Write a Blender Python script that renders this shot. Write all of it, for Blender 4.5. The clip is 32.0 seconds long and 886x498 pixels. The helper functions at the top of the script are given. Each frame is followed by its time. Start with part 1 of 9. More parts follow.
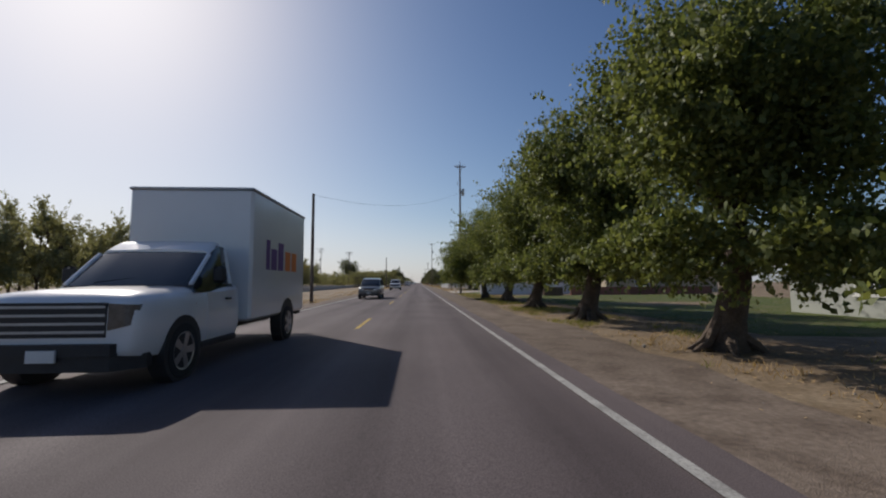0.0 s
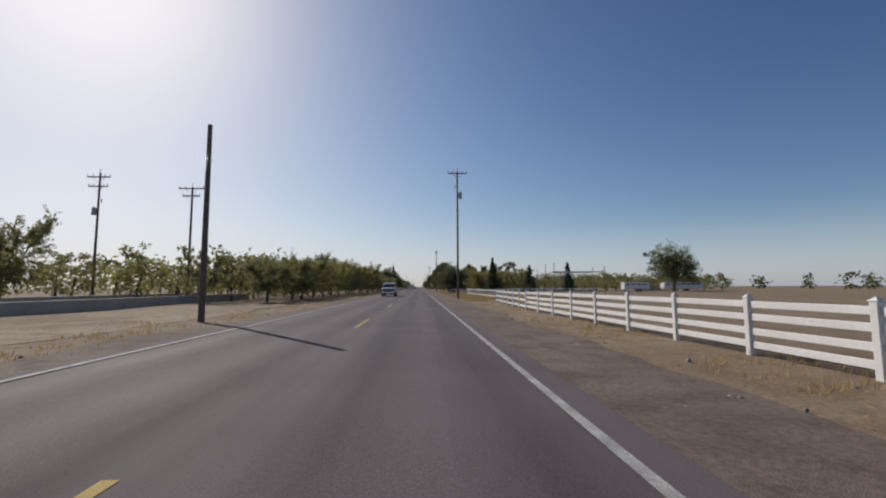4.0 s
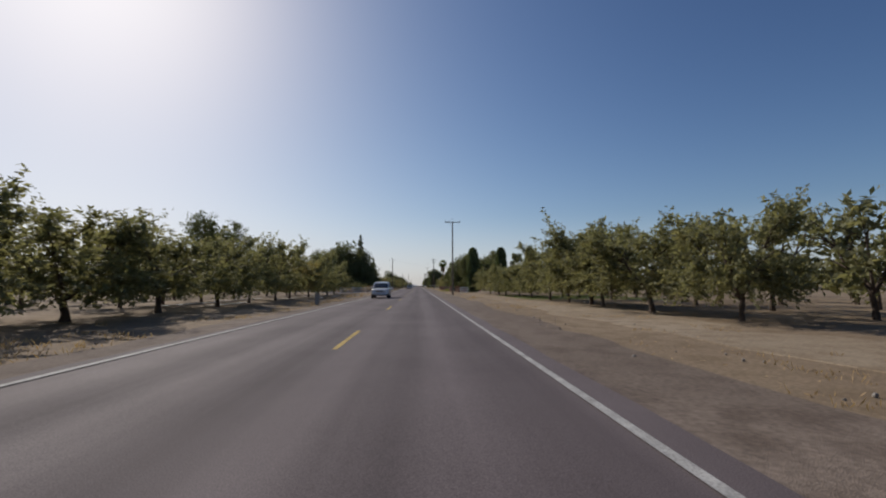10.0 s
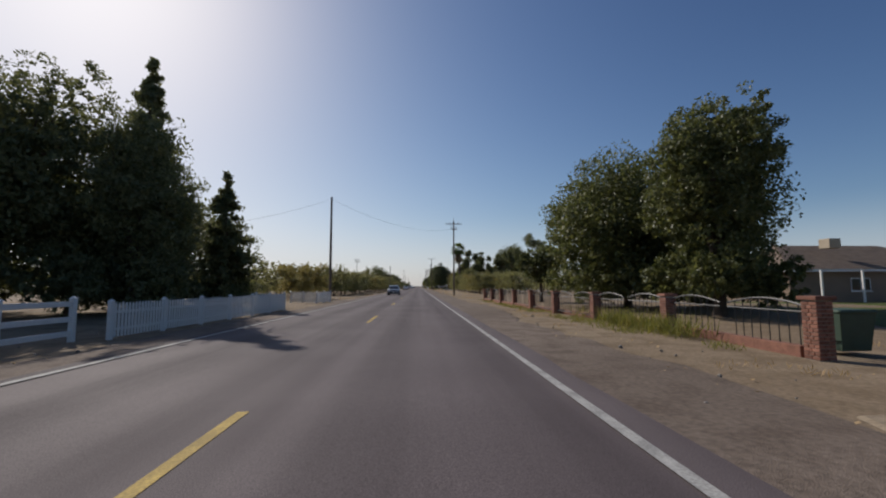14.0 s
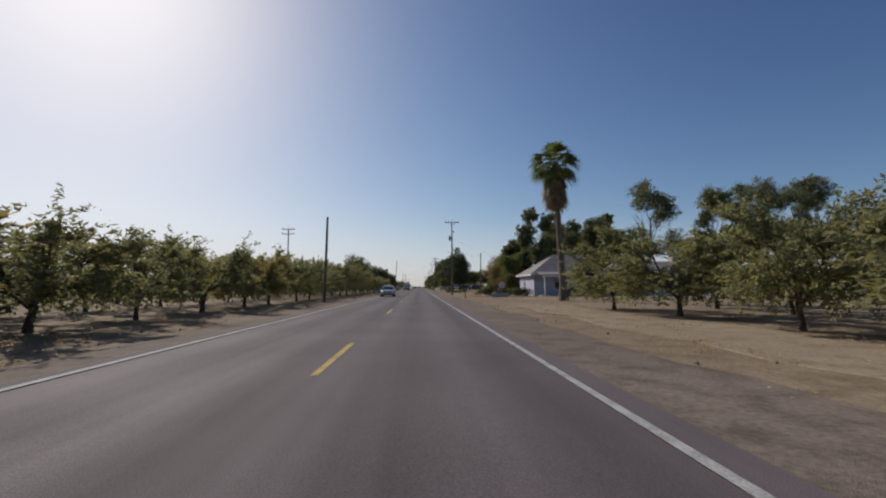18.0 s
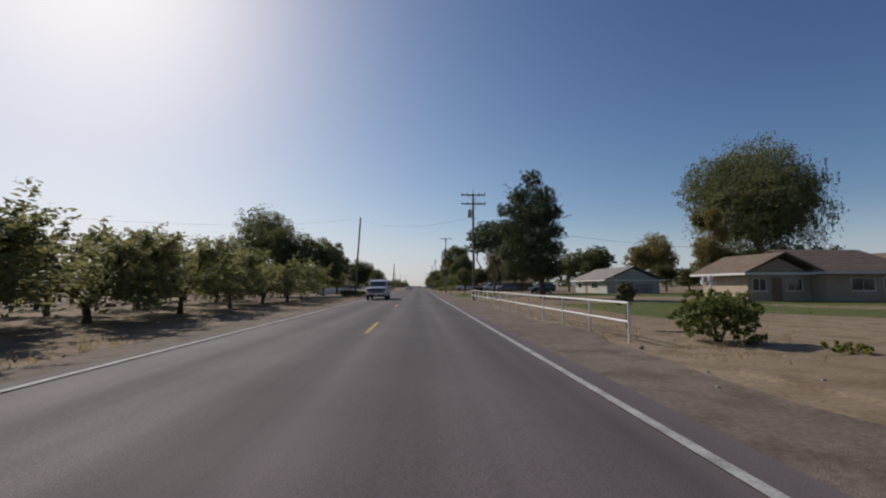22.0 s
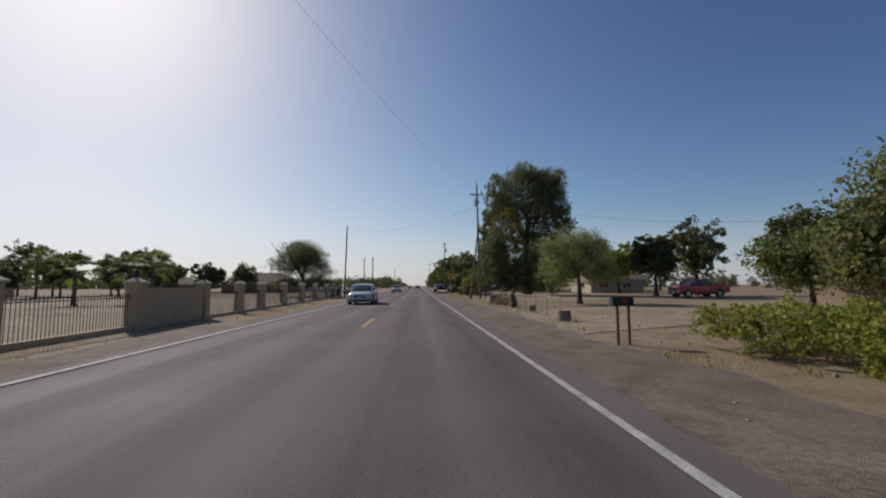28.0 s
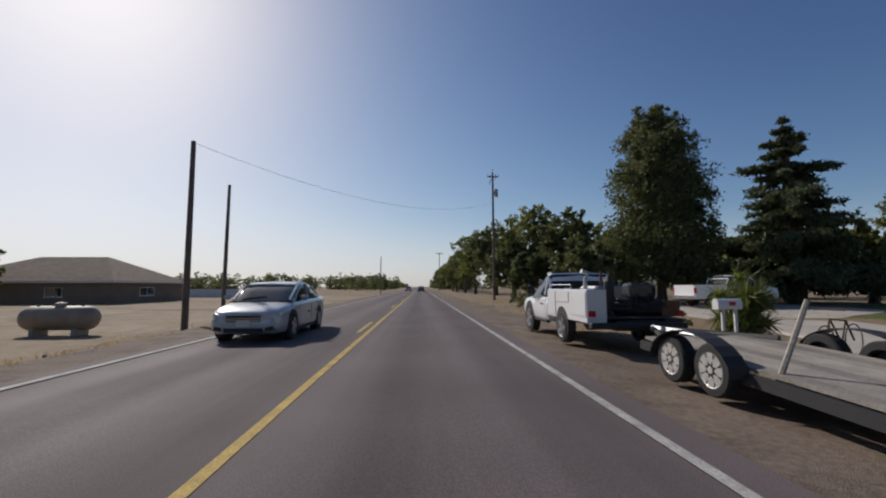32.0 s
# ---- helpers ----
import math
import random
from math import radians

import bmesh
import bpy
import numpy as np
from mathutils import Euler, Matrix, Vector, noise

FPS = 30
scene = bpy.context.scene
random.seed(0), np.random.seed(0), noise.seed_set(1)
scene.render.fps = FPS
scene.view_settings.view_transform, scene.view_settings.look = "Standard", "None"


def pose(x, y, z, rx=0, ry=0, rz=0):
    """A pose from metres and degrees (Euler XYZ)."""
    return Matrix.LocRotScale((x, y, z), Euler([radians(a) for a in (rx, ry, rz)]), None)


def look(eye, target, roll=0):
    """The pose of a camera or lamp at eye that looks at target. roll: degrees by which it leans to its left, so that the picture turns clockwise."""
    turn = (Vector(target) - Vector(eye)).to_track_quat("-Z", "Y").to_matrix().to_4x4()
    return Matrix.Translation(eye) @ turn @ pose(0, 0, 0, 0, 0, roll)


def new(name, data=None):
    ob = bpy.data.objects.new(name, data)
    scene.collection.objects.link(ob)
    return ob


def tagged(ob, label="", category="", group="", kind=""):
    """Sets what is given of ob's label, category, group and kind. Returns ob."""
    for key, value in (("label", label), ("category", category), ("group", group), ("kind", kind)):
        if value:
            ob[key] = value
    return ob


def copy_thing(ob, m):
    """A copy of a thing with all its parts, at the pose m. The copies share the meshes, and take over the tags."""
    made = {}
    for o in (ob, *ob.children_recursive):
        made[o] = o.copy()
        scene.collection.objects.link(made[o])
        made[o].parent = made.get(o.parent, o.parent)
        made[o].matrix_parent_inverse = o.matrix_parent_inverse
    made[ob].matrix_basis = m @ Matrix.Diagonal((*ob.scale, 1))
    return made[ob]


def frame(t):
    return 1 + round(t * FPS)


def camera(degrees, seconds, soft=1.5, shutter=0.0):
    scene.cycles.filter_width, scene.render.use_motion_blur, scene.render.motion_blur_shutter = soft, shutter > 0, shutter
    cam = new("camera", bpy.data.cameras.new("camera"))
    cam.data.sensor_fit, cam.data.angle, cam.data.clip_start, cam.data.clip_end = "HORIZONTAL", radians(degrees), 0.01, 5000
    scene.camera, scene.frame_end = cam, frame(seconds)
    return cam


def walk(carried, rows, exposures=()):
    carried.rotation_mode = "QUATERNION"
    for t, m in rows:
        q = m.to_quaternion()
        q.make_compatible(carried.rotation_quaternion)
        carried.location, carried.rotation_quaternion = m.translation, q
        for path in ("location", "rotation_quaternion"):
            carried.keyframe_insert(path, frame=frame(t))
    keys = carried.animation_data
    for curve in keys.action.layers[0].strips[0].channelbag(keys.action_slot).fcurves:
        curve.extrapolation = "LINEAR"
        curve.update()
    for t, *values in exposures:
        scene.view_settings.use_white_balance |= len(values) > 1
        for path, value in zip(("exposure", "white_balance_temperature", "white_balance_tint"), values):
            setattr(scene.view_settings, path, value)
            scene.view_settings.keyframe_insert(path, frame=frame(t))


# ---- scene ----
# A straight county road runs along +y. The near edge line lies at x = 0, the yellow centre line at x = -3.75.
cam = camera(93.0, 32.0, soft=2.1)
PATH = [  # seconds, x, y, yaw, pitch
    (0, -1.98, -6.91, -3.37, 4.59), (0.5, -1.88, 5.64, -3.44, 4.65), (1, -1.79, 18.19, -3.54, 4.87), (1.5, -1.71, 30.76, -3.65, 4.99),
    (2, -1.64, 43.34, -3.69, 5.09), (2.5, -1.59, 55.94, -3.54, 5.20), (3, -1.56, 68.57, -3.25, 5.26), (3.5, -1.59, 81.22, -3.03, 5.25),
    (4, -1.64, 93.87, -3.13, 5.17), (4.5, -1.69, 106.54, -3.20, 5.12), (5, -1.73, 119.21, -3.26, 5.11), (5.5, -1.75, 131.89, -3.32, 5.13),
    (6, -1.76, 144.57, -3.32, 4.97), (6.5, -1.77, 157.26, -3.35, 5.04), (7, -1.79, 169.95, -3.41, 5.09), (7.5, -1.84, 182.66, -3.46, 5.07),
    (8, -1.90, 195.33, -3.51, 5.09), (8.5, -1.96, 207.89, -3.57, 5.22), (9, -1.99, 220.40, -3.38, 5.07), (9.5, -2.00, 232.85, -3.29, 4.98),
    (10, -2.01, 245.21, -3.29, 4.96), (10.5, -2.03, 257.49, -3.37, 4.94), (11, -2.03, 269.65, -3.43, 5.01), (11.5, -1.98, 281.69, -3.61, 5.13),
    (12, -1.93, 293.68, -3.59, 5.14), (12.5, -1.89, 305.60, -3.59, 5.17), (13, -1.89, 317.43, -3.46, 5.16), (13.5, -1.90, 329.18, -3.47, 5.16),
    (14, -1.92, 341.01, -3.38, 5.05), (14.5, -1.94, 352.90, -3.33, 5.03), (15, -1.97, 364.86, -3.31, 5.02), (15.5, -2.00, 376.88, -3.29, 5.02),
    (16, -2.03, 388.97, -3.27, 5.03), (16.5, -2.07, 401.13, -3.25, 5.05), (17, -2.12, 413.35, -3.17, 5.10), (17.5, -2.16, 425.63, -3.15, 5.24),
    (18, -2.20, 437.95, -3.25, 5.09), (18.5, -2.21, 450.30, -3.25, 5.04), (19, -2.21, 462.56, -3.20, 5.10), (19.5, -2.19, 474.80, -3.18, 5.18),
    (20, -2.19, 486.96, -2.98, 5.16), (20.5, -2.21, 499.00, -3.08, 5.14), (21, -2.25, 510.96, -3.22, 5.13), (21.5, -2.28, 522.85, -3.26, 5.10),
    (22, -2.29, 534.68, -3.34, 5.02), (22.5, -2.28, 546.43, -3.42, 5.11), (23, -2.25, 558.08, -3.36, 5.02), (23.5, -2.20, 569.52, -3.38, 5.12),
    (24, -2.15, 580.78, -3.31, 5.06), (24.5, -2.09, 591.84, -3.41, 4.99), (25, -2.05, 602.74, -3.43, 4.97), (25.5, -2.02, 613.48, -3.47, 4.94),
    (26, -2.01, 624.05, -3.53, 4.90), (26.5, -2.00, 634.46, -3.64, 4.83), (27, -1.99, 644.70, -3.74, 4.85), (27.5, -1.98, 654.78, -3.61, 4.96),
    (28, -1.99, 664.74, -3.45, 4.98), (28.5, -2.01, 674.49, -3.30, 5.10), (29, -2.04, 684.06, -3.27, 5.07), (29.5, -2.08, 693.49, -3.29, 5.12),
    (30, -2.14, 702.80, -3.22, 5.19), (30.5, -2.17, 712.07, -3.15, 5.25), (31, -2.17, 721.26, -3.28, 5.15), (31.5, -2.14, 730.28, -3.31, 5.17),
    (32, -2.12, 739.16, -3.10, 5.11),
]
walk(cam, [(t, Matrix.Translation((x, y, 1.33)) @ pose(0, 0, 0, 0, 0, a) @ pose(0, 0, 0, 90 + p) @ pose(0, 0, 0, 0, 0, -0.23))
           for t, x, y, a, p in PATH], exposures=[(0, 0.15, 6400, 13), (32, 0.15, 6400, 13)])

# ---- light ----
SUN_AZ, SUN_EL = 39.0, 35.0          # degrees to the left of the road's heading, and above the horizon
world = bpy.data.worlds.new("sky")
scene.world = world
world.use_nodes = True
wn = world.node_tree.nodes
sky = wn.new("ShaderNodeTexSky")
sky.sky_type = "NISHITA"
sky.sun_disc = False
sky.sun_elevation, sky.sun_rotation = radians(SUN_EL), radians(-SUN_AZ)
sky.altitude, sky.air_density, sky.dust_density, sky.ozone_density = 100, 0.9, 1.0, 2.2
# dusty haze that pales the lowest part of the sky
wc, wsep, wmap, wmix = wn.new("ShaderNodeTexCoord"), wn.new("ShaderNodeSeparateXYZ"), wn.new("ShaderNodeMapRange"), wn.new("ShaderNodeMix")
wmap.interpolation_type, wmix.data_type = "SMOOTHSTEP", "RGBA"
wmap.inputs["From Min"].default_value, wmap.inputs["From Max"].default_value = 0.0, 0.17
wmap.inputs["To Min"].default_value, wmap.inputs["To Max"].default_value = 0.5, 0.0
wmix.inputs["B"].default_value = (7.4, 8.0, 9.0, 1)
wgam = wn.new("ShaderNodeGamma")
wgam.inputs["Gamma"].default_value = 1.5
# glare that levels off towards the sun
wone, wdiv, wsoft = [wn.new("ShaderNodeVectorMath") for _ in range(3)]
wone.operation, wdiv.operation, wsoft.operation = "SCALE", "MULTIPLY_ADD", "DIVIDE"
wone.inputs["Scale"].default_value = 0.70
wdiv.inputs[1].default_value, wdiv.inputs[2].default_value = (0.058, 0.058, 0.058), (1, 1, 1)
wl = world.node_tree.links
wl.new(wc.outputs["Generated"], wsep.inputs["Vector"])
wl.new(wsep.outputs["Z"], wmap.inputs["Value"])
wl.new(wmap.outputs["Result"], wmix.inputs["Factor"])
wl.new(sky.outputs["Color"], wgam.inputs["Color"])
wl.new(wgam.outputs["Color"], wone.inputs[0])
wl.new(wone.outputs["Vector"], wdiv.inputs[0])
wl.new(wone.outputs["Vector"], wsoft.inputs[0])
wl.new(wdiv.outputs["Vector"], wsoft.inputs[1])
wl.new(wsoft.outputs["Vector"], wmix.inputs["A"])
wl.new(wmix.outputs["Result"], wn["Background"].inputs["Color"])
wn["Background"].inputs["Strength"].default_value = 0.068
sun = new("sun", bpy.data.lights.new("sun", "SUN"))
sun.data.energy, sun.data.angle, sun.data.color = 3.1, radians(0.53), (1.0, 0.93, 0.82)
sun.matrix_world = look((0, 0, 60), (0.63 * 10, -0.777 * 10, 60 - 7.0))

# ---- materials ----


def material(name, colour, rough=0.8, metal=0.0, vary=0.25, scale=6.0, fine=60.0, bump=0.15, colour2=None, coat=0.0, spec=0.5, per="", bump_dist=0.01):
    """A plain surface with stains at one scale, grain at another, and relief. per: object or island varies it piece by piece."""
    m = bpy.data.materials.new(name)
    m.use_nodes = True
    nt = m.node_tree
    n, ln = nt.nodes, nt.links
    b = n["Principled BSDF"]
    b.inputs["Roughness"].default_value, b.inputs["Metallic"].default_value = rough, metal
    b.inputs["Coat Weight"].default_value = coat
    b.inputs["Specular IOR Level"].default_value = spec
    co = n.new("ShaderNodeTexCoord")
    big, small = n.new("ShaderNodeTexNoise"), n.new("ShaderNodeTexNoise")
    big.inputs["Scale"].default_value, big.inputs["Detail"].default_value = scale, 5
    small.inputs["Scale"].default_value, small.inputs["Detail"].default_value = fine, 4
    for t in (big, small):
        ln.new(co.outputs["Object"], t.inputs["Vector"])
    c2 = colour2 or tuple(c * (1 - vary) for c in colour)
    ramp = n.new("ShaderNodeValToRGB")
    ramp.color_ramp.elements[0].position, ramp.color_ramp.elements[1].position = 0.32, 0.68
    ramp.color_ramp.elements[0].color, ramp.color_ramp.elements[1].color = (*c2, 1), (*colour, 1)
    ln.new(big.outputs["Fac"], ramp.inputs["Fac"])
    mul = n.new("ShaderNodeMix")
    mul.data_type, mul.blend_type = "RGBA", "MULTIPLY"
    mul.inputs["Factor"].default_value = min(1, vary * 2)
    ln.new(ramp.outputs["Color"], mul.inputs["A"])
    g = n.new("ShaderNodeMapRange")
    g.inputs["From Min"].default_value, g.inputs["From Max"].default_value = 0.3, 0.7
    g.inputs["To Min"].default_value, g.inputs["To Max"].default_value = 0.6, 1.15
    ln.new(small.outputs["Fac"], g.inputs["Value"])
    ln.new(g.outputs["Result"], mul.inputs["B"])
    last = mul.outputs["Result"]
    if per:
        src = n.new("ShaderNodeObjectInfo" if per == "object" else "ShaderNodeNewGeometry")
        r = n.new("ShaderNodeMapRange")
        r.inputs["To Min"].default_value, r.inputs["To Max"].default_value = 0.65, 1.25
        ln.new(src.outputs["Random" if per == "object" else "Random Per Island"], r.inputs["Value"])
        m2 = n.new("ShaderNodeMix")
        m2.data_type, m2.blend_type = "RGBA", "MULTIPLY"
        m2.inputs["Factor"].default_value = 1
        ln.new(last, m2.inputs["A"])
        ln.new(r.outputs["Result"], m2.inputs["B"])
        last = m2.outputs["Result"]
    ln.new(last, b.inputs["Base Color"])
    if bump:
        bp = n.new("ShaderNodeBump")
        bp.inputs["Strength"].default_value, bp.inputs["Distance"].default_value = bump, bump_dist
        ln.new(small.outputs["Fac"], bp.inputs["Height"])
        ln.new(bp.outputs["Normal"], b.inputs["Normal"])
    return m


def leaf_material(name, colour, colour2, through_light=0.42, gloss=0.68, lift=1.2):
    """Leaves: two greens leaf by leaf, some light passing through, a waxy sheen."""
    colour, colour2 = [(c[0] * 1.22 * lift, c[1] * 1.13 * lift, c[2] * 1.12 * lift) for c in (colour, colour2)]
    m = bpy.data.materials.new(name)
    m.use_nodes = True
    n, ln = m.node_tree.nodes, m.node_tree.links
    b = n["Principled BSDF"]
    b.inputs["Roughness"].default_value = gloss
    b.inputs["Specular IOR Level"].default_value = 0.35
    geo, co, noise_tex = n.new("ShaderNodeNewGeometry"), n.new("ShaderNodeTexCoord"), n.new("ShaderNodeTexNoise")
    noise_tex.inputs["Scale"].default_value = 0.7
    ln.new(co.outputs["Object"], noise_tex.inputs["Vector"])
    add = n.new("ShaderNodeMath")
    add.operation = "MULTIPLY_ADD"
    add.inputs[1].default_value = 0.55
    ln.new(geo.outputs["Random Per Island"], add.inputs[0])
    half = n.new("ShaderNodeMath")
    half.operation = "MULTIPLY"
    half.inputs[1].default_value = 0.5
    ln.new(noise_tex.outputs["Fac"], half.inputs[0])
    ln.new(half.outputs[0], add.inputs[2])
    ramp = n.new("ShaderNodeValToRGB")
    ramp.color_ramp.elements[0].position, ramp.color_ramp.elements[1].position = 0.2, 0.85
    ramp.color_ramp.elements[0].color, ramp.color_ramp.elements[1].color = (*colour, 1), (*colour2, 1)
    ln.new(add.outputs[0], ramp.inputs["Fac"])
    ln.new(ramp.outputs["Color"], b.inputs["Base Color"])
    tr, mix = n.new("ShaderNodeBsdfTranslucent"), n.new("ShaderNodeMixShader")
    # light that comes through a leaf is yellower
    glow = n.new("ShaderNodeValToRGB")
    glow.color_ramp.elements[0].position, glow.color_ramp.elements[1].position = 0.2, 0.85
    for e, c in zip(glow.color_ramp.elements, (colour, colour2)):
        e.color = (min(1, c[0] * 1.45), min(1, c[1] * 1.4), c[2] * 0.95, 1)
    ln.new(add.outputs[0], glow.inputs["Fac"])
    ln.new(glow.outputs["Color"], tr.inputs["Color"])
    mix.inputs["Fac"].default_value = through_light
    ln.new(b.outputs[0], mix.inputs[1])
    ln.new(tr.outputs[0], mix.inputs[2])
    ln.new(mix.outputs[0], n["Material Output"].inputs["Surface"])
    return m


def ground_material(name, a, b2, c, sa=0.12, sb=1.3, grit=48.0, bump=0.24):
    """Bare earth: three colours in drifts at two scales, pebbles and clods."""
    m = bpy.data.materials.new(name)
    m.use_nodes = True
    n, ln = m.node_tree.nodes, m.node_tree.links
    p = n["Principled BSDF"]
    p.inputs["Roughness"].default_value = 0.95
    p.inputs["Specular IOR Level"].default_value = 0.2
    co = n.new("ShaderNodeTexCoord")

    def tex(kind, scale, detail=6):
        t = n.new(kind)
        t.inputs["Scale"].default_value = scale
        if kind == "ShaderNodeTexNoise":
            t.inputs["Detail"].default_value = detail
        ln.new(co.outputs["Object"], t.inputs["Vector"])
        return t
    n1, n2, v, g = tex("ShaderNodeTexNoise", sa), tex("ShaderNodeTexNoise", sb), tex("ShaderNodeTexVoronoi", grit), tex("ShaderNodeTexNoise", 14.0)
    r1, r2 = n.new("ShaderNodeValToRGB"), n.new("ShaderNodeValToRGB")
    for r, lo, hi in ((r1, 0.4, 0.6), (r2, 0.45, 0.65)):
        r.color_ramp.elements[0].position, r.color_ramp.elements[1].position = lo, hi
    ln.new(n1.outputs["Fac"], r1.inputs["Fac"])
    ln.new(n2.outputs["Fac"], r2.inputs["Fac"])
    m1, m2, m3 = [n.new("ShaderNodeMix") for _ in range(3)]
    for q in (m1, m2, m3):
        q.data_type = "RGBA"
    m1.inputs["A"].default_value, m1.inputs["B"].default_value = (*a, 1), (*b2, 1)
    ln.new(r1.outputs["Color"], m1.inputs["Factor"])
    ln.new(m1.outputs["Result"], m2.inputs["A"])
    m2.inputs["B"].default_value = (*c, 1)
    ln.new(r2.outputs["Color"], m2.inputs["Factor"])
    m3.blend_type = "MULTIPLY"
    m3.inputs["Factor"].default_value = 0.7
    ln.new(m2.outputs["Result"], m3.inputs["A"])
    mr = n.new("ShaderNodeMapRange")
    mr.inputs["From Min"].default_value, mr.inputs["From Max"].default_value = 0.3, 0.72
    mr.inputs["To Min"].default_value, mr.inputs["To Max"].default_value = 0.55, 1.2
    ln.new(g.outputs["Fac"], mr.inputs["Value"])
    ln.new(mr.outputs["Result"], m3.inputs["B"])
    ln.new(m3.outputs["Result"], p.inputs["Base Color"])
    addh = n.new("ShaderNodeMath")
    addh.operation = "ADD"
    ln.new(v.outputs["Distance"], addh.inputs[0])
    ln.new(g.outputs["Fac"], addh.inputs[1])
    bp = n.new("ShaderNodeBump")
    bp.inputs["Strength"].default_value, bp.inputs["Distance"].default_value = bump, 0.04
    ln.new(addh.outputs[0], bp.inputs["Height"])
    ln.new(bp.outputs["Normal"], p.inputs["Normal"])
    return m


def asphalt_material():
    """Worn asphalt: fine chippings, polished wheel tracks and darker oil between them along the lanes, patches, hairline cracks."""
    m = bpy.data.materials.new("asphalt")
    m.use_nodes = True
    n, ln = m.node_tree.nodes, m.node_tree.links
    p = n["Principled BSDF"]
    p.inputs["Specular IOR Level"].default_value = 0.2
    co = n.new("ShaderNodeTexCoord")
    sep = n.new("ShaderNodeSeparateXYZ")
    ln.new(co.outputs["Object"], sep.inputs[0])

    def math(op, a, b=None):
        q = n.new("ShaderNodeMath")
        q.operation = op
        for i, v in enumerate((a, b)):
            if v is None:
                continue
            if isinstance(v, (int, float)):
                q.inputs[i].default_value = v
            else:
                ln.new(v, q.inputs[i])
        return q.outputs[0]
    # wheel tracks: a wave of half a lane's width across the road
    wave = math("SINE", math("MULTIPLY_ADD", sep.outputs["X"], 3.44))
    big, chip, streak = [n.new("ShaderNodeTexNoise") for _ in range(3)]
    mp = n.new("ShaderNodeMapping")
    mp.inputs["Scale"].default_value = (2.2, 0.05, 1)
    ln.new(co.outputs["Object"], mp.inputs["Vector"])
    for t, s, src in ((big, 0.35, co.outputs["Object"]), (chip, 90.0, co.outputs["Object"]), (streak, 1.0, mp.outputs[0])):
        t.inputs["Scale"].default_value, t.inputs["Detail"].default_value = s, 6
        ln.new(src, t.inputs["Vector"])
    f = math("ADD", math("MULTIPLY", wave, 0.12), math("ADD", math("MULTIPLY", streak.outputs["Fac"], 0.5), math("MULTIPLY", big.outputs["Fac"], 0.5)))
    r = n.new("ShaderNodeValToRGB")
    r.color_ramp.elements[0].position, r.color_ramp.elements[1].position = 0.25, 0.75
    r.color_ramp.elements[0].color, r.color_ramp.elements[1].color = (0.077, 0.062, 0.064, 1), (0.145, 0.119, 0.12, 1)
    ln.new(f, r.inputs["Fac"])
    mx = n.new("ShaderNodeMix")
    mx.data_type, mx.blend_type = "RGBA", "MULTIPLY"
    mx.inputs["Factor"].default_value = 1
    mr = n.new("ShaderNodeMapRange")
    mr.inputs["From Min"].default_value, mr.inputs["From Max"].default_value = 0.3, 0.7
    mr.inputs["To Min"].default_value, mr.inputs["To Max"].default_value = 0.6, 1.4
    ln.new(chip.outputs["Fac"], mr.inputs["Value"])
    ln.new(r.outputs["Color"], mx.inputs["A"])
    ln.new(mr.outputs["Result"], mx.inputs["B"])
    ln.new(mx.outputs["Result"], p.inputs["Base Color"])
    rr = n.new("ShaderNodeMapRange")
    rr.inputs["To Min"].default_value, rr.inputs["To Max"].default_value = 0.9, 0.74
    ln.new(f, rr.inputs["Value"])
    ln.new(rr.outputs["Result"], p.inputs["Roughness"])
    bp = n.new("ShaderNodeBump")
    bp.inputs["Strength"].default_value, bp.inputs["Distance"].default_value = 0.4, 0.006
    ln.new(chip.outputs["Fac"], bp.inputs["Height"])
    ln.new(bp.outputs["Normal"], p.inputs["Normal"])
    return m


M_ASPHALT = asphalt_material()
M_GROUND = ground_material("dry_earth", (0.25, 0.186, 0.122), (0.30, 0.231, 0.155), (0.205, 0.149, 0.093))
M_GRAVEL = ground_material("gravel", (0.178, 0.139, 0.11), (0.228, 0.18, 0.143), (0.142, 0.108, 0.084), grit=60.0)
M_DRYFIELD = ground_material("dry_weed_field", (0.15, 0.095, 0.045), (0.20, 0.135, 0.065), (0.105, 0.062, 0.032))
M_RED_SOIL = ground_material("red_brown_soil", (0.17, 0.082, 0.045), (0.225, 0.118, 0.066), (0.12, 0.055, 0.032))
M_SAND = ground_material("pale_dirt", (0.305, 0.24, 0.165), (0.36, 0.29, 0.208), (0.26, 0.198, 0.132))
M_LAWN = ground_material("lawn_soil", (0.08, 0.115, 0.03), (0.11, 0.13, 0.04), (0.15, 0.14, 0.06), sb=0.8)
M_CONCRETE = material("concrete", (0.45, 0.405, 0.35), 0.85, vary=0.2, scale=0.6, fine=30, bump=0.2)
M_WHITE_LINE = material("road_white", (0.50, 0.49, 0.46), 0.85, vary=0.45, scale=3, fine=40, bump=0.3)
M_YELLOW_LINE = material("road_yellow", (0.55, 0.37, 0.06), 0.8, vary=0.4, scale=3, fine=40, bump=0.3)
M_BARK = material("bark", (0.135, 0.098, 0.072), 0.95, vary=0.4, scale=3, fine=22, bump=0.8, bump_dist=0.03)
M_BARK_PALE = material("pale_bark", (0.30, 0.24, 0.18), 0.95, vary=0.35, scale=2, fine=14, bump=0.7, bump_dist=0.03)
M_PALM_BARK = material("palm_trunk", (0.21, 0.16, 0.115), 0.95, vary=0.4, scale=2.5, fine=16, bump=0.8, bump_dist=0.03)
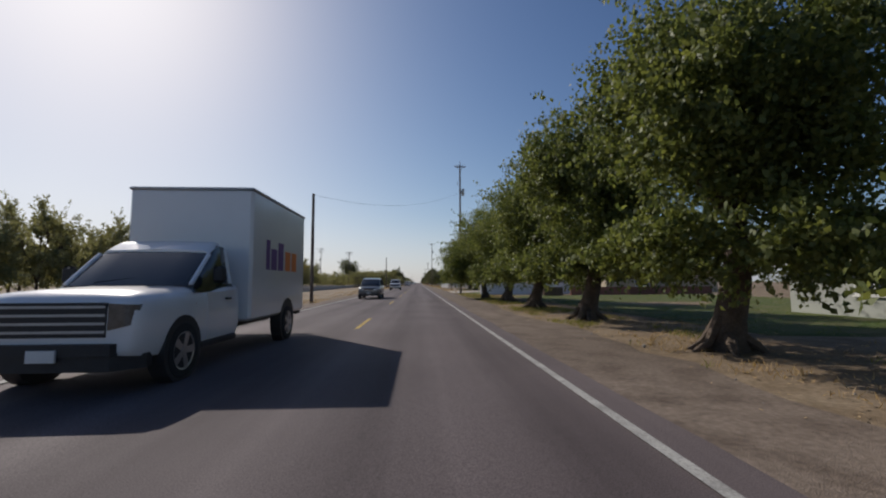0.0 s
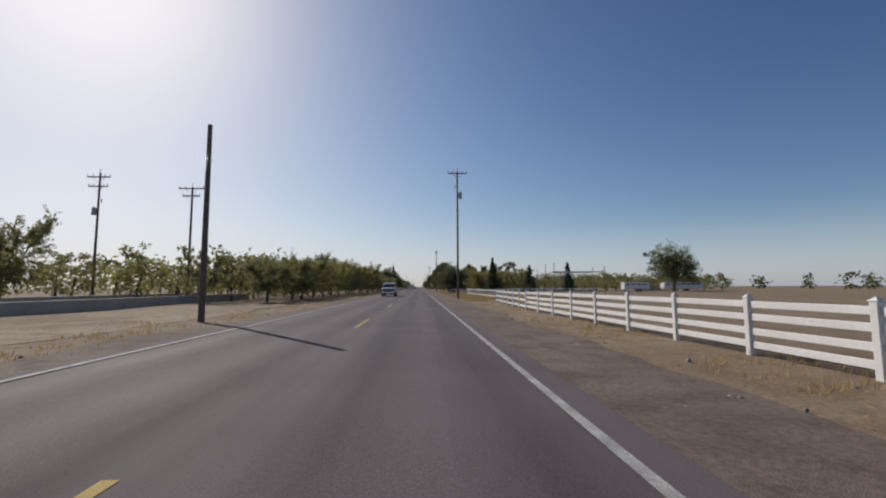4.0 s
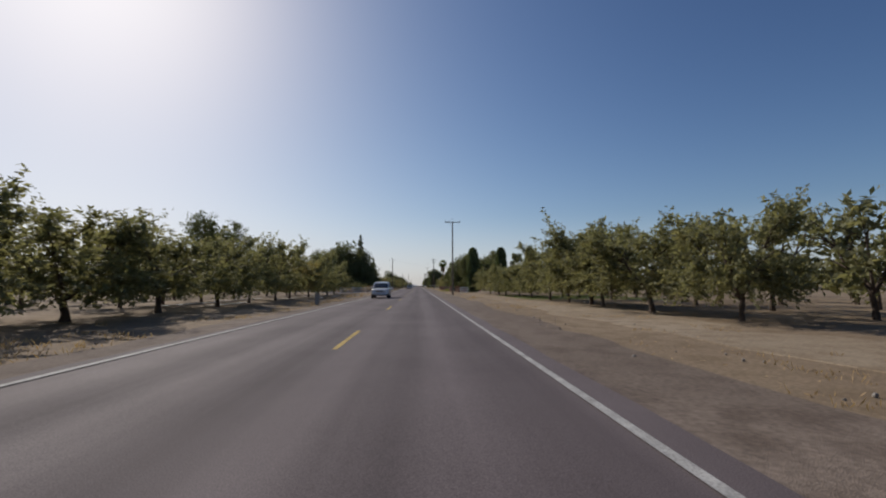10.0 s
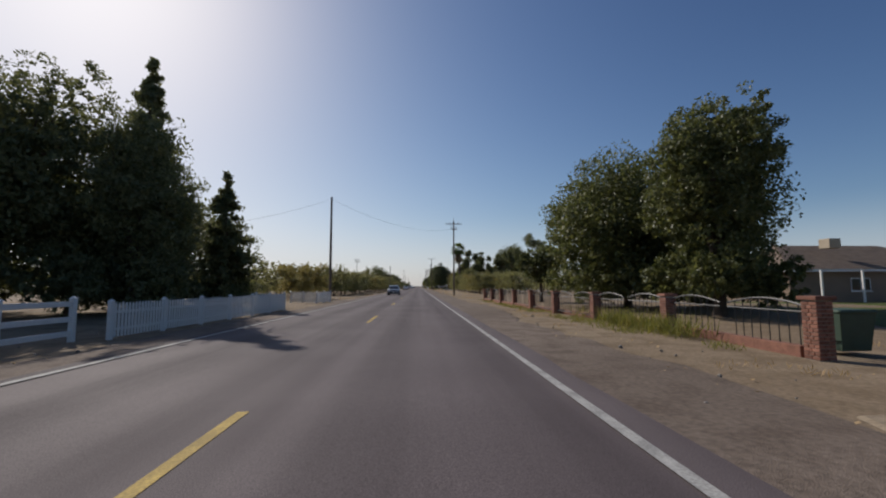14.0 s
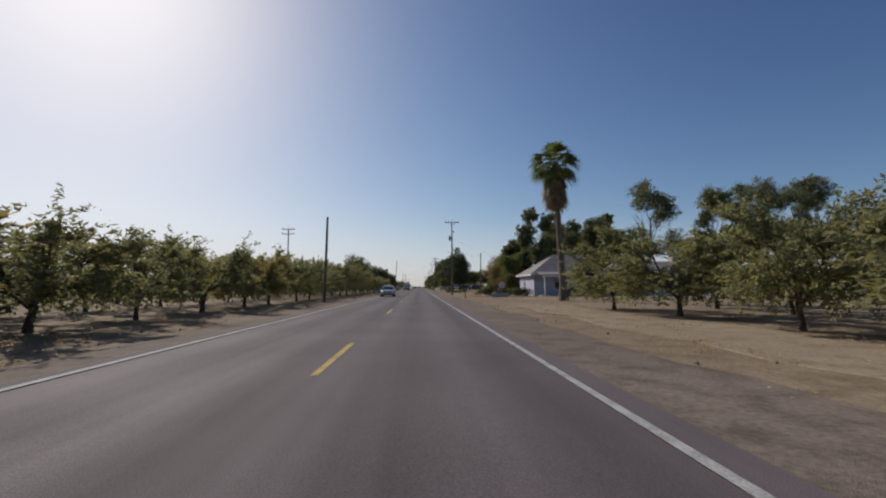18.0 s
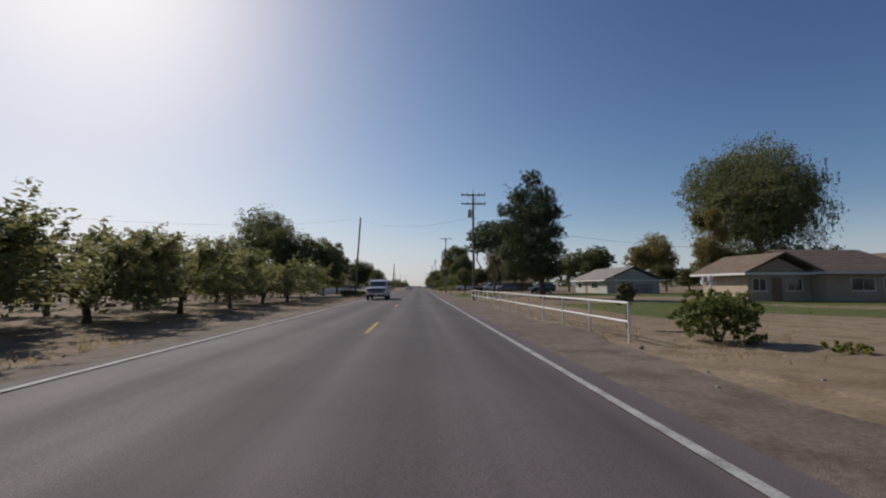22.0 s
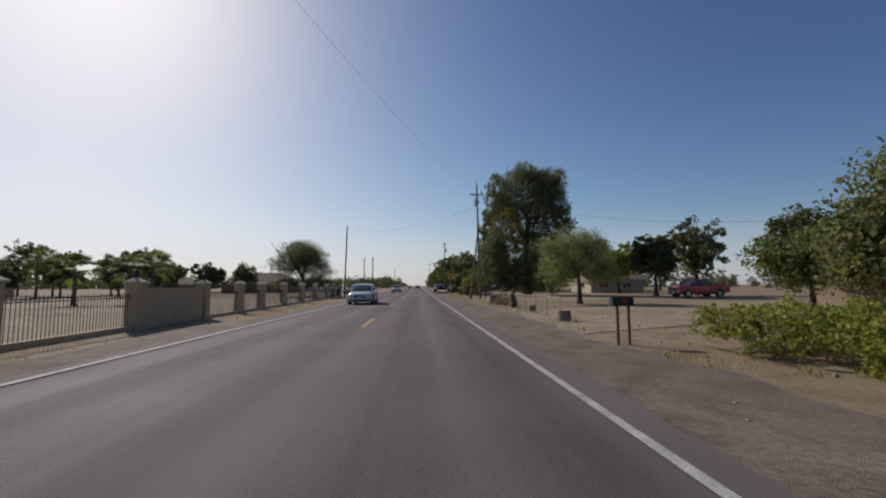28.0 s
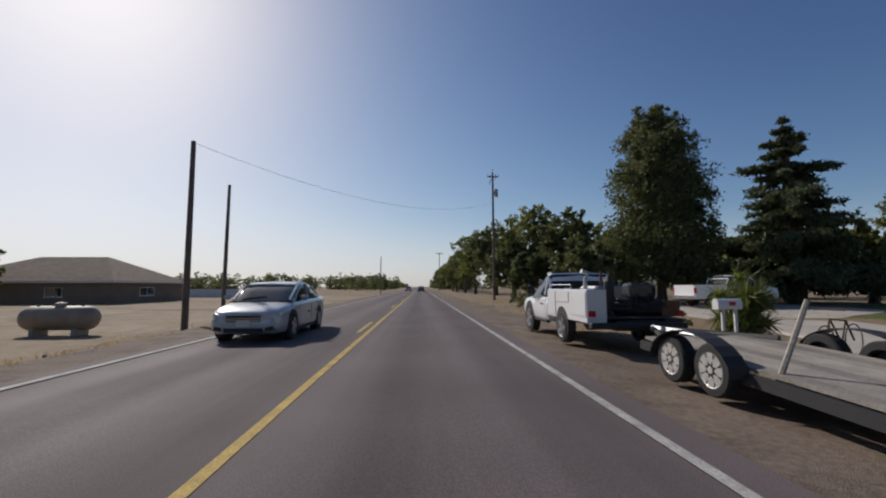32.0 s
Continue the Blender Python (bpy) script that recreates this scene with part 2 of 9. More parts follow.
M_POLE = material("weathered_pole", (0.189, 0.148, 0.119), 0.9, vary=0.3, scale=1.2, fine=18, bump=0.5)
M_GREY_METAL = material("galvanised", (0.45, 0.46, 0.47), 0.45, 0.8, vary=0.15, scale=4, bump=0.05)
M_CERAMIC = material("insulator", (0.25, 0.20, 0.17), 0.2, vary=0.05, bump=0)
M_VINYL = material("white_vinyl", (0.80, 0.79, 0.76), 0.5, vary=0.1, scale=1.5, fine=20, bump=0.05)
M_IRON = material("black_iron", (0.03, 0.03, 0.032), 0.5, 0.3, vary=0.2, bump=0.1)
M_STUCCO = material("beige_stucco", (0.50, 0.40, 0.26), 0.95, vary=0.15, scale=1.2, fine=45, bump=0.4)
M_STUCCO_CAP = material("pale_cap", (0.58, 0.50, 0.38), 0.9, vary=0.12, scale=2, fine=40, bump=0.3)
M_BRICK = material("red_brick", (0.33, 0.15, 0.10), 0.9, vary=0.3, scale=5, fine=40, bump=0.4, per="object")
M_MORTAR = material("mortar", (0.40, 0.37, 0.33), 0.95, vary=0.15, scale=6, bump=0.3)
M_WHITE_PAINT = material("white_masonry", (0.74, 0.73, 0.72), 0.85, vary=0.12, scale=0.9, fine=30, bump=0.2)
M_ROOF_BROWN = material("brown_shingle", (0.22, 0.16, 0.115), 0.95, vary=0.3, scale=1.5, fine=9, bump=0.6, bump_dist=0.03)
M_ROOF_GREY = material("grey_shingle", (0.30, 0.265, 0.25), 0.95, vary=0.25, scale=1.2, fine=9, bump=0.6, bump_dist=0.03)
M_WALL_BEIGE = material("beige_wall", (0.48, 0.40, 0.29), 0.9, vary=0.15, scale=0.8, fine=30, bump=0.2)
M_WALL_LILAC = material("pale_lilac_wall", (0.46, 0.46, 0.54), 0.9, vary=0.12, scale=0.8, fine=25, bump=0.2)
M_WALL_GREEN = material("pale_green_wall", (0.44, 0.455, 0.41), 0.9, vary=0.12, scale=0.8, fine=25, bump=0.2)
M_TRIM = material("white_trim", (0.76, 0.75, 0.72), 0.6, vary=0.1, scale=2, bump=0.05)
M_BROWN_WOOD = material("brown_wood", (0.16, 0.10, 0.06), 0.8, vary=0.3, scale=2, fine=25, bump=0.3)
M_DOOR = material("painted_door", (0.30, 0.16, 0.10), 0.6, vary=0.15, scale=2, bump=0.1)
M_CAR_WHITE = material("white_car_paint", (0.80, 0.80, 0.80), 0.3, vary=0.05, scale=1.0, fine=200, bump=0, coat=0.8)
M_CAR_SILVER = material("silver_car_paint", (0.42, 0.42, 0.42), 0.32, 0.6, vary=0.06, scale=1.0, fine=200, bump=0, coat=0.8)
M_CAR_GREY = material("grey_car_paint", (0.13, 0.14, 0.15), 0.3, 0.5, vary=0.06, scale=1.0, fine=200, bump=0, coat=0.8)
M_CAR_PEARL = material("pale_pearl_paint", (0.50, 0.53, 0.55), 0.3, 0.25, vary=0.05, scale=1.0, fine=200, bump=0, coat=0.8)
M_CAR_BLACK = material("black_car_paint", (0.025, 0.027, 0.03), 0.4, 0.2, vary=0.1, scale=1.0, fine=200, bump=0, coat=0.4)
M_STEEL_RIM = material("bright_steel_rim", (0.62, 0.60, 0.57), 0.45, 0.4, vary=0.25, scale=8, bump=0.1)
# brown that also carries the shade on beige and tan house walls
M_WALL_SHADED_BROWN = material("shaded_brown_wall", (0.27, 0.20, 0.145), 0.9, vary=0.18, scale=0.8, fine=30, bump=0.2)
M_CAR_RED = material("red_car_paint", (0.42, 0.03, 0.03), 0.35, vary=0.1, scale=1.0, fine=200, bump=0, coat=0.6)
M_TYRE = material("tyre_rubber", (0.025, 0.025, 0.025), 0.85, vary=0.3, scale=8, bump=0.2)
M_TYRE_OLD = material("dusty_old_rubber", (0.16, 0.145, 0.125), 0.95, vary=0.5, scale=6, fine=40, bump=0.4)
M_RIM = material("alloy_rim", (0.55, 0.55, 0.56), 0.35, 0.9, vary=0.1, scale=6, bump=0)
M_BLACK_PLASTIC = material("black_plastic", (0.03, 0.03, 0.032), 0.6, vary=0.2, scale=8, bump=0.1)
M_LAMP_DARK = material("smoked_headlamp", (0.16, 0.165, 0.17), 0.15, 0.4, vary=0.3, scale=14, bump=0)
M_CHROME = material("chrome", (0.75, 0.75, 0.76), 0.15, 1.0, vary=0.05, bump=0)
M_LAMP_GLASS = material("headlamp_lens", (0.70, 0.72, 0.74), 0.12, 0.3, vary=0.1, scale=20, bump=0)
M_RED_LENS = material("red_lens", (0.45, 0.02, 0.02), 0.2, vary=0.1, scale=20, bump=0)
M_AMBER = material("amber_lens", (0.75, 0.28, 0.03), 0.25, vary=0.1, scale=20, bump=0)
M_SIGN = material("sign_yellow", (0.80, 0.38, 0.02), 0.4, vary=0.1, scale=4, bump=0)
M_SIGN_RED = material("sign_red", (0.55, 0.03, 0.03), 0.4, vary=0.05, bump=0)
M_PURPLE = material("purple_mark", (0.13, 0.04, 0.22), 0.5, vary=0.05, bump=0)
M_ORANGE = material("orange_mark", (0.80, 0.22, 0.02), 0.5, vary=0.05, bump=0)
M_TEAL = material("green_bin", (0.05, 0.09, 0.06), 0.6, vary=0.2, scale=3, bump=0.1)
M_RUST = material("rusty_steel", (0.22, 0.12, 0.07), 0.85, 0.3, vary=0.4, scale=3, bump=0.3)
M_CREAM = material("cream_tank_paint", (0.40, 0.32, 0.24), 0.6, vary=0.25, scale=2, bump=0.1)
M_TARP = material("pale_membrane", (0.62, 0.62, 0.60), 0.7, vary=0.2, scale=1, bump=0.1)
M_WIRE = material("cable", (0.05, 0.05, 0.055), 0.6, vary=0.1, bump=0)
M_PLANK = material("weathered_plank", (0.40, 0.36, 0.31), 0.9, vary=0.35, scale=2, fine=30, bump=0.4, per="object")
M_STONE = material("field_stone", (0.36, 0.33, 0.29), 0.95, vary=0.3, scale=6, bump=0.4, per="object")

L_ALMOND = leaf_material("almond_leaf", (0.098, 0.11, 0.055), (0.19, 0.198, 0.108), 0.46)
L_ALMOND_GOLD = leaf_material("almond_leaf_turning", (0.115, 0.112, 0.048), (0.215, 0.19, 0.085), 0.46)
L_MULBERRY = leaf_material("mulberry_leaf", (0.04, 0.062, 0.02), (0.15, 0.18, 0.055), 0.4, 0.55)
L_SHADE = leaf_material("shade_tree_leaf", (0.04, 0.058, 0.022), (0.125, 0.14, 0.06), 0.36, 0.5)
L_AUTUMN = leaf_material("early_autumn_leaf", (0.075, 0.075, 0.03), (0.19, 0.165, 0.07), 0.4)
L_DARK = leaf_material("dark_leaf", (0.042, 0.058, 0.028), (0.105, 0.122, 0.055), 0.34)
L_OLIVE = leaf_material("olive_leaf", (0.055, 0.065, 0.035), (0.13, 0.145, 0.085), 0.25)
L_CYPRESS = leaf_material("cypress_leaf", (0.045, 0.07, 0.032), (0.115, 0.145, 0.065), 0.3, 0.6)
L_PINE = leaf_material("pine_needle", (0.034, 0.05, 0.028), (0.085, 0.105, 0.055), 0.25, 0.6)
L_GUM = leaf_material("gum_leaf", (0.058, 0.075, 0.038), (0.14, 0.155, 0.08), 0.36)
L_MESQUITE = leaf_material("mesquite_leaf", (0.075, 0.1, 0.045), (0.17, 0.20, 0.095), 0.5)
L_WILLOW = leaf_material("willow_leaf", (0.060, 0.080, 0.030), (0.16, 0.18, 0.075), 0.4)
L_GOLD = leaf_material("yellowing_leaf", (0.13, 0.112, 0.032), (0.21, 0.175, 0.06), 0.4)
L_PALM = leaf_material("palm_frond", (0.055, 0.085, 0.025), (0.14, 0.18, 0.06), 0.3, 0.75)
L_PALM_DRY = leaf_material("dry_frond", (0.15, 0.118, 0.07), (0.27, 0.215, 0.13), 0.25, 0.8, lift=1.0)
L_VINE = leaf_material("vine_leaf", (0.07, 0.11, 0.02), (0.24, 0.25, 0.06), 0.4)
L_DRYGRASS = leaf_material("dry_grass", (0.26, 0.195, 0.10), (0.42, 0.33, 0.19), 0.3, 0.9, lift=1.0)
L_WEED = leaf_material("green_weed", (0.10, 0.13, 0.03), (0.26, 0.25, 0.08), 0.3, 0.8, lift=1.0)
L_GRASS = leaf_material("lawn_blade", (0.07, 0.13, 0.02), (0.17, 0.22, 0.05), 0.35, 0.7, lift=1.0)
L_BLOOM = leaf_material("purple_bloom", (0.22, 0.05, 0.20), (0.40, 0.12, 0.34), 0.3, 0.8, lift=1.0)
L_RUSTY = leaf_material("rusty_leaf", (0.082, 0.076, 0.036), (0.17, 0.142, 0.062), 0.4)
L_RED = leaf_material("red_foliage", (0.075, 0.045, 0.025), (0.15, 0.085, 0.04), 0.3, 0.7)

# thin dark car and house glass: mirrors the sky, shows little behind it
M_GLASS = bpy.data.materials.new("dark_glass")
M_GLASS.use_nodes = True
_g = M_GLASS.node_tree.nodes["Principled BSDF"]
_g.inputs["Base Color"].default_value = (0.025, 0.03, 0.033, 1)
_g.inputs["Roughness"].default_value = 0.04
_g.inputs["Specular IOR Level"].default_value = 0.7

# ---- builders ----
GZ = -0.12                                   # level of the land beside the road


def ease(a, b, v):
    f = max(0.0, min(1.0, (v - a) / (b - a)))
    return f * f * (3 - 2 * f)


def sink(x, y):
    """How far the dirt lots on the far side of the road's end lie below the rest of the land."""
    return 0.48 * ease(9.6, 12.8, -x) * ease(636, 662, y) * (1 - ease(840, 890, y))


class Shape:
    """Collects corners and faces of one mesh."""

    def __init__(self):
        self.v, self.f = [], []

    def add(self, verts, faces):
        k = len(self.v)
        self.v += [tuple(p) for p in verts]
        self.f += [tuple(i + k for i in q) for q in faces]
        return self

    def box(self, x0, x1, y0, y1, z0, z1, bevel=0.0):
        if not bevel:
            v = [(x, y, z) for z in (z0, z1) for y in (y0, y1) for x in (x0, x1)]
            return self.add(v, [(0, 2, 3, 1), (4, 5, 7, 6), (0, 1, 5, 4), (2, 6, 7, 3), (0, 4, 6, 2), (1, 3, 7, 5)])
        b = min(bevel, (x1 - x0) / 2.01, (y1 - y0) / 2.01, (z1 - z0) / 2.01)
        rings = []
        for z, i in ((z0, b), (z0 + b, 0), (z1 - b, 0), (z1, b)):
            c = b if i == 0 else b
            a0, a1, d0, d1 = x0 + i, x1 - i, y0 + i, y1 - i
            rings.append([(a0 + c, d0, z), (a1 - c, d0, z), (a1, d0 + c, z), (a1, d1 - c, z), (a1 - c, d1, z), (a0 + c, d1, z), (a0, d1 - c, z), (a0, d0 + c, z)])
        return self.loft(rings)

    def loft(self, rings, cap=True):
        k, n = len(self.v), len(rings[0])
        for r in rings:
            self.v += [tuple(p) for p in r]
        for j in range(len(rings) - 1):
            for i in range(n):
                a, b = k + j * n + i, k + j * n + (i + 1) % n
                self.f.append((a, b, b + n, a + n))
        if cap:
            self.f.append(tuple(k + i for i in reversed(range(n))))
            self.f.append(tuple(k + (len(rings) - 1) * n + i for i in range(n)))
        return self

    def tube(self, points, radii, seg=7):
        pts = [Vector(p) for p in points]
        rings = []
        for i, p in enumerate(pts):
            d = (pts[min(i + 1, len(pts) - 1)] - pts[max(i - 1, 0)]).normalized()
            s = d.cross(Vector((0, 0, 1)) if abs(d.z) < 0.9 else Vector((1, 0, 0))).normalized()
            u = s.cross(d)
            r = radii[i] if isinstance(radii, (list, tuple)) else radii
            rings.append([p + (s * math.cos(a) + u * math.sin(a)) * r for a in (2 * math.pi * q / seg for q in range(seg))])
        return self.loft(rings)

    def prism(self, outline, z0, z1):
        return self.loft([[(x, y, z0) for x, y in outline], [(x, y, z1) for x, y in outline]])

    def side_prism(self, profile, x0, x1):
        """A side view (y, z) drawn out across the width."""
        return self.loft([[(x0, y, z) for y, z in profile], [(x1, y, z) for y, z in profile]])

    def disc_x(self, x0, x1, y, z, r, seg=18, r2=None):
        rings = [[(x, y + q * math.cos(a), z + q * math.sin(a)) for a in (2 * math.pi * k / seg for k in range(seg))] for x, q in ((x0, r), (x1, r2 or r))]
        return self.loft(rings)

    def mesh(self, name, mat, smooth=False):
        me = bpy.data.meshes.new(name)
        me.from_pydata(self.v, [], self.f)
        bm = bmesh.new()
        bm.from_mesh(me)
        bmesh.ops.recalc_face_normals(bm, faces=bm.faces)
        bm.to_mesh(me)
        bm.free()
        if smooth:
            me.polygons.foreach_set("use_smooth", [True] * len(me.polygons))
            me.set_sharp_from_angle(angle=radians(40))
        me.materials.append(mat)
        return me


def part(name, shape, mat, parent=None, label="", at=(0, 0, 0), smooth=False):
    """ONE mesh object, under a thing or a part where one is given."""
    ob = new(name, shape if isinstance(shape, bpy.types.Mesh) else shape.mesh(name, mat, smooth))
    ob.location = at
    ob.parent = parent
    return tagged(ob, label)


def thing(name, label, category, at=(0, 0, 0), turn=0.0, group="", kind=""):
    ob = new(name)
    ob.empty_display_size = 0.3
    ob.location, ob.rotation_euler = (at[0], at[1], at[2] - sink(at[0], at[1])), (0, 0, radians(turn))
    return tagged(ob, label, category, group, kind)


def setting(name, shape, mat, label="", smooth=False):
    return tagged(part(name, shape, mat, smooth=smooth), label, kind="structure")


def quads(name, q, mat):
    """A mesh of loose quads: q is an array of n x 4 corners."""
    n = len(q)
    me = bpy.data.meshes.new(name)
    me.vertices.add(4 * n)
    me.vertices.foreach_set("co", np.asarray(q, dtype=np.float32).ravel())
    me.loops.add(4 * n)
    me.loops.foreach_set("vertex_index", np.arange(4 * n, dtype=np.int32))
    me.polygons.add(n)
    me.polygons.foreach_set("loop_start", np.arange(0, 4 * n, 4, dtype=np.int32))
    me.update(calc_edges=True)
    me.validate()
    me.materials.append(mat)
    return me


def leaves(centres, length, width, rng, droop=0.3, up=None):
    """Folded rhombic leaves round the given centres, as corners of quads."""
    n = len(centres)
    d = rng.normal(size=(n, 3))
    d[:, 2] -= droop * 1.5
    if up is not None:
        d = d * 0.45 + up
    d /= np.linalg.norm(d, axis=1)[:, None] + 1e-9
    s = np.cross(d, rng.normal(size=(n, 3)))
    s /= np.linalg.norm(s, axis=1)[:, None] + 1e-9
    k = rng.uniform(0.6, 1.35, size=(n, 1))
    nrm = np.cross(d, s)
    a = centres - d * length * k * 0.5
    b = centres + d * length * k * 0.5
    l = centres + s * width * k * 0.5 + nrm * width * 0.2
    r = centres - s * width * k * 0.5 + nrm * width * 0.2
    return np.stack([a, l, b, r], axis=1)


def crown_points(blobs, n, rng, clump=0.28, per=36, shell=0.45):
    """Leaf places: small clumps set mostly near the skin of some ellipsoids, so the outline is uneven and has gaps."""
    vol = np.array([b[3] * b[4] * b[5] for b in blobs]) ** 0.67
    out = []
    for b, share in zip(blobs, vol / vol.sum()):
        k = max(3, int(n * share / per))
        d = rng.normal(size=(k, 3))
        d /= np.linalg.norm(d, axis=1)[:, None]
        r = rng.uniform(0.15, 1.0, size=(k, 1)) ** shell
        c = np.array(b[:3]) + d * r * np.array(b[3:6])
        m = int(n * share / k) + 1
        size = clump * (b[3] + b[4] + b[5]) / 3
        u = rng.normal(size=(k, m, 3))
        u *= rng.uniform(0.05, 1.0, size=(k, m, 1)) ** 0.45 / (np.linalg.norm(u, axis=2)[:, :, None] + 1e-9)
        p = c[:, None, :] + u * size * rng.uniform(0.7, 1.35, size=(k, 1, 1)) * np.array((1.0, 1.0, 0.85))
        out.append(p.reshape(-1, 3))
    return np.concatenate(out)


def plant(name, label, trunk, bark, crowns, at, category="tree", turn=0.0, group=""):
    t = thing(name, label, category, at, turn, group)
    if trunk:
        part("trunk", trunk, bark, t, smooth=True)
    for cname, me in crowns:
        ob = new(cname, me)
        ob.parent = t
    return t


def limbs(shape, base, top, r, count, reach, rise, rng, start=0.6):
    """Limbs that fork from a trunk which runs from base to top."""
    b, t = Vector(base), Vector(top)
    for k in range(count):
        a = 2 * math.pi * (k + rng.uniform(-0.25, 0.25)) / count
        s = b.lerp(t, rng.uniform(start, 1.0))
        e = s + Vector((math.cos(a) * reach, math.sin(a) * reach, rise)) * rng.uniform(0.75, 1.2)
        m = s.lerp(e, 0.5) + Vector((rng.normal() * 0.08, rng.normal() * 0.08, rise * 0.12)) * reach
        shape.tube([s, m, e], [r * 0.55, r * 0.38, r * 0.1], 6)
        for q in range(2):
            e2 = m + Vector((math.cos(a + q * 1.4 - 0.7) * reach * 0.5, math.sin(a + q * 1.4 - 0.7) * reach * 0.5, rise * rng.uniform(0.4, 0.8)))
            shape.tube([m, e2], [r * 0.3, r * 0.06], 5)


def broad_tree(name, label, at, height, spread, trunk_h, trunk_r, leaf, n, seed, bark=None, size=(0.3, 0.16), blobs=None, lean=(0, 0), group="", droop=0.3, clump=0.28, shell=0.45, extra=None, roots=0, skirt=0.0, dome=False, airy=False, strands=0, shoots=0):
    """A leafy tree: trunk, forked limbs, a crown of clumps. spread is the crown's radius."""
    rng = np.random.default_rng(seed)
    n = int(n * (1.5 if size[0] < 0.31 else 1.3))
    fine = (size[0] * 0.84, size[1] * 0.80) if size[0] < 0.31 else (size[0] * 0.95, size[1] * 0.9)
    s = Shape()
    top = (lean[0], lean[1], trunk_h + (height - trunk_h) * 0.3)
    s.tube([(0, 0, -0.15), (0.0, 0, 0.12), (lean[0] * 0.15, lean[1] * 0.15, trunk_h * 0.45), (lean[0] * 0.6, lean[1] * 0.6, trunk_h), top],
           [trunk_r * 1.7, trunk_r * 1.2, trunk_r, trunk_r * 0.9, trunk_r * 0.35], 10)
    limbs(s, (lean[0] * 0.4, lean[1] * 0.4, trunk_h * 0.8), top, trunk_r, 6, spread * 0.45, (height - trunk_h) * 0.27, rng)
    for k in range(roots):
        a = k * 6.283 / roots + rng.uniform(-0.3, 0.3)
        e = rng.uniform(2.2, 3.6) * trunk_r
        s.tube([(math.cos(a) * trunk_r * 0.5, math.sin(a) * trunk_r * 0.5, rng.uniform(0.35, 0.7)), (math.cos(a) * trunk_r * 1.6, math.sin(a) * trunk_r * 1.6, 0.14), (math.cos(a) * e, math.sin(a) * e, -0.06)], [trunk_r * 0.4, trunk_r * 0.3, trunk_r * 0.12], 6)
    given = blobs is not None
    if blobs is None:
        zc = (trunk_h * 0.9 + height) / 2
        hz = (height - trunk_h * 0.9) / 2
        blobs = [(lean[0], lean[1], zc, spread * 0.72, spread * 0.72, hz * 0.85)]
        if dome:
            blobs = [(lean[0], lean[1], zc - hz * 0.08, spread * 0.86, spread * 0.86, hz * 0.92), (lean[0], lean[1], zc + hz * 0.2, spread * 0.72, spread * 0.72, hz * 0.78)]
        for k in range(7):
            a = k * 2.4 + rng.uniform(-0.4, 0.4)
            f = 0.52 if k < 5 else 0.2
            blobs.append((lean[0] + math.cos(a) * spread * f, lean[1] + math.sin(a) * spread * f, zc + rng.uniform(-0.45, 0.55) * hz,
                          spread * 0.45, spread * 0.45, hz * 0.5))
    if skirt:                                 # low outer boughs that hang near the ground
        for k in range(7):
            a = k * 0.9 + rng.uniform(-0.2, 0.2)
            r = spread * rng.uniform(0.5, 0.68)
            blobs = blobs + [(lean[0] + math.cos(a) * r, lean[1] + math.sin(a) * r, trunk_h + skirt * rng.uniform(0.8, 1.2), spread * 0.36, spread * 0.36, skirt)]
    if dome and clump == 0.28:
        clump = 0.17
    p = crown_points([(*b[:3], b[3] * 0.94, b[4] * 0.94, b[5] * 0.96) for b in blobs] if dome else blobs, n, rng, clump, shell=0.3 if dome else shell)
    mass = crown_points([(*b[:3], b[3] * 0.7, b[4] * 0.7, b[5] * 0.72) for b in blobs], 4200 if dome else 600, rng, 0.12, per=6, shell=0.4)
    core = crown_points([(*b[:3], b[3] * 0.6, b[4] * 0.6, b[5] * 0.62) for b in blobs], max(400, int(n * 0.16)), rng, clump, per=10, shell=0.7)
    inner = crown_points([(*b[:3], b[3] * 0.84, b[4] * 0.84, b[5] * 0.84) for b in blobs], int(n * 0.26), rng, clump, shell=0.6)
    sets = [leaves(p, *fine, rng, droop), leaves(inner, fine[0] * 1.1, fine[1] * 1.15, rng, droop), leaves(core, size[0] * 1.1, size[1] * 1.2, rng, droop)]
    if not airy:
        sets.append(leaves(mass, size[0] * 1.3, size[1] * 1.5, rng, droop))
    crowns = [("crown", quads("crown", np.concatenate(sets), leaf))]
    if strands:                               # slim leafy switches that hang from the crown's skin
        o = crown_points(blobs, strands, rng, clump, per=6, shell=0.25)
        f = rng.uniform(0, 1, size=(len(o), 26, 1))
        L = rng.uniform(0.7, 2.3, size=(len(o), 1, 1))
        c = (o[:, None] + np.concatenate([rng.normal(size=(len(o), 26, 2)) * 0.08, -f * L], axis=2)).reshape(-1, 3)
        c = c[c[:, 2] > 0.5]
        crowns.append(("hanging_foliage", quads("hanging_foliage", leaves(c, size[0] * 0.85, size[1] * 0.6, rng, 0, np.tile((0, 0, -1.0), (len(c), 1))), leaf)))
    if shoots:                                # leafy shoots that stand out of the crown's skin
        o = crown_points(blobs, shoots, rng, clump, per=6, shell=0.25)
        mid = np.array((lean[0], lean[1], (trunk_h + height) / 2))
        d = (o - mid) / (np.linalg.norm(o - mid, axis=1)[:, None] + 1e-6) + np.array((0, 0, 0.35)) + rng.normal(size=o.shape) * 0.35
        f = rng.uniform(0, 1, size=(len(o), 22, 1))
        L = rng.uniform(0.5, 1.25, size=(len(o), 1, 1))
        c = o[:, None] + d[:, None] * f * L - np.array((0, 0, 0.35)) * f * f * L + rng.normal(size=(len(o), 22, 3)) * 0.05
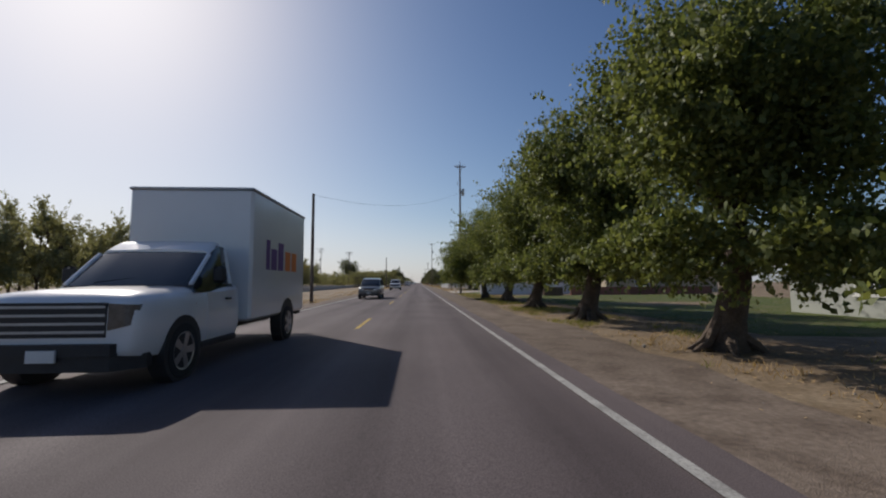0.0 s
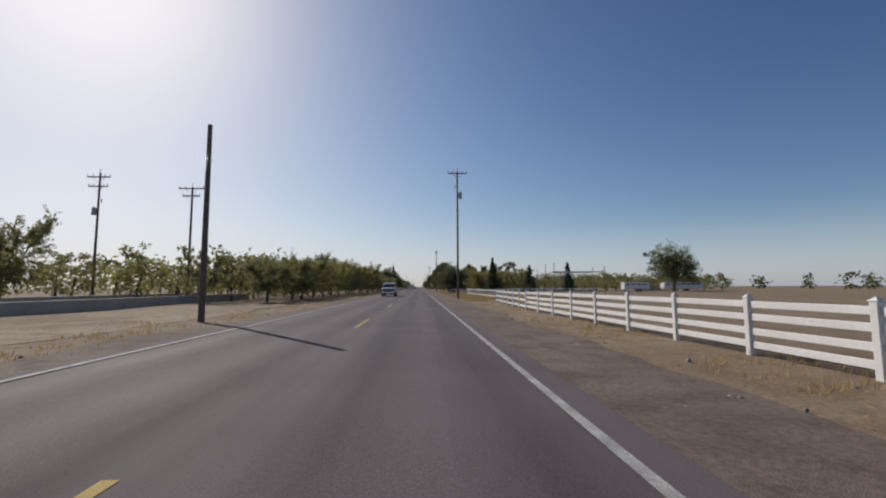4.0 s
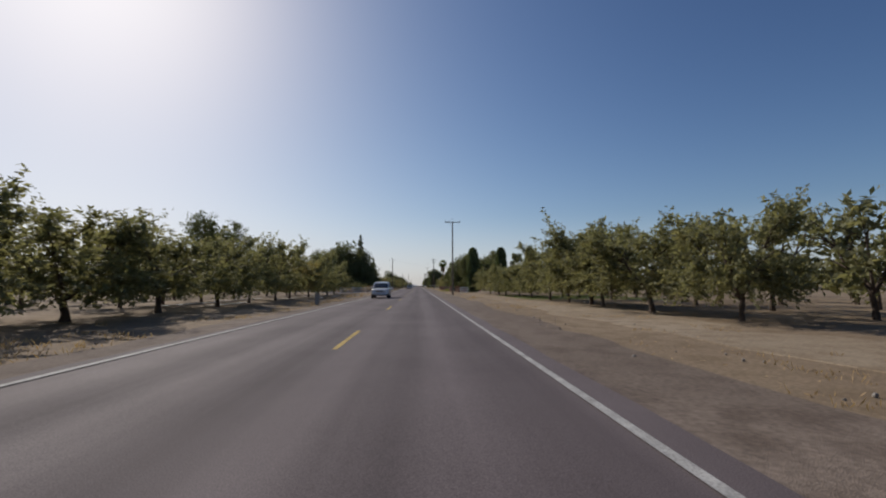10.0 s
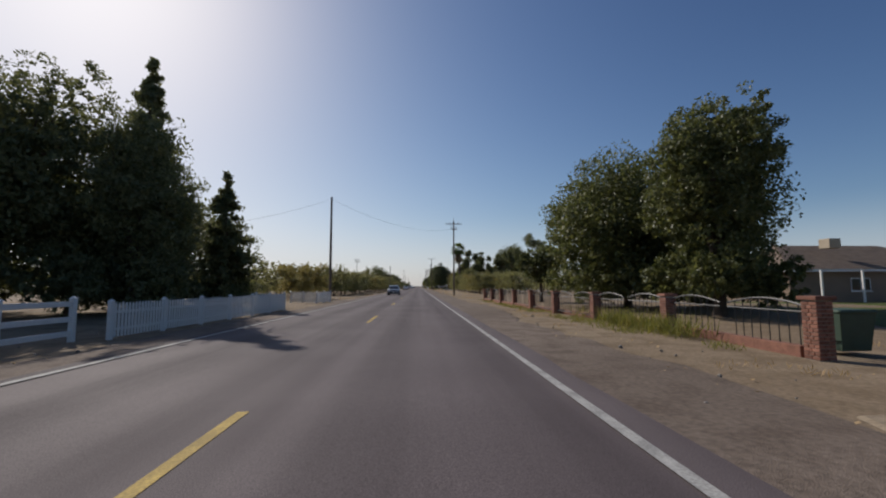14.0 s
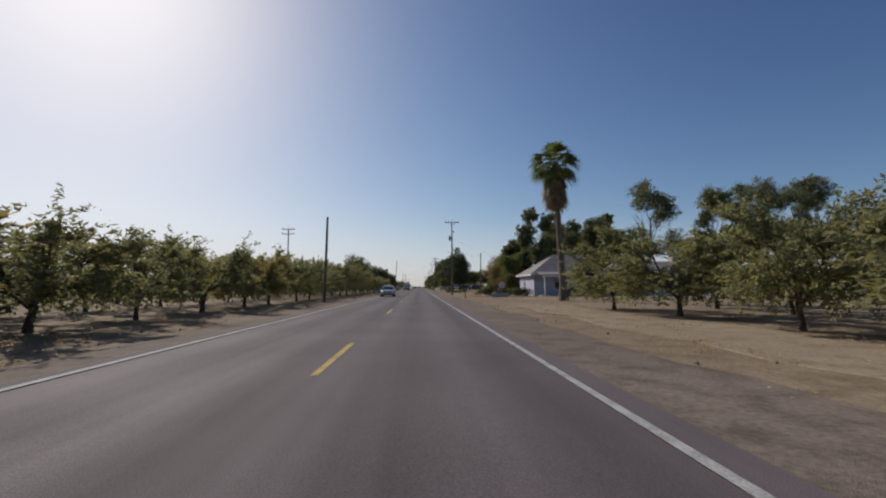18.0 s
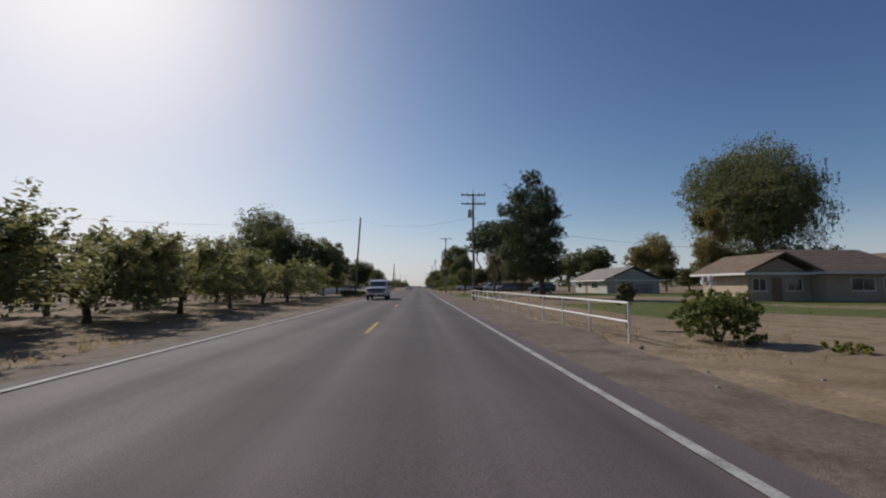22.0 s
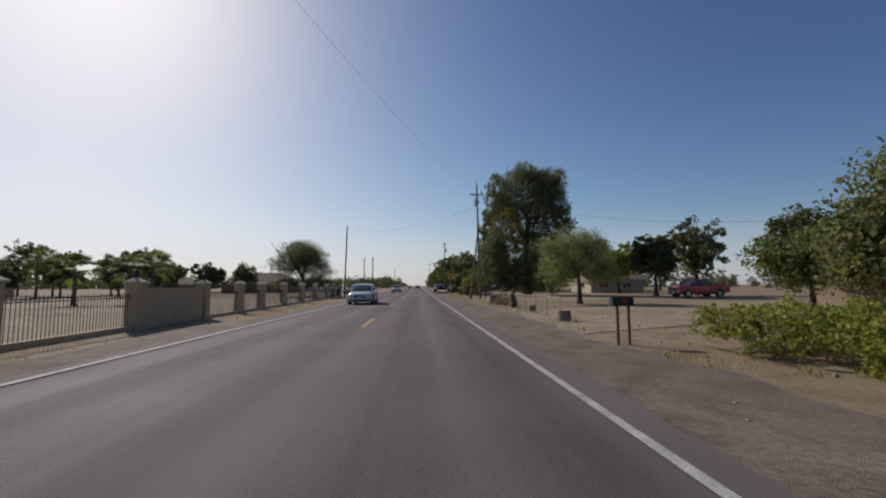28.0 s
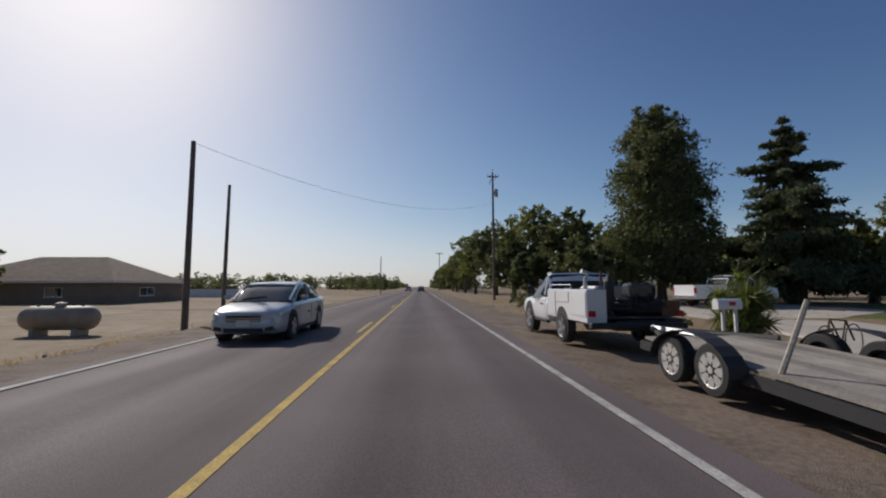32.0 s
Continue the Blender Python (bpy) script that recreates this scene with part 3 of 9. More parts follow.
        c = c.reshape(-1, 3)
        crowns.append(("outer_foliage", quads("outer_foliage", leaves(c[c[:, 2] > 1.0], fine[0] * 1.05, fine[1] * 0.95, rng, 1.0), leaf)))
    if extra:
        q = crown_points(extra[1], extra[2], rng, clump)
        crowns.append(("yellow_foliage", quads("yellow_foliage", leaves(q, size[0] * 0.6, size[1] * 0.6, rng, droop), extra[0])))
    return plant(name, label, s, bark or M_BARK, crowns, at, group=group)


def conifer(name, label, at, height, radius, n, seed, leaf=None, bare=0.1, tiers=11, droop=0.15, power=1.0, size=(0.42, 0.17), flat=1.0):
    """A conifer: straight trunk, whorls of drooping boughs with needle sprays."""
    rng = np.random.default_rng(seed)
    tiers, n = int(tiers * 1.7), int(n * 1.5)
    s, pts = Shape(), []
    s.tube([(0, 0, -0.15), (0, 0, height * 0.5), (0, 0, height * 0.97)], [radius * 0.11 + 0.08, radius * 0.07 + 0.05, 0.03], 8)
    for k in range(tiers):
        f = k / (tiers - 1)
        z = height * (bare + (0.97 - bare) * f) + rng.uniform(-0.5, 0.5) * height / tiers
        r = radius * (1 - f) ** power * rng.uniform(0.8, 1.12) + 0.18
        m = max(5, int(9 * (1 - f) + 4))
        for j in range(m):
            a = 2 * math.pi * (j + rng.uniform(-0.35, 0.35)) / m
            rr = r * rng.uniform(0.55, 1.15)
            zj = z + rng.uniform(-0.75, 0.75) * height / tiers
            e = (math.cos(a) * rr, math.sin(a) * rr, zj - droop * rr + rng.uniform(-0.2, 0.2))
            s.tube([(0, 0, zj), e], [0.04 + 0.02 * (1 - f), 0.012], 4)
            q = max(6, int(n * (rr + 0.3) / (tiers * m * radius * 0.55)))
            t = rng.uniform(0.15, 1.02, size=(q, 1)) ** 0.7
            pts.append(np.array((0, 0, zj)) * (1 - t) + np.array(e) * t + rng.normal(size=(q, 3)) * np.array((0.17, 0.17, 0.17 * flat)) * (0.45 + rr * 0.3))
    p = np.concatenate(pts)
    k = rng.random(len(p)) < 0.22
    q = np.concatenate([leaves(p, *size, rng, 0.25), leaves(p[k] * np.array((0.72, 0.72, 1.0)), size[0] * 2.0, size[1] * 3.0, rng, 0.5)])
    return plant(name, label, s, M_BARK, [("crown", quads("crown", q, leaf or L_PINE))], at)


def bush(name, label, at, rx, ry, h, leaf, n, seed, size=(0.095, 0.05), category="shrub"):
    rng, n = np.random.default_rng(seed), int(n * (2.1 if size[0] < 0.1 else 1.0))
    s = Shape()
    for k in range(5):
        a = k * 1.26
        s.tube([(0, 0, -0.1), (math.cos(a) * rx * 0.5, math.sin(a) * ry * 0.5, h * 0.75)], [0.035, 0.01], 5)
    blobs = [(0, 0, h * 0.45, rx * 0.75, ry * 0.75, h * 0.45)]
    for k in range(7):
        a = k * 0.9
        blobs.append((math.cos(a) * rx * 0.6, math.sin(a) * ry * 0.6, h * rng.uniform(0.3, 0.65), rx * 0.42, ry * 0.42, h * 0.36))
    p = crown_points(blobs, n, rng, 0.2, shell=0.35)
    p[:, 2] = np.abs(p[:, 2] - 0.02) + 0.02
    return plant(name, label, s, M_BARK, [("crown", quads("crown", leaves(p, *size, rng, 0.1), leaf))], at, category)


# ---- land, road, markings ----
xs = [-2600, -900, -300, -140, -90] + list(np.arange(-60, 80.1, 2.5)) + [100, 140, 300, 900, 2600]
ys = [-2600, -900, -300, -120] + list(np.arange(-60, 900.1, 3.0)) + [930, 1000, 1200, 1700, 2600, 4000]
sh = Shape()
for yy in ys:
    for xx in xs:
        d = max(0.0, xx - 4.5, -11.0 - xx)
        z = GZ + (noise.noise(Vector((xx * 0.11, yy * 0.11, 0))) * 0.09 + noise.noise(Vector((xx * 0.4, yy * 0.4, 3))) * 0.03) * min(1, d / 4)
        sh.v.append((xx, yy, (z if -60 <= xx <= 80 and -60 <= yy <= 900 else GZ) - sink(xx, yy)))
nx = len(xs)
sh.f = [(j * nx + i, j * nx + i + 1, (j + 1) * nx + i + 1, (j + 1) * nx + i) for j in range(len(ys) - 1) for i in range(nx - 1)]
tagged(setting("ground", sh, M_GROUND, "dry tan earth with sparse dead grass beside the road", True), category="ground")

RX0, RX1 = -8.05, 0.45                        # the asphalt's edges
sh, stations = Shape(), list(np.arange(-80, 960, 1.5)) + [1100, 1500, 2500]
for k, yy in enumerate(stations):
    a = RX0 + noise.noise(Vector((yy * 0.35, 1, 0))) * 0.10
    b = RX1 + noise.noise(Vector((yy * 0.35, 9, 0))) * 0.12 + 0.06 * noise.noise(Vector((yy * 1.7, 4, 0)))
    sh.v += [(a - 0.25, yy, -0.16), (a, yy, -0.012), (-3.8, yy, 0.0), (b, yy, -0.012), (b + 0.25, yy, -0.16)]
for k in range(len(stations) - 1):
    for i in range(4):
        a = k * 5 + i
        sh.f.append((a, a + 1, a + 6, a + 5))
road = tagged(setting("road", sh, M_ASPHALT, "straight two-lane road of worn grey asphalt"), category="road")


def strip(name, x0, x1, y0, y1, z0, z1, mat, label, rag=0.42, step=1.2, parent=None):
    """A long ribbon beside the road with a ragged outer edge; z0 at x0, z1 at x1."""
    s, st = Shape(), list(np.arange(y0, y1, step)) + [y1]
    for yy in st:
        w = noise.noise(Vector((yy * 0.16, x1, 2))) * rag * 2 + noise.noise(Vector((yy * 0.8, x1, 5))) * rag
        s.v += [(x0, yy, z0), (x0 * 0.5 + (x1 + w) * 0.5, yy, (z0 + z1) / 2), (x1 + w, yy, z1), (x1 + w + (0.4 if x1 > x0 else -0.4), yy, z1 - 0.15)]
    for k in range(len(st) - 1):
        for i in range(3):
            a = k * 4 + i
            s.f.append((a, a + 1, a + 5, a + 4))
    return tagged(setting(name, s, mat, label), category="shoulder")


strip("shoulder_near", 0.3, 2.7, -80, 960, -0.035, -0.085, M_GRAVEL, "gravel shoulder of grey-brown crushed stone")
strip("shoulder_far", -7.9, -9.6, -80, 960, -0.035, -0.085, M_GRAVEL, "gravel shoulder of grey-brown crushed stone")


def marking(name, x0, x1, y0, y1, mat):
    s, st = Shape(), list(np.arange(y0, y1, 2.4)) + [y1]
    for yy in st:
        w = noise.noise(Vector((yy * 0.9, x0, 7))) * 0.012
        s.v += [(x0 - w, yy, 0.005), (x1 + w, yy, 0.005)]
    s.f = [(2 * k, 2 * k + 1, 2 * k + 3, 2 * k + 2) for k in range(len(st) - 1)]
    return part(name, s, mat, road)


marking("edge_line", -0.09, 0.03, -80, 960, M_WHITE_LINE)
marking("edge_line", -7.72, -7.58, -80, 960, M_WHITE_LINE)
CX = -3.78
for k in range(-3, 62):
    y0 = 5.6 + 14.63 * k
    if y0 < 704:
        marking("centre_dash", CX - 0.06, CX + 0.06, y0, y0 + 3.66, M_YELLOW_LINE)
    else:
        marking("centre_dash", CX - 0.22, CX - 0.11, y0, y0 + 3.66, M_YELLOW_LINE)
marking("centre_line", CX + 0.06, CX + 0.18, 708, 960, M_YELLOW_LINE)


def road_word(word, x, y, width, length):
    cu = bpy.data.curves.new("road_word", "FONT")
    cu.body, cu.align_x = word, "LEFT"
    tmp = bpy.data.objects.new("tmp", cu)
    scene.collection.objects.link(tmp)
    bpy.context.view_layer.update()
    me = bpy.data.meshes.new_from_object(tmp.evaluated_get(bpy.context.evaluated_depsgraph_get()))
    bpy.data.objects.remove(tmp)
    co = np.zeros(len(me.vertices) * 3)
    me.vertices.foreach_get("co", co)
    co = co.reshape(-1, 3)
    co -= co.min(0)
    co[:, 0] *= width / co[:, 0].max()
    co[:, 1] *= length / co[:, 1].max()
    co[:, 2] = 0
    me.vertices.foreach_set("co", co.ravel())
    me.materials.clear()
    me.materials.append(M_WHITE_LINE)
    ob = new("lane_word", me)
    ob.location, ob.parent = (x, y, 0.006), road
    tagged(ob, "worn white lettering painted across the lane")


road_word("STOP", -3.1, 722.3, 2.45, 2.5)
road_word("AHEAD", -3.25, 737.6, 2.75, 2.5)


def patch(name, outline, mat, label, top=0.05, category="paving"):
    wild = mat in (M_SAND, M_DRYFIELD, M_GROUND)
    """A flat patch of paving, lawn or dirt with a ragged rim, lying on the land."""
    pts = []
    n = len(outline)
    for i in range(n):
        a, b = Vector(outline[i]), Vector(outline[(i + 1) % n])
        m = max(1, int((b - a).length / 1.5))
        for k in range(m):
            p = a.lerp(b, k / m)
            far = noise.noise(Vector((p.x * 0.22, p.y * 0.22, 4))) * (1.1 if wild and k else 0.0)
            pts.append((p.x + noise.noise(Vector((p.x, p.y, 1))) * 0.25 + far, p.y + noise.noise(Vector((p.x, p.y, 8))) * 0.25))
    mx, my = sum(p[0] for p in pts) / len(pts), sum(p[1] for p in pts) / len(pts)
    rim = []
    for x, y in pts:
        d = max(0.1, math.hypot(x - mx, y - my))
        rim.append((x + (x - mx) / d * 0.7, y + (y - my) / d * 0.7, GZ - 0.16 - sink(x, y)))
    s = Shape().loft([rim, [(x, y, GZ + top - sink(x, y)) for x, y in pts]])
    return tagged(setting(name, s, mat, label), category=category)


def blades(name, label, spots, h, w, mat, seed, category="grass", spread=0.12, per=7, z=GZ):
    """Tufts of narrow blades, all in one mesh."""
    rng = np.random.default_rng(seed)
    c = np.repeat(np.asarray(spots), per, axis=0)
    n = len(c)
    base = np.concatenate([c + rng.normal(size=(n, 2)) * spread, np.array([[z - 0.02 - sink(x, y)] for x, y in c])], axis=1)
    lean = rng.normal(size=(n, 2)) * 0.45
    hh = h * rng.uniform(0.4, 1.25, size=(n, 1))
    tip = base + np.concatenate([lean * hh, hh], axis=1)
    a = rng.uniform(0, 6.28, n)
    s = np.stack([np.cos(a), np.sin(a), np.zeros(n)], axis=1) * w
    mid = (base + tip) / 2 + s * 0.2
    ob = new(name, quads(name, np.stack([base - s, mid - s * 0.7, tip, mid + s * 0.7], axis=1), mat))
    return tagged(ob, label, category, kind="stuff")


def scatter(x0, x1, y0, y1, n, seed, cluster=0.55):
    """Spots in drifts inside a rectangle."""
    rng = np.random.default_rng(seed)
    p = np.stack([rng.uniform(x0, x1, n), rng.uniform(y0, y1, n)], axis=1)
    keep = [noise.noise(Vector((x * 0.35, y * 0.35, seed))) > cluster - 0.5 for x, y in p]
    return p[np.array(keep)]

# ---- orchards ----
def almond_meshes(seed, shoots=470, per=27, gold=False, leaf=(0.165, 0.062)):
    """An almond tree: a short trunk, rising scaffold limbs that fork, and leafy shoots set along them, the topmost upright."""
    rng = np.random.default_rng(seed)
    s, stems = Shape(), []
    s.tube([(0, 0, -0.15), (0, 0, 0.3), (rng.normal() * 0.05, rng.normal() * 0.05, 0.95)], [0.12, 0.075, 0.07], 8)
    for k in range(5):
        a = k * 1.2566 + rng.uniform(-0.3, 0.3)
        r = rng.uniform(0.95, 1.4)
        m = np.array((math.cos(a) * r * 0.5, math.sin(a) * r * 0.5, rng.uniform(1.7, 2.1)))
        e = np.array((math.cos(a) * r, math.sin(a) * r, rng.uniform(3.2, 4.0)))
        s.tube([(0, 0, 0.85), m, e], [0.052, 0.034, 0.01], 6)
        stems += [(np.array((0, 0, 1.1)), m), (m, e), (m, e)]
        for q in range(7):
            b = m + (e - m) * rng.uniform(0, 0.75) if q > 1 else np.array((0, 0, 1.0)) + (m - np.array((0, 0, 1.0))) * rng.uniform(0.4, 0.9)
            aa, out = a + rng.uniform(-1.0, 1.0), rng.uniform(0.55, 1.05)
            w = b + np.array((math.cos(aa) * out, math.sin(aa) * out, rng.uniform(-0.25, 0.75) if q < 4 else rng.uniform(0.5, 1.1)))
            w[2] = max(w[2], 1.15)
            s.tube([b, (b + w) / 2 + np.array((0, 0, 0.08)), w], [0.03, 0.02, 0.006], 4)
            stems += [(b, w), (b, w)]
    st = np.array([np.concatenate(q) for q in stems])
    pick = rng.integers(0, len(st), shoots)
    f = rng.uniform(0.15, 1.0, size=(shoots, 1)) ** 0.7
    base = st[pick, :3] * (1 - f) + st[pick, 3:] * f
    way = rng.normal(size=(shoots, 3)) * 0.55 + np.array((0, 0, 0.55))
    top = rng.random(shoots) < 0.16          # water shoots that stand up out of the crown
    low = rng.random(shoots) < 0.3          # outer boughs that hang
    base[top, 2] = np.maximum(base[top, 2], 2.9)
    way[top] = way[top] * 0.3 + np.array((0, 0, 1.0))
    base[low, 2] = rng.uniform(1.2, 2.1, low.sum())
    way[low] -= np.array((0, 0, 0.75))
    rim = base.copy()
    rim[:, 2] = 0
    way += rim * 0.28 + np.maximum(0, base[:, 2:3] - 2.6) * np.array((0, 0, 0.7))
    way /= np.linalg.norm(way, axis=1)[:, None]
    size = rng.uniform(0.45, 1.15, size=(shoots, 1)) * np.where(top, 1.25, 1.0)[:, None]
    g = rng.uniform(0.05, 1.0, size=(shoots, per, 1))
    c = base[:, None] + (way * size)[:, None] * g - np.array((0, 0, 0.22)) * g * g + rng.normal(size=(shoots, per, 3)) * 0.055
    c = c.reshape(-1, 3)
    d = np.repeat(way, per, axis=0) * 0.5
    keep = c[:, 2] > 0.55
    q = leaves(c[keep], *leaf, rng, 0.25, d[keep])
    return s.mesh("trunk", M_BARK, True), quads("crown", q, L_ALMOND_GOLD if gold else L_ALMOND)


almonds = []
for k in range(9):
    tr, cr = almond_meshes(40 + k, 470, 27, k == 5) if k < 6 else almond_meshes(40 + k, 190, 8, False, (0.34, 0.13))
    t = thing("almond_tree", "almond tree with dusty olive-green leaves and upright shoots" if k != 5 else "almond tree with leaves turning yellow", "tree", group="orchard rows")
    new("trunk", tr).parent = t
    new("crown", cr).parent = t
    almonds.append(t)
used = [False] * 9
orng = np.random.default_rng(5)


def set_almond(x, y, k, scale, tall):
    m = Matrix.Translation((x, y, GZ)) @ Matrix.Rotation(orng.uniform(0, 6.28), 4, "Z") @ Matrix.Diagonal((scale * orng.uniform(0.92, 1.08), scale, tall * orng.uniform(0.86, 1.12), 1))
    if used[k]:
        copy_thing(almonds[k], m)
    else:
        used[k] = True
        almonds[k].matrix_basis = m


far_rows = []


def orchard(x0, step_x, rows, y0, y1, step_y=6.1, far=3, scale=1.0, gold=0.1, tall=1.0):
    """rows of single trees, then more rows behind that are one mass."""
    for r in range(rows + far):
        for k in range(int((y1 - y0) / step_y)):
            x = x0 + step_x * r + orng.normal() * 0.2
            y = y0 + step_y * (k + 0.5) + orng.normal() * 0.25
            if r < rows:
                if orng.uniform() < 0.03:
                    continue
                set_almond(x, y, int(orng.integers(6, 9)) if r else (5 if orng.uniform() < gold else int(orng.integers(0, 5))), scale * orng.uniform(0.88, 1.1), tall)
            else:
                far_rows.append((x, y, tall * orng.uniform(0.9, 1.2)))


orchard(-16.6, -6.4, 2, 134, 212, far=3, scale=1.3, tall=1.16)
orchard(-16.6, -6.4, 2, 212, 322, far=3, scale=1.25, tall=0.98)
set_almond(-16.0, 212.0, 2, 1.3, 1.3)
set_almond(-16.9, 185.6, 1, 1.1, 1.35)
orchard(-15.3, -6.4, 2, 388, 500, far=3, scale=1.15, tall=0.8)
orchard(-15.3, -6.4, 2, 500, 531, far=3, scale=1.25, tall=1.1)
orchard(-15.3, -6.4, 2, 531, 588, far=3, scale=1.25, tall=0.86)
orchard(-37.0, -6.4, 1, 0, 136, far=3, scale=1.4, tall=1.5)
orchard(10.5, 6.2, 2, 240, 258, far=0, gold=0.1, scale=1.15, tall=0.82)
set_almond(10.6, 275.5, 0, 1.25, 1.4)
orchard(22.5, 6.2, 1, 240, 258, far=8, gold=0.08, scale=1.4, tall=1.2)
orchard(16.4, 6.2, 3, 215, 240, far=10, gold=0.08, scale=1.35, tall=1.2)
orchard(10.5, 6.2, 2, 258, 290, far=4, gold=0.1, scale=1.15, tall=0.92)
orchard(10.5, 6.2, 2, 290, 322, far=4, gold=0.1, scale=1.15, tall=0.79)
orchard(10.0, 6.2, 2, 412, 470, far=4, gold=0.08, scale=1.15, tall=0.8)

rng = np.random.default_rng(77)
fq, ft = [], Shape()
for x, y, s in far_rows:
    c = crown_points([(x, y, GZ + 2.1 * s, 2.2 * s, 2.2 * s, 1.5 * s), (x, y, GZ + 3.2 * s, 1.5 * s, 1.5 * s, 1.2 * s)], 520, rng, 0.3, per=12)
    fq.append(leaves(c, 0.38 * s, 0.19 * s, rng, 0.2))
    ft.tube([(x, y, GZ - 0.1), (x, y, GZ + 1.2), (x + 0.3, y, GZ + 2.6)], [0.16, 0.12, 0.04], 5)
tagged(new("far_orchard", quads("far_orchard", np.concatenate(fq), L_ALMOND)), "orchard trees of dusty green leaves, row behind row", "orchard", kind="stuff")
tagged(part("far_orchard_trunks", ft, M_BARK), "dark trunks of far orchard rows", "orchard", kind="stuff")

# woods and windbreaks along the road's far end and the flat horizon
fq = []


def far_tree(x, y, h, n=200):
    c = crown_points([(x, y, h * 0.42, h * 0.5, h * 0.5, h * 0.45), (x + rng.normal() * h * 0.2, y + 2, h * 0.62, h * 0.34, h * 0.34, h * 0.38), (x, y, 1.0, h * 0.5, 2.0, 1.0)], n, rng, 0.36, per=4, shell=0.8)
    c[:, 2] = np.maximum(c[:, 2], 0.2)
    fq.append(leaves(c, h * 0.11 + 0.15, h * 0.08 + 0.1, rng, 0.1))


for y in np.arange(905, 1900, 9.0):                       # both sides of the road's far end
    for side in (-1, 1):
        far_tree(-3.8 + side * (rng.uniform(12, 26) + max(0, y - 1000) * 0.02), y, rng.uniform(4, 8) if side < 0 else rng.uniform(6, 11))
for x in np.arange(-420, 420, 4.0):                       # a windbreak across the fields
    if abs(x + 4) > 16:
        far_tree(x, 930 + rng.normal() * 22, rng.uniform(4, 8.5), 190)
for x in np.arange(-420, -18, 2.6):                       # a second line of trees beyond the dirt lots
    far_tree(x, 985 + rng.normal() * 14, rng.uniform(6, 10), 170)
for y in np.arange(30, 930, 7.0):
    far_tree(-(180 + 40 * math.sin(y * 0.01) + rng.normal() * 12), y, rng.uniform(5, 9), 130)
    far_tree(170 + 40 * math.sin(y * 0.012) + rng.normal() * 12, y, rng.uniform(5, 10), 130)
tagged(new("far_woods", quads("far_woods", np.concatenate(fq), L_DARK)), "hazy line of far trees along the horizon", "woods", kind="stuff")

# ---- utility poles and cables ----
def utility_pole(x, y, h, arms=(), transformer=None, r=0.14, lean=(0.0, 0.0), wrap=False, label=""):
    """arms: (height below the top, half length). Wooden shaft, crossarms with braces and insulators, a drum transformer."""
    t = thing("utility_pole", label or ("tall weathered wooden utility pole with crossarm" if arms else "plain weathered wooden utility pole"), "pole", (x, y, GZ), group="poles along the road")
    top = Vector((lean[0], lean[1], h))
    part("shaft", Shape().tube([(0, 0, -0.3), (lean[0] * 0.5, lean[1] * 0.5, h * 0.5), top], [r, r * 0.85, r * 0.68], 10), M_POLE, t, smooth=True)
    for drop, half in arms:
        c = top - Vector((0, 0, drop))
        part("crossarm", Shape().box(c.x - half, c.x + half, c.y - r - 0.10, c.y - r + 0.0, c.z - 0.06, c.z + 0.06, 0.012), M_POLE, t)
        br = Shape()
        for s in (-1, 1):
            br.tube([(c.x, c.y - r * 0.8, c.z - 0.55), (c.x + s * half * 0.5, c.y - r - 0.06, c.z - 0.06)], 0.018, 5)
        part("brace", br, M_GREY_METAL, t)
        for f in (-0.94, -0.5, 0.5, 0.94):
            q = Shape().tube([(c.x + f * half, c.y - r - 0.05, c.z + 0.05), (c.x + f * half, c.y - r - 0.05, c.z + 0.13), (c.x + f * half, c.y - r - 0.05, c.z + 0.16), (c.x + f * half, c.y - r - 0.05, c.z + 0.26)], [0.015, 0.02, 0.055, 0.035], 8)
            part("insulator", q, M_CERAMIC, t)
    if arms:
        part("top_pin", Shape().tube([(top.x, top.y, h - 0.1), (top.x, top.y, h + 0.25), (top.x, top.y, h + 0.27), (top.x, top.y, h + 0.4)], [0.02, 0.02, 0.06, 0.03], 8), M_CERAMIC, t)
    if transformer:
        z, sx = transformer
        part("transformer", Shape().tube([(sx * 0.36, -0.05, z - 0.42), (sx * 0.36, -0.05, z - 0.38), (sx * 0.36, -0.05, z + 0.34), (sx * 0.36, -0.05, z + 0.42)], [0.18, 0.2, 0.2, 0.13], 14), M_GREY_METAL, t, "grey drum transformer", smooth=True)
        part("bracket", Shape().box(min(0, sx * 0.3), max(0, sx * 0.3), -0.06, 0.06, z - 0.15, z + 0.15, 0.01), M_GREY_METAL, t)
        part("cutout", Shape().tube([(-sx * 0.25, 0, z + 1.3), (-sx * 0.35, 0, z + 0.9)], [0.05, 0.04], 6), M_CERAMIC, t)
    if wrap:
        for z in (1.05, 1.6):
            part("yellow_band", Shape().tube([(lean[0] * z / h, lean[1] * z / h, z), (lean[0] * z / h, lean[1] * z / h, z + 0.09)], r + 0.008, 10), M_SIGN, t)
    return t


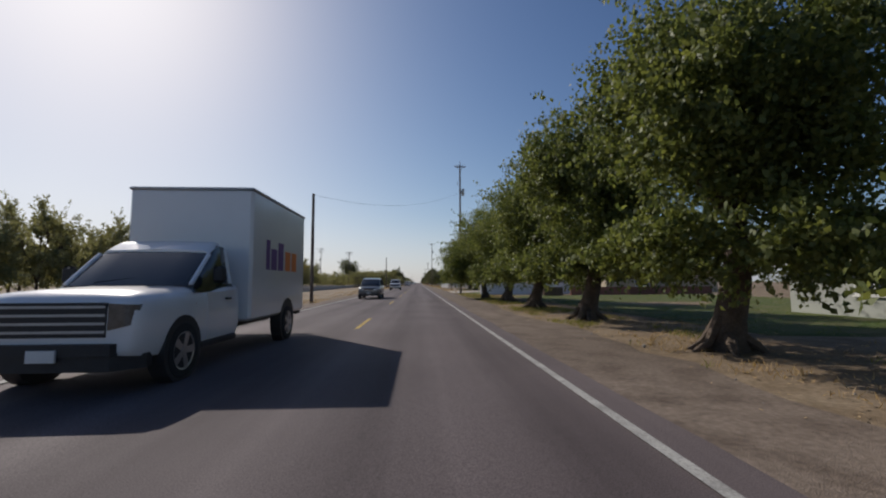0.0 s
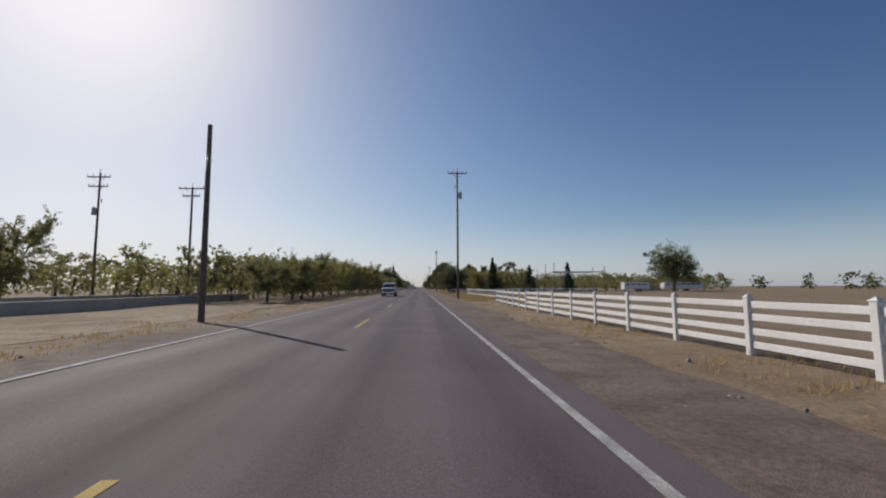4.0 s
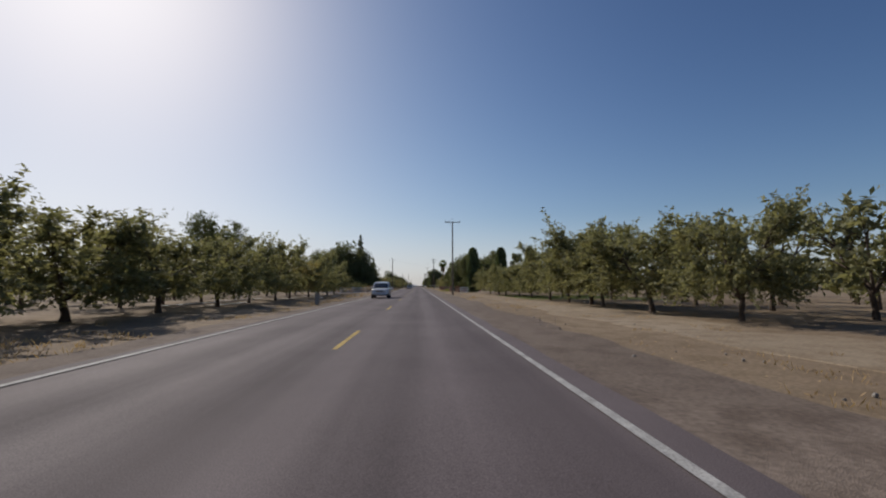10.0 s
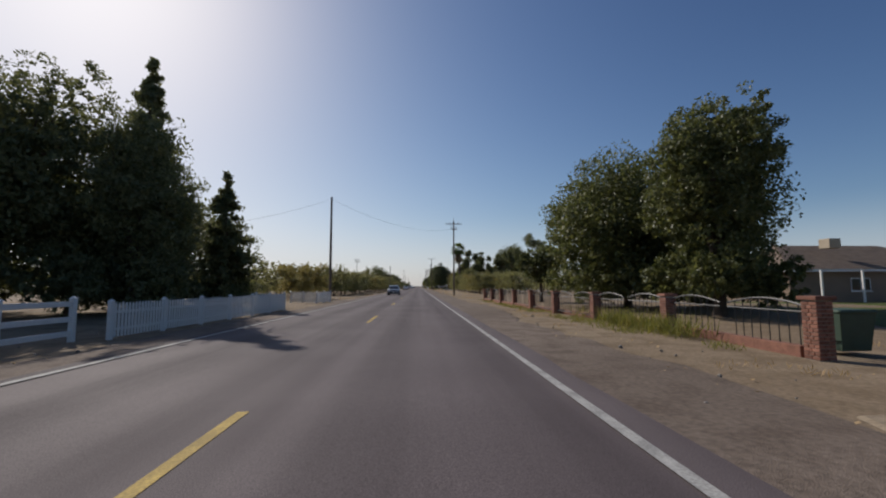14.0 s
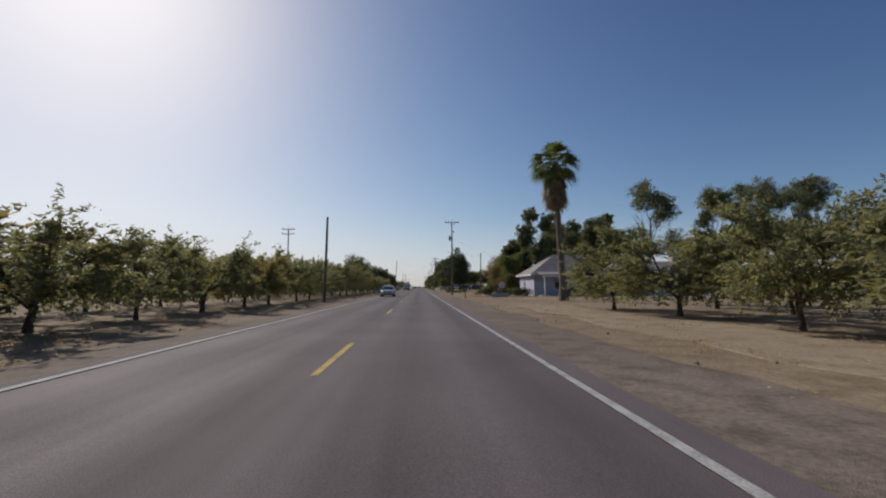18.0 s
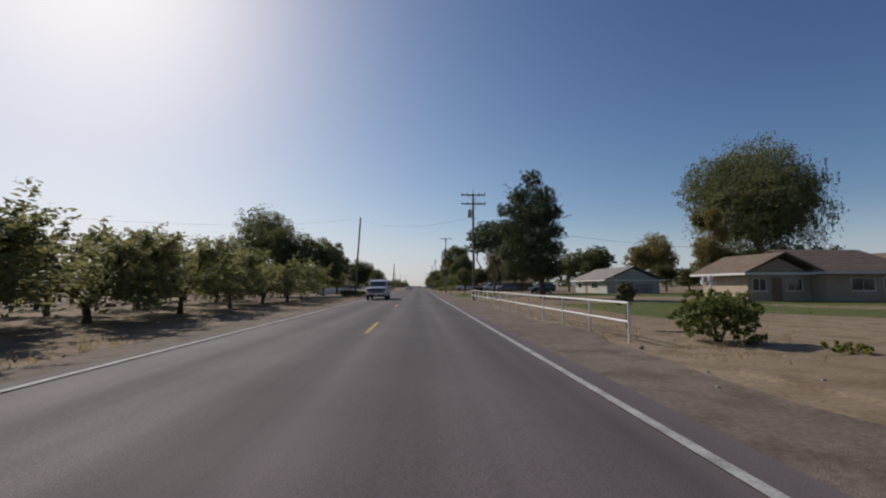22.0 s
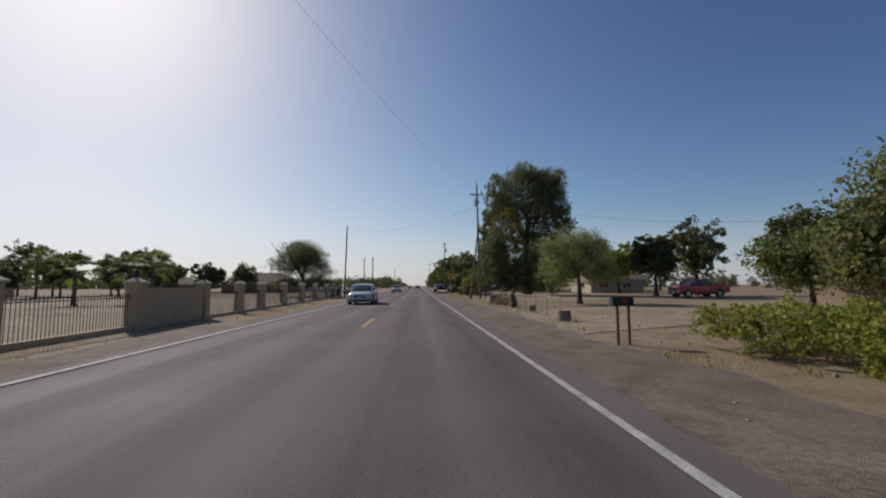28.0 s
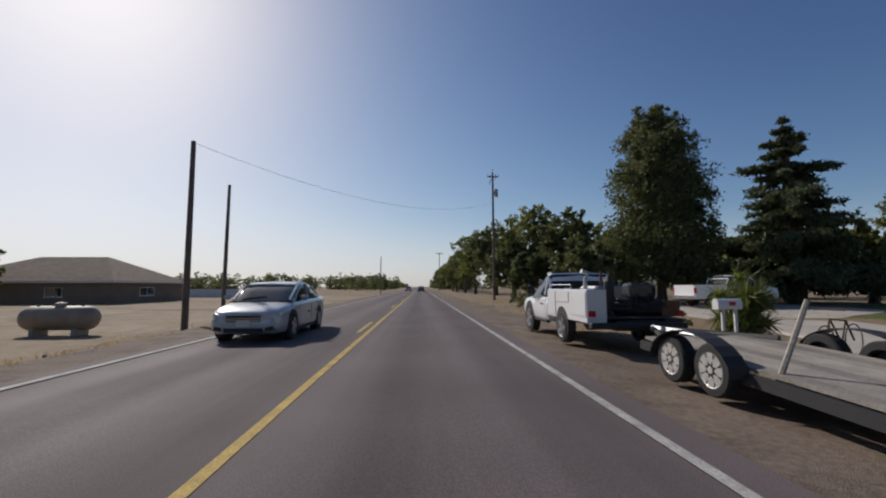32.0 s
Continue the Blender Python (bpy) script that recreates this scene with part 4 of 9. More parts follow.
utility_pole(3.35, 46.0, 16.6, [(0.35, 0.7)], (13.0, 1))
utility_pole(2.9, 144.3, 15.6, [(0.3, 1.2)], (12.6, 1))
utility_pole(3.25, 220.3, 12.3, [(0.45, 0.55)])
utility_pole(3.3, 311.3, 11.6, [(0.15, 1.22)])
utility_pole(3.6, 406.0, 11.6, [(0.5, 1.25), (1.3, 0.5)])
utility_pole(3.35, 508.8, 12.4, [(0.1, 1.22)], (9.6, -1))
utility_pole(11.6, 531.6, 8.8)
utility_pole(3.2, 576.3, 10.7, [(0.15, 1.22), (1.05, 1.22)], (8.7, -1))
utility_pole(3.4, 622.0, 11.4, [(0.15, 1.22)])
utility_pole(5.0, 711.7, 12.9, [(1.2, 0.75)], (10.9, -1), lean=(-0.3, -0.1), wrap=True, r=0.125)
utility_pole(3.55, 709.2, 7.4, lean=(1.2, 2.2), wrap=True, r=0.11, label="leaning wooden brace pole against a utility pole")
utility_pole(5.6, 783.0, 13.6, [(0.5, 0.6)], (11.4, 1))
utility_pole(3.8, 870.0, 12.0, [(0.3, 1.2)])
utility_pole(-9.9, 25.0, 8.2, label="plain slender wooden pole beside the road")
utility_pole(-11.0, 112.6, 8.7)
utility_pole(-9.9, 211.4, 7.3)
utility_pole(-10.6, 383.2, 10.4)
utility_pole(-11.1, 478.3, 8.1, lean=(0.15, 0))
utility_pole(-11.0, 593.2, 11.0, lean=(0.65, 0))
utility_pole(-9.75, 657.0, 8.0, lean=(0.45, 0), wrap=False)
utility_pole(-13.85, 734.0, 11.9, lean=(0.1, 1.3))
utility_pole(-11.8, 757.2, 8.05)
utility_pole(-15.0, 767.6, 8.78, lean=(0.1, 0))
utility_pole(-11.5, 840.0, 9.0)
utility_pole(-35.3, 139.2, 13.6, [(0.5, 1.2), (1.5, 1.0)], (9.5, -1))
utility_pole(-25.7, 139.0, 12.1, [(0.2, 1.3), (1.0, 0.9)])
utility_pole(-28.0, 522.0, 13.0, [(0.2, 1.25), (1.1, 1.25)])


def cable(a, b, sag, r=0.008):
    a, b = Vector(a), Vector(b)
    pts = [a.lerp(b, k / 16) - Vector((0, 0, sag * 4 * (k / 16) * (1 - k / 16))) for k in range(17)]
    tagged(part("power_cable", Shape().tube(pts, r, 5), M_WIRE), "thin dark cable slung between utility poles", "cable", "overhead cables")


cable((3.3, 46, 12.8), (-9.9, 25, 8.0), 1.2)
cable((3.3, 508.8, 8.9), (11.6, 531.6, 8.6), 1.3)
cable((3.3, 508.8, 9.3), (24, 512, 4.0), 0.8)
cable((11.6, 531.6, 8.6), (26.0, 520, 4.6), 0.6)
cable((3.2, 576.3, 8.3), (-11.1, 593.2, 10.7), 1.1)
cable((3.2, 576.3, 8.1), (30, 569, 4.4), 0.9)
cable((-11.1, 593.2, 10.7), (-30, 560, 6.0), 1.0)
cable((4.8, 711.6, 10.4), (-13.75, 735.1, 11.0), 1.5)
cable((-9.3, 657.0, 7.8), (4.75, 711.6, 12.0), 1.3, 0.004)
cable((4.8, 711.6, 11.4), (24, 694, 6.0), 1.0)
cable((4.8, 711.6, 11.0), (34, 740, 5.0), 1.2)
cable((5.6, 783, 10.2), (-11.8, 757.2, 7.5), 1.6)
cable((-10.6, 383.2, 10.1), (3.6, 406, 10.2), 1.3)
cable((-10.6, 383.2, 10.1), (-24, 368, 4.5), 0.9)

# ---- fences ----
def white_fence(pts, rails, h, spacing, label, post=0.065, rail=(0.02, 0.07), mat=None, category="fence"):
    """Posts with caps and rails along a line of corners."""
    t = thing("white_fence", label, category, (*pts[0], GZ))
    o = Vector(pts[0])
    for a, b in zip(pts, pts[1:]):
        a, b = Vector(a) - o, Vector(b) - o
        n = max(1, round((b - a).length / spacing))
        d = (b - a).normalized()
        ang = math.atan2(d.y, d.x)
        for k in range(n + 1):
            if k == n and (b + o) != Vector(pts[-1]):
                continue
            p = a.lerp(b, k / n)
            s = Shape().box(-post, post, -post, post, -0.2, h + 0.06, 0.01)
            s.add([(-post * 1.25, -post * 1.25, h + 0.06), (post * 1.25, -post * 1.25, h + 0.06), (post * 1.25, post * 1.25, h + 0.06), (-post * 1.25, post * 1.25, h + 0.06), (0, 0, h + 0.13)],
                  [(0, 1, 4), (1, 2, 4), (2, 3, 4), (3, 0, 4), (0, 3, 2, 1)])
            ob = part("post", s, mat or M_VINYL, t, at=(p.x, p.y, 0))
            ob.rotation_euler = (0, 0, ang)
            if k < n:
                L = (b - a).length / n
                for r in range(rails):
                    z = h * (0.92 - r * (0.72 / max(1, rails - 1)))
                    ob = part("rail", Shape().box(post, L - post, -rail[0], rail[0], z - rail[1], z + rail[1], 0.008), mat or M_VINYL, t, at=(p.x, p.y, orng.normal() * 0.008))
                    ob.rotation_euler = (0, 0, ang)
    return t


white_fence([(5.0, 120), (5.4, 97.5), (27, 105), (44, 106)], 4, 1.15, 2.6, "white four-rail vinyl fence round a paddock corner")
white_fence([(5.0, 120), (5.6, 134), (7.0, 140)], 3, 1.1, 2.5, "white vinyl rail fence beside the verge")
white_fence([(8.4, 144), (8.2, 182)], 2, 1.0, 2.35, "low white two-rail vinyl fence along dry grass")
white_fence([(9.0, 187), (5.0, 188)], 2, 1.0, 2.2, "white two-rail vinyl fence at a gateway corner")
white_fence([(9.0, 187), (24, 193), (46, 204)], 2, 1.0, 2.6, "white two-rail vinyl fence across the paddock")
white_fence([(-21, 324), (-10.4, 329.8)], 3, 1.1, 2.2, "white three-rail vinyl fence in front of dry weeds")
white_fence([(-11.2, 336.4), (-11.2, 353.0)], 3, 1.1, 2.2, "white three-rail vinyl fence beside the verge")
white_fence([(6.5, 331.65), (8.05, 331.85)], 3, 1.0, 1.55, "white board fence panel beside a brick gate pillar", rail=(0.02, 0.10))
white_fence([(8.6, 659.8), (12.2, 658.8), (17, 660)], 3, 0.95, 1.8, "weathered pale timber rail fence", rail=(0.02, 0.09), mat=M_PLANK)

PICKET = Shape().loft([[(-0.038, y, 0.06), (0.038, y, 0.06), (0.038, y, 0.97), (0.0, y, 1.03), (-0.038, y, 0.97)] for y in (-0.011, 0.011)]).mesh("picket", M_VINYL)


def picket_fence(pts, label, h=1.0, pitch=0.135):
    """White posts with caps, two rails and a row of pointed pickets on the road's side."""
    t = thing("picket_fence", label, "fence", (*pts[0], GZ))
    o = Vector(pts[0])
    for a, b in zip(pts, pts[1:]):
        a, b = Vector(a) - o, Vector(b) - o
        d = b - a
        ang = math.atan2(d.y, d.x)
        bays = max(1, round(d.length / 2.4))
        for k in range(bays + 1):
            q = a.lerp(b, k / bays)
            post = part("post", Shape().box(-0.06, 0.06, -0.06, 0.06, -0.2, h + 0.06, 0.008), M_VINYL, t, at=(q.x, q.y, 0))
            post.rotation_euler = (0, 0, ang)
            part("cap", Shape().loft([[(-0.075, -0.075, h + 0.06), (0.075, -0.075, h + 0.06), (0.075, 0.075, h + 0.06), (-0.075, 0.075, h + 0.06)],
                                      [(-0.01, -0.01, h + 0.13), (0.01, -0.01, h + 0.13), (0.01, 0.01, h + 0.13), (-0.01, 0.01, h + 0.13)]]), M_VINYL, post)
            if k < bays:
                for z in (0.28, 0.76):
                    rail = part("rail", Shape().box(0.06, d.length / bays - 0.06, -0.02, 0.02, z * h - 0.04, z * h + 0.04, 0.006), M_VINYL, t, at=(q.x, q.y, 0))
                    rail.rotation_euler = (0, 0, ang)
                m = int((d.length / bays - 0.14) / pitch)
                for i in range(m):
                    e = a.lerp(b, (k + (0.07 + (i + 0.5) * (d.length / bays - 0.14) / m) / (d.length / bays)) / bays) + Vector((math.sin(ang), -math.cos(ang))) * (0.034 if ang > 0 else -0.034)
                    pk = part("picket", PICKET, M_VINYL, t, at=(e.x, e.y, 0))
                    pk.rotation_euler, pk.scale = (0, 0, ang), (1, 1, h * (1 + 0.012 * orng.normal()))
    return t


picket_fence([(-10.5, 353.4), (-10.15, 367.6), (-12.4, 369.0)], "white picket fence in front of shaded trees")
picket_fence([(-13.6, 380.6), (-10.7, 378.2), (-10.4, 382.4)], "short white picket fence beside a driveway", 0.95)
picket_fence([(-14.75, 609.8), (-14.45, 621.7)], "low white picket fence in front of a yard", 0.95)

# paddock horse rails of welded pipe beside the road
t = thing("pipe_fence", "white-painted two-rail pipe fence along the verge", "fence", (3.05, 545.2, GZ))
for k in range(14):
    part("post", Shape().tube([(0, 2.45 * k, -0.2), (0, 2.45 * k, 1.02)], 0.035, 8), M_VINYL, t, smooth=True)
    if k < 13:
        for z in (1.0, 0.52):
            part("rail", Shape().tube([(0, 2.45 * k, z), (0, 2.45 * (k + 1), z)], 0.03, 8), M_VINYL, t, smooth=True)

# low wall of pale masonry, and the concrete canal bank
def low_wall(name, pts, h, thick, mat, label, cap=None, category="wall"):
    t = thing(name, label, category, (*pts[0], GZ))
    o = Vector(pts[0])
    for a, b in zip(pts, pts[1:]):
        a, b = Vector(a) - o, Vector(b) - o
        n = max(1, round((b - a).length / 4.0))
        ang = math.atan2((b - a).y, (b - a).x)
        L = (b - a).length / n
        for k in range(n):
            p = a.lerp(b, k / n)
            ob = part("wall_panel", Shape().box(0.004, L - 0.004, -thick / 2, thick / 2, -0.25, h, 0.012), mat, t, at=(p.x, p.y, 0))
            ob.rotation_euler = (0, 0, ang)
            if cap:
                ob = part("coping", Shape().box(0.002, L - 0.002, -thick / 2 - 0.05, thick / 2 + 0.05, h, h + 0.07, 0.015), cap, t, at=(p.x, p.y, 0))
                ob.rotation_euler = (0, 0, ang)
    return t


low_wall("garden_wall", [(5.4, 43.0), (17.0, 45.2)], 1.35, 0.2, M_WHITE_PAINT, "low pale lilac-white block wall", M_WHITE_PAINT)
low_wall("garden_wall", [(17.0, 45.2), (18.2, 53)], 1.3, 0.2, M_WHITE_PAINT, "low pale lilac-white block wall along a yard")
low_wall("canal_bank", [(-21.5, 4), (-21.8, 70), (-24, 150)], 0.75, 0.5, M_CONCRETE, "long low concrete bank of an irrigation canal")
low_wall("canal_bank", [(-27.5, 4), (-28, 70), (-30, 150)], 0.85, 0.5, M_CONCRETE, "long low concrete bank of an irrigation canal")


def iron_panel(t, x0, y0, x1, y1, h, bars, arch=0.0, finial=0.0):
    """A welded panel between two pillars: two rails, upright bars, each its own piece."""
    a, b = Vector((x0, y0, 0)), Vector((x1, y1, 0))
    part("rail", Shape().tube([a + Vector((0, 0, 0.18)), b + Vector((0, 0, 0.18))], 0.022, 6), M_IRON, t)
    top = [a.lerp(b, k / 8) + Vector((0, 0, h + arch * math.sin(math.pi * k / 8))) for k in range(9)]
    part("top_rail", Shape().tube(top, 0.024, 6), M_IRON, t)
    if arch or finial:
        part("rail", Shape().tube([a + Vector((0, 0, h - 0.1)), b + Vector((0, 0, h - 0.1))], 0.02, 6), M_IRON, t)
    for k in range(1, bars):
        p = a.lerp(b, k / bars)
        z = h + arch * math.sin(math.pi * k / bars)
        part("bar", bar_mesh, M_IRON, t, at=(p.x, p.y, 0)).scale = (1, 1, z + finial * (1 - 0.35 * (k % 2)))


bar_mesh = Shape().tube([(0, 0, 0.1), (0, 0, 1.0)], 0.0125, 5).mesh("bar", M_IRON)


def stucco_pillar(x, y, h=2.08, w=0.28, lantern=False, group="fence pillars"):
    t = thing("fence_pillar", "square beige stucco fence pillar with a pale pyramid cap" if not lantern else "square beige stucco fence pillar with cap and lantern", "pillar", (x, y, GZ), group=group)
    part("shaft", Shape().box(-w, w, -w, w, -0.2, h, 0.02), M_STUCCO, t)
    part("base_course", Shape().box(-w - 0.04, w + 0.04, -w - 0.04, w + 0.04, -0.2, 0.28, 0.02), M_STUCCO, t)
    c = w + 0.06
    part("cap", Shape().loft([[(-c, -c, h), (c, -c, h), (c, c, h), (-c, c, h)], [(-c, -c, h + 0.07), (c, -c, h + 0.07), (c, c, h + 0.07), (-c, c, h + 0.07)],
                              [(-0.1, -0.1, h + 0.24), (0.1, -0.1, h + 0.24), (0.1, 0.1, h + 0.24), (-0.1, 0.1, h + 0.24)]]), M_STUCCO_CAP, t)
    if lantern:
        part("lantern", Shape().tube([(0, 0, h + 0.22), (0, 0, h + 0.3), (0, 0, h + 0.36), (0, 0, h + 0.58), (0, 0, h + 0.66)], [0.03, 0.03, 0.11, 0.13, 0.02], 6), M_IRON, t)
    return t


PIL = [(-13.9 - 0.025 * (y - 660.2), y) for y in (660.2, 665.5, 671.0, 677.6, 684.3, 690.6, 696.0, 700.6, 707.0, 714.0, 721.2, 729.3, 735.5, 741.6)]
for k, (x, y) in enumerate(PIL):
    stucco_pillar(x, y, lantern=(k in (0, 1, 4, 5, 8, 11)))
iron = thing("iron_fence", "black iron railing between beige stucco pillars", "fence", (*PIL[0], GZ))
for k, (a, b) in enumerate(zip(PIL, PIL[1:])):
    if k != 4:
        iron_panel(iron, a[0] - PIL[0][0], a[1] - PIL[0][1] + 0.3, b[0] - PIL[0][0], b[1] - PIL[0][1] - 0.3, 1.55, round((b[1] - a[1]) / 0.18), -0.14 if k > 9 else 0.0, finial=0.12)
low_wall("fence_kerb", [PIL[0], PIL[4]], 0.24, 0.3, M_STUCCO, "low stucco kerb under an iron railing")
low_wall("fence_kerb", [PIL[5], PIL[11]], 0.24, 0.3, M_STUCCO, "low stucco kerb under an iron railing")
low_wall("garden_wall", [PIL[4], PIL[5]], 1.8, 0.2, M_STUCCO, "beige stucco wall between fence pillars", M_STUCCO)

# brick pillars with iron arches in front of the house with columnar cypresses
def brick_pillar(x, y, h, w=0.3, label="red brick fence pillar with a brick cap"):
    t = thing("brick_pillar", label, "pillar", (x, y, GZ), group="brick fence pillars")
    part("core", Shape().box(-w + 0.012, w - 0.012, -w + 0.012, w - 0.012, -0.2, h, 0), M_MORTAR, t)
    rows = int(h / 0.075)
    for r in range(rows):
        z = 0.075 * r
        for side in range(4):
            for q in range(3 if r % 2 else 2):
                if r % 2:
                    a, b = (-w, -w * 0.36, w * 0.36, w)[q], (-w, -w * 0.36, w * 0.36, w)[q + 1]
                else:
                    a, b = (-w, 0, w)[q], (-w, 0, w)[q + 1]
                me = BRICKS.get((w, r % 2, q))
                if me is None:
                    me = BRICKS[(w, r % 2, q)] = Shape().box(a + 0.006, b - 0.006, -w - 0.004, -w + 0.05, 0.006, 0.069, 0.004).mesh("brick", M_BRICK)
                ob = part("brick", me, M_BRICK, t, at=(0, 0, z))
                ob.rotation_euler = (0, 0, side * math.pi / 2)
    part("cap", Shape().box(-w - 0.05, w + 0.05, -w - 0.05, w + 0.05, h, h + 0.08, 0.012), M_BRICK, t)


BRICKS = {}
FR = [(5.9, 348.9), (6.1, 354.2), (5.6, 358.6), (5.3, 362.9), (5.2, 367.2), (5.1, 371.5), (5.0, 375.8), (5.0, 380.1), (5.0, 384.4)]


def plain_pillar(x, y, h, w=0.17):
    t = thing("brick_pillar", "red brick fence pillar, dusty and weathered", "pillar", (x, y, GZ), group="brick fence pillars")
    part("shaft", Shape().box(-w, w, -w, w, -0.2, h, 0.01), M_BRICK, t)
    part("cap", Shape().box(-w - 0.05, w + 0.05, -w - 0.05, w + 0.05, h, h + 0.08, 0.012), M_BRICK, t)


brick_pillar(*FR[0], 1.15, 0.17)
brick_pillar(6.15, 331.6, 1.2, 0.21)
brick_pillar(5.9, 334.6, 1.2, 0.2)
brick_pillar(5.5, 346.4, 1.15, 0.17)
for p in FR[1:4]:
    brick_pillar(*p, 1.1, 0.17)
for p in FR[4:]:
    plain_pillar(*p, 1.1)
arches = thing("arched_iron_fence", "dark iron fence with arched tops between brick pillars", "fence", (0, 0, GZ))
for a, b in zip(FR, FR[1:]):
    m = ((a[0] + b[0]) / 2, (a[1] + b[1]) / 2)
    for p, q in ((a, m), (m, b)):
        iron_panel(arches, p[0], p[1] + 0.15, q[0], q[1] - 0.12, 1.0, 9 if a[1] < 367 else 6, 0.16)
low_wall("brick_footing", [(5.9, 349.2), (6.1, 354), (5.1, 371.5), (5.0, 384.4)], 0.22, 0.22, M_BRICK, "low brick footing under an iron fence")

# a board fence in front of the pale green house
t = thing("board_fence", "weathered brown board fence beside a pale green house", "fence", (30.6, 603.0, GZ))
board = Shape().box(-0.068, 0.068, -0.011, 0.011, 0.02, 1.72, 0.004).mesh("board", M_PLANK)
for k in range(43):
    ob = part("board", board, M_PLANK, t, at=(0.075 + 0.145 * k, 0, 0))
    ob.scale = (1, 1, 1 - 0.012 * (k * 7 % 5))
for z in (0.35, 1.35):
    part("rail", Shape().box(0, 6.25, 0.013, 0.055, z, z + 0.09, 0.006), M_PLANK, t)
for k in range(4):
    part("post", Shape().box(2.05 * k, 2.05 * k + 0.09, 0.057, 0.147, -0.3, 1.75, 0.008), M_PLANK, t)

# pipe fence with one thin top rail near the dead stump
t = thing("pipe_fence", "thin grey steel pipe fence with a single top rail", "fence", (3.95, 682.0, GZ))
for k in range(9):
    part("post", Shape().tube([(0, 1.93 * k, -0.2), (0.02 * (k % 3 - 1), 1.93 * k, 0.93 + 0.015 * (k % 2))], 0.02, 7), M_GREY_METAL, t, smooth=True)
    if k < 8:
        part("rail", Shape().tube([(0, 1.93 * k, 0.94), (0, 1.93 * k + 0.96, 0.925), (0, 1.93 * (k + 1), 0.94)], 0.015, 7), M_GREY_METAL, t, smooth=True)

# ---- trees of the gardens and verges ----
for k, (xx, yy) in enumerate(((5.0, -6.5), (4.6, 1.8), (4.6, 9.2), (4.6, 16.6), (4.95, 25.6), (4.15, 31.4))):
    broad_tree("mulberry_tree", "broad mulberry tree with large bright green leaves on a knotty trunk", (xx, yy, GZ), (9.3, 8.8, 8.6, 8.8, 9.2, 8.6)[k], (4.0, 3.4, 3.4, 3.5, 4.0, 4.0)[k], 1.45, 0.32 if k < 5 else 0.24,
               L_MULBERRY, 24000, 100 + k, size=(0.15, 0.11), roots=7, lean=(0.45, 0) if k < 5 else (-0.35, 0), group="row of mulberry trees", droop=0.6, skirt=0.8, clump=0.24, shoots=520)
broad_tree("shade_tree", "huge round dark green shade tree over a driveway", (8.9, 73.0, GZ), 11.4, 6.7, 1.35, 0.34, L_SHADE, 60000, 110, size=(0.16, 0.105), lean=(0.6, 0), skirt=1.0, dome=True)
broad_tree("shade_tree", "huge round dark green shade tree over a lawn", (8.9, 81.4, GZ), 10.6, 6.6, 1.35, 0.36, L_SHADE, 60000, 111, size=(0.16, 0.105), lean=(0.1, 0), skirt=1.05, dome=True)
for k, (x, y, h, s) in enumerate(((46, 108, 16, 8.5), (57, 112, 21.5, 9.5), (70, 114, 20.5, 9.5))):
    broad_tree("tall_tree", "tall dark green tree behind a house roof", (x, y, GZ), h, s, 3, 0.4, L_DARK, 9000, 120 + k, size=(0.5, 0.3), clump=0.2)
broad_tree("olive_tree", "rounded grey-green olive tree with drooping outer foliage", (6.9, 218.0, GZ), 8.8, 4.9, 0.9, 0.27, L_OLIVE, 14000, 130, size=(0.24, 0.09), droop=0.8, skirt=0.8, dome=True)
broad_tree("olive_tree", "rounded grey-green olive tree on bare ground", (7.7, 212.4, GZ), 7.8, 4.7, 0.9, 0.27, L_OLIVE, 14000, 131, size=(0.24, 0.09), droop=0.8, skirt=0.8, dome=True)
conifer("cedar_tree", "dark pointed cedar tree behind a paddock", (16.7, 199.8, GZ), 8.5, 2.6, 7000, 140, power=1.0, size=(0.3, 0.1), droop=0.3)
conifer("cedar_tree", "small dark pointed cedar tree", (27.2, 203.7, GZ), 6.9, 2.1, 5000, 141, power=1.0, size=(0.3, 0.1), droop=0.3)
conifer("cedar_tree", "dark pointed cedar tree among orchard rows", (39.3, 208.9, GZ), 8.1, 2.4, 5000, 142, power=1.0, size=(0.3, 0.1), droop=0.3)
broad_tree("gum_tree", "broad dusty tree beside white stock trailers", (68, 206, GZ), 14.5, 7.5, 1.2, 0.4, L_GUM, 7000, 143, size=(0.4, 0.22))
broad_tree("ash_tree", "leaning tree with a tall bare trunk and hanging grey-green foliage", (5.9, 230.5, GZ), 9.6, 4.1, 3.6, 0.2, L_GUM, 21000, 150, size=(0.16, 0.06), lean=(-0.4, 0), droop=1.2, clump=0.3, strands=480, shoots=160,
           blobs=[(-1.2, 0, 7.2, 1.5, 1.8, 1.2), (0.3, 0.6, 6.5, 1.3, 1.5, 1.0), (-2.7, 0, 6.3, 1.0, 1.2, 0.9), (-3.0, 0, 5.0, 0.9, 1.1, 1.1), (-3.3, 0.4, 3.8, 0.6, 0.7, 0.8), (1.9, 0.5, 7.0, 1.5, 1.6, 1.2), (3.2, 0.2, 6.2, 1.1, 1.3, 0.9), (3.2, 0, 4.8, 0.7, 1.0, 1.0), (0.4, 0, 8.6, 1.8, 1.8, 0.8), (-0.9, -0.8, 8.0, 1.2, 1.2, 0.8), (-1.2, 0.3, 4.9, 0.7, 0.9, 0.8), (1.2, -0.4, 5.4, 0.7, 0.9, 0.7)])
broad_tree("ash_tree", "small leafy tree beside a farm track", (4.6, 224.5, GZ), 6.0, 1.9, 1.8, 0.14, L_GUM, 3200, 151, size=(0.24, 0.1), droop=0.9)


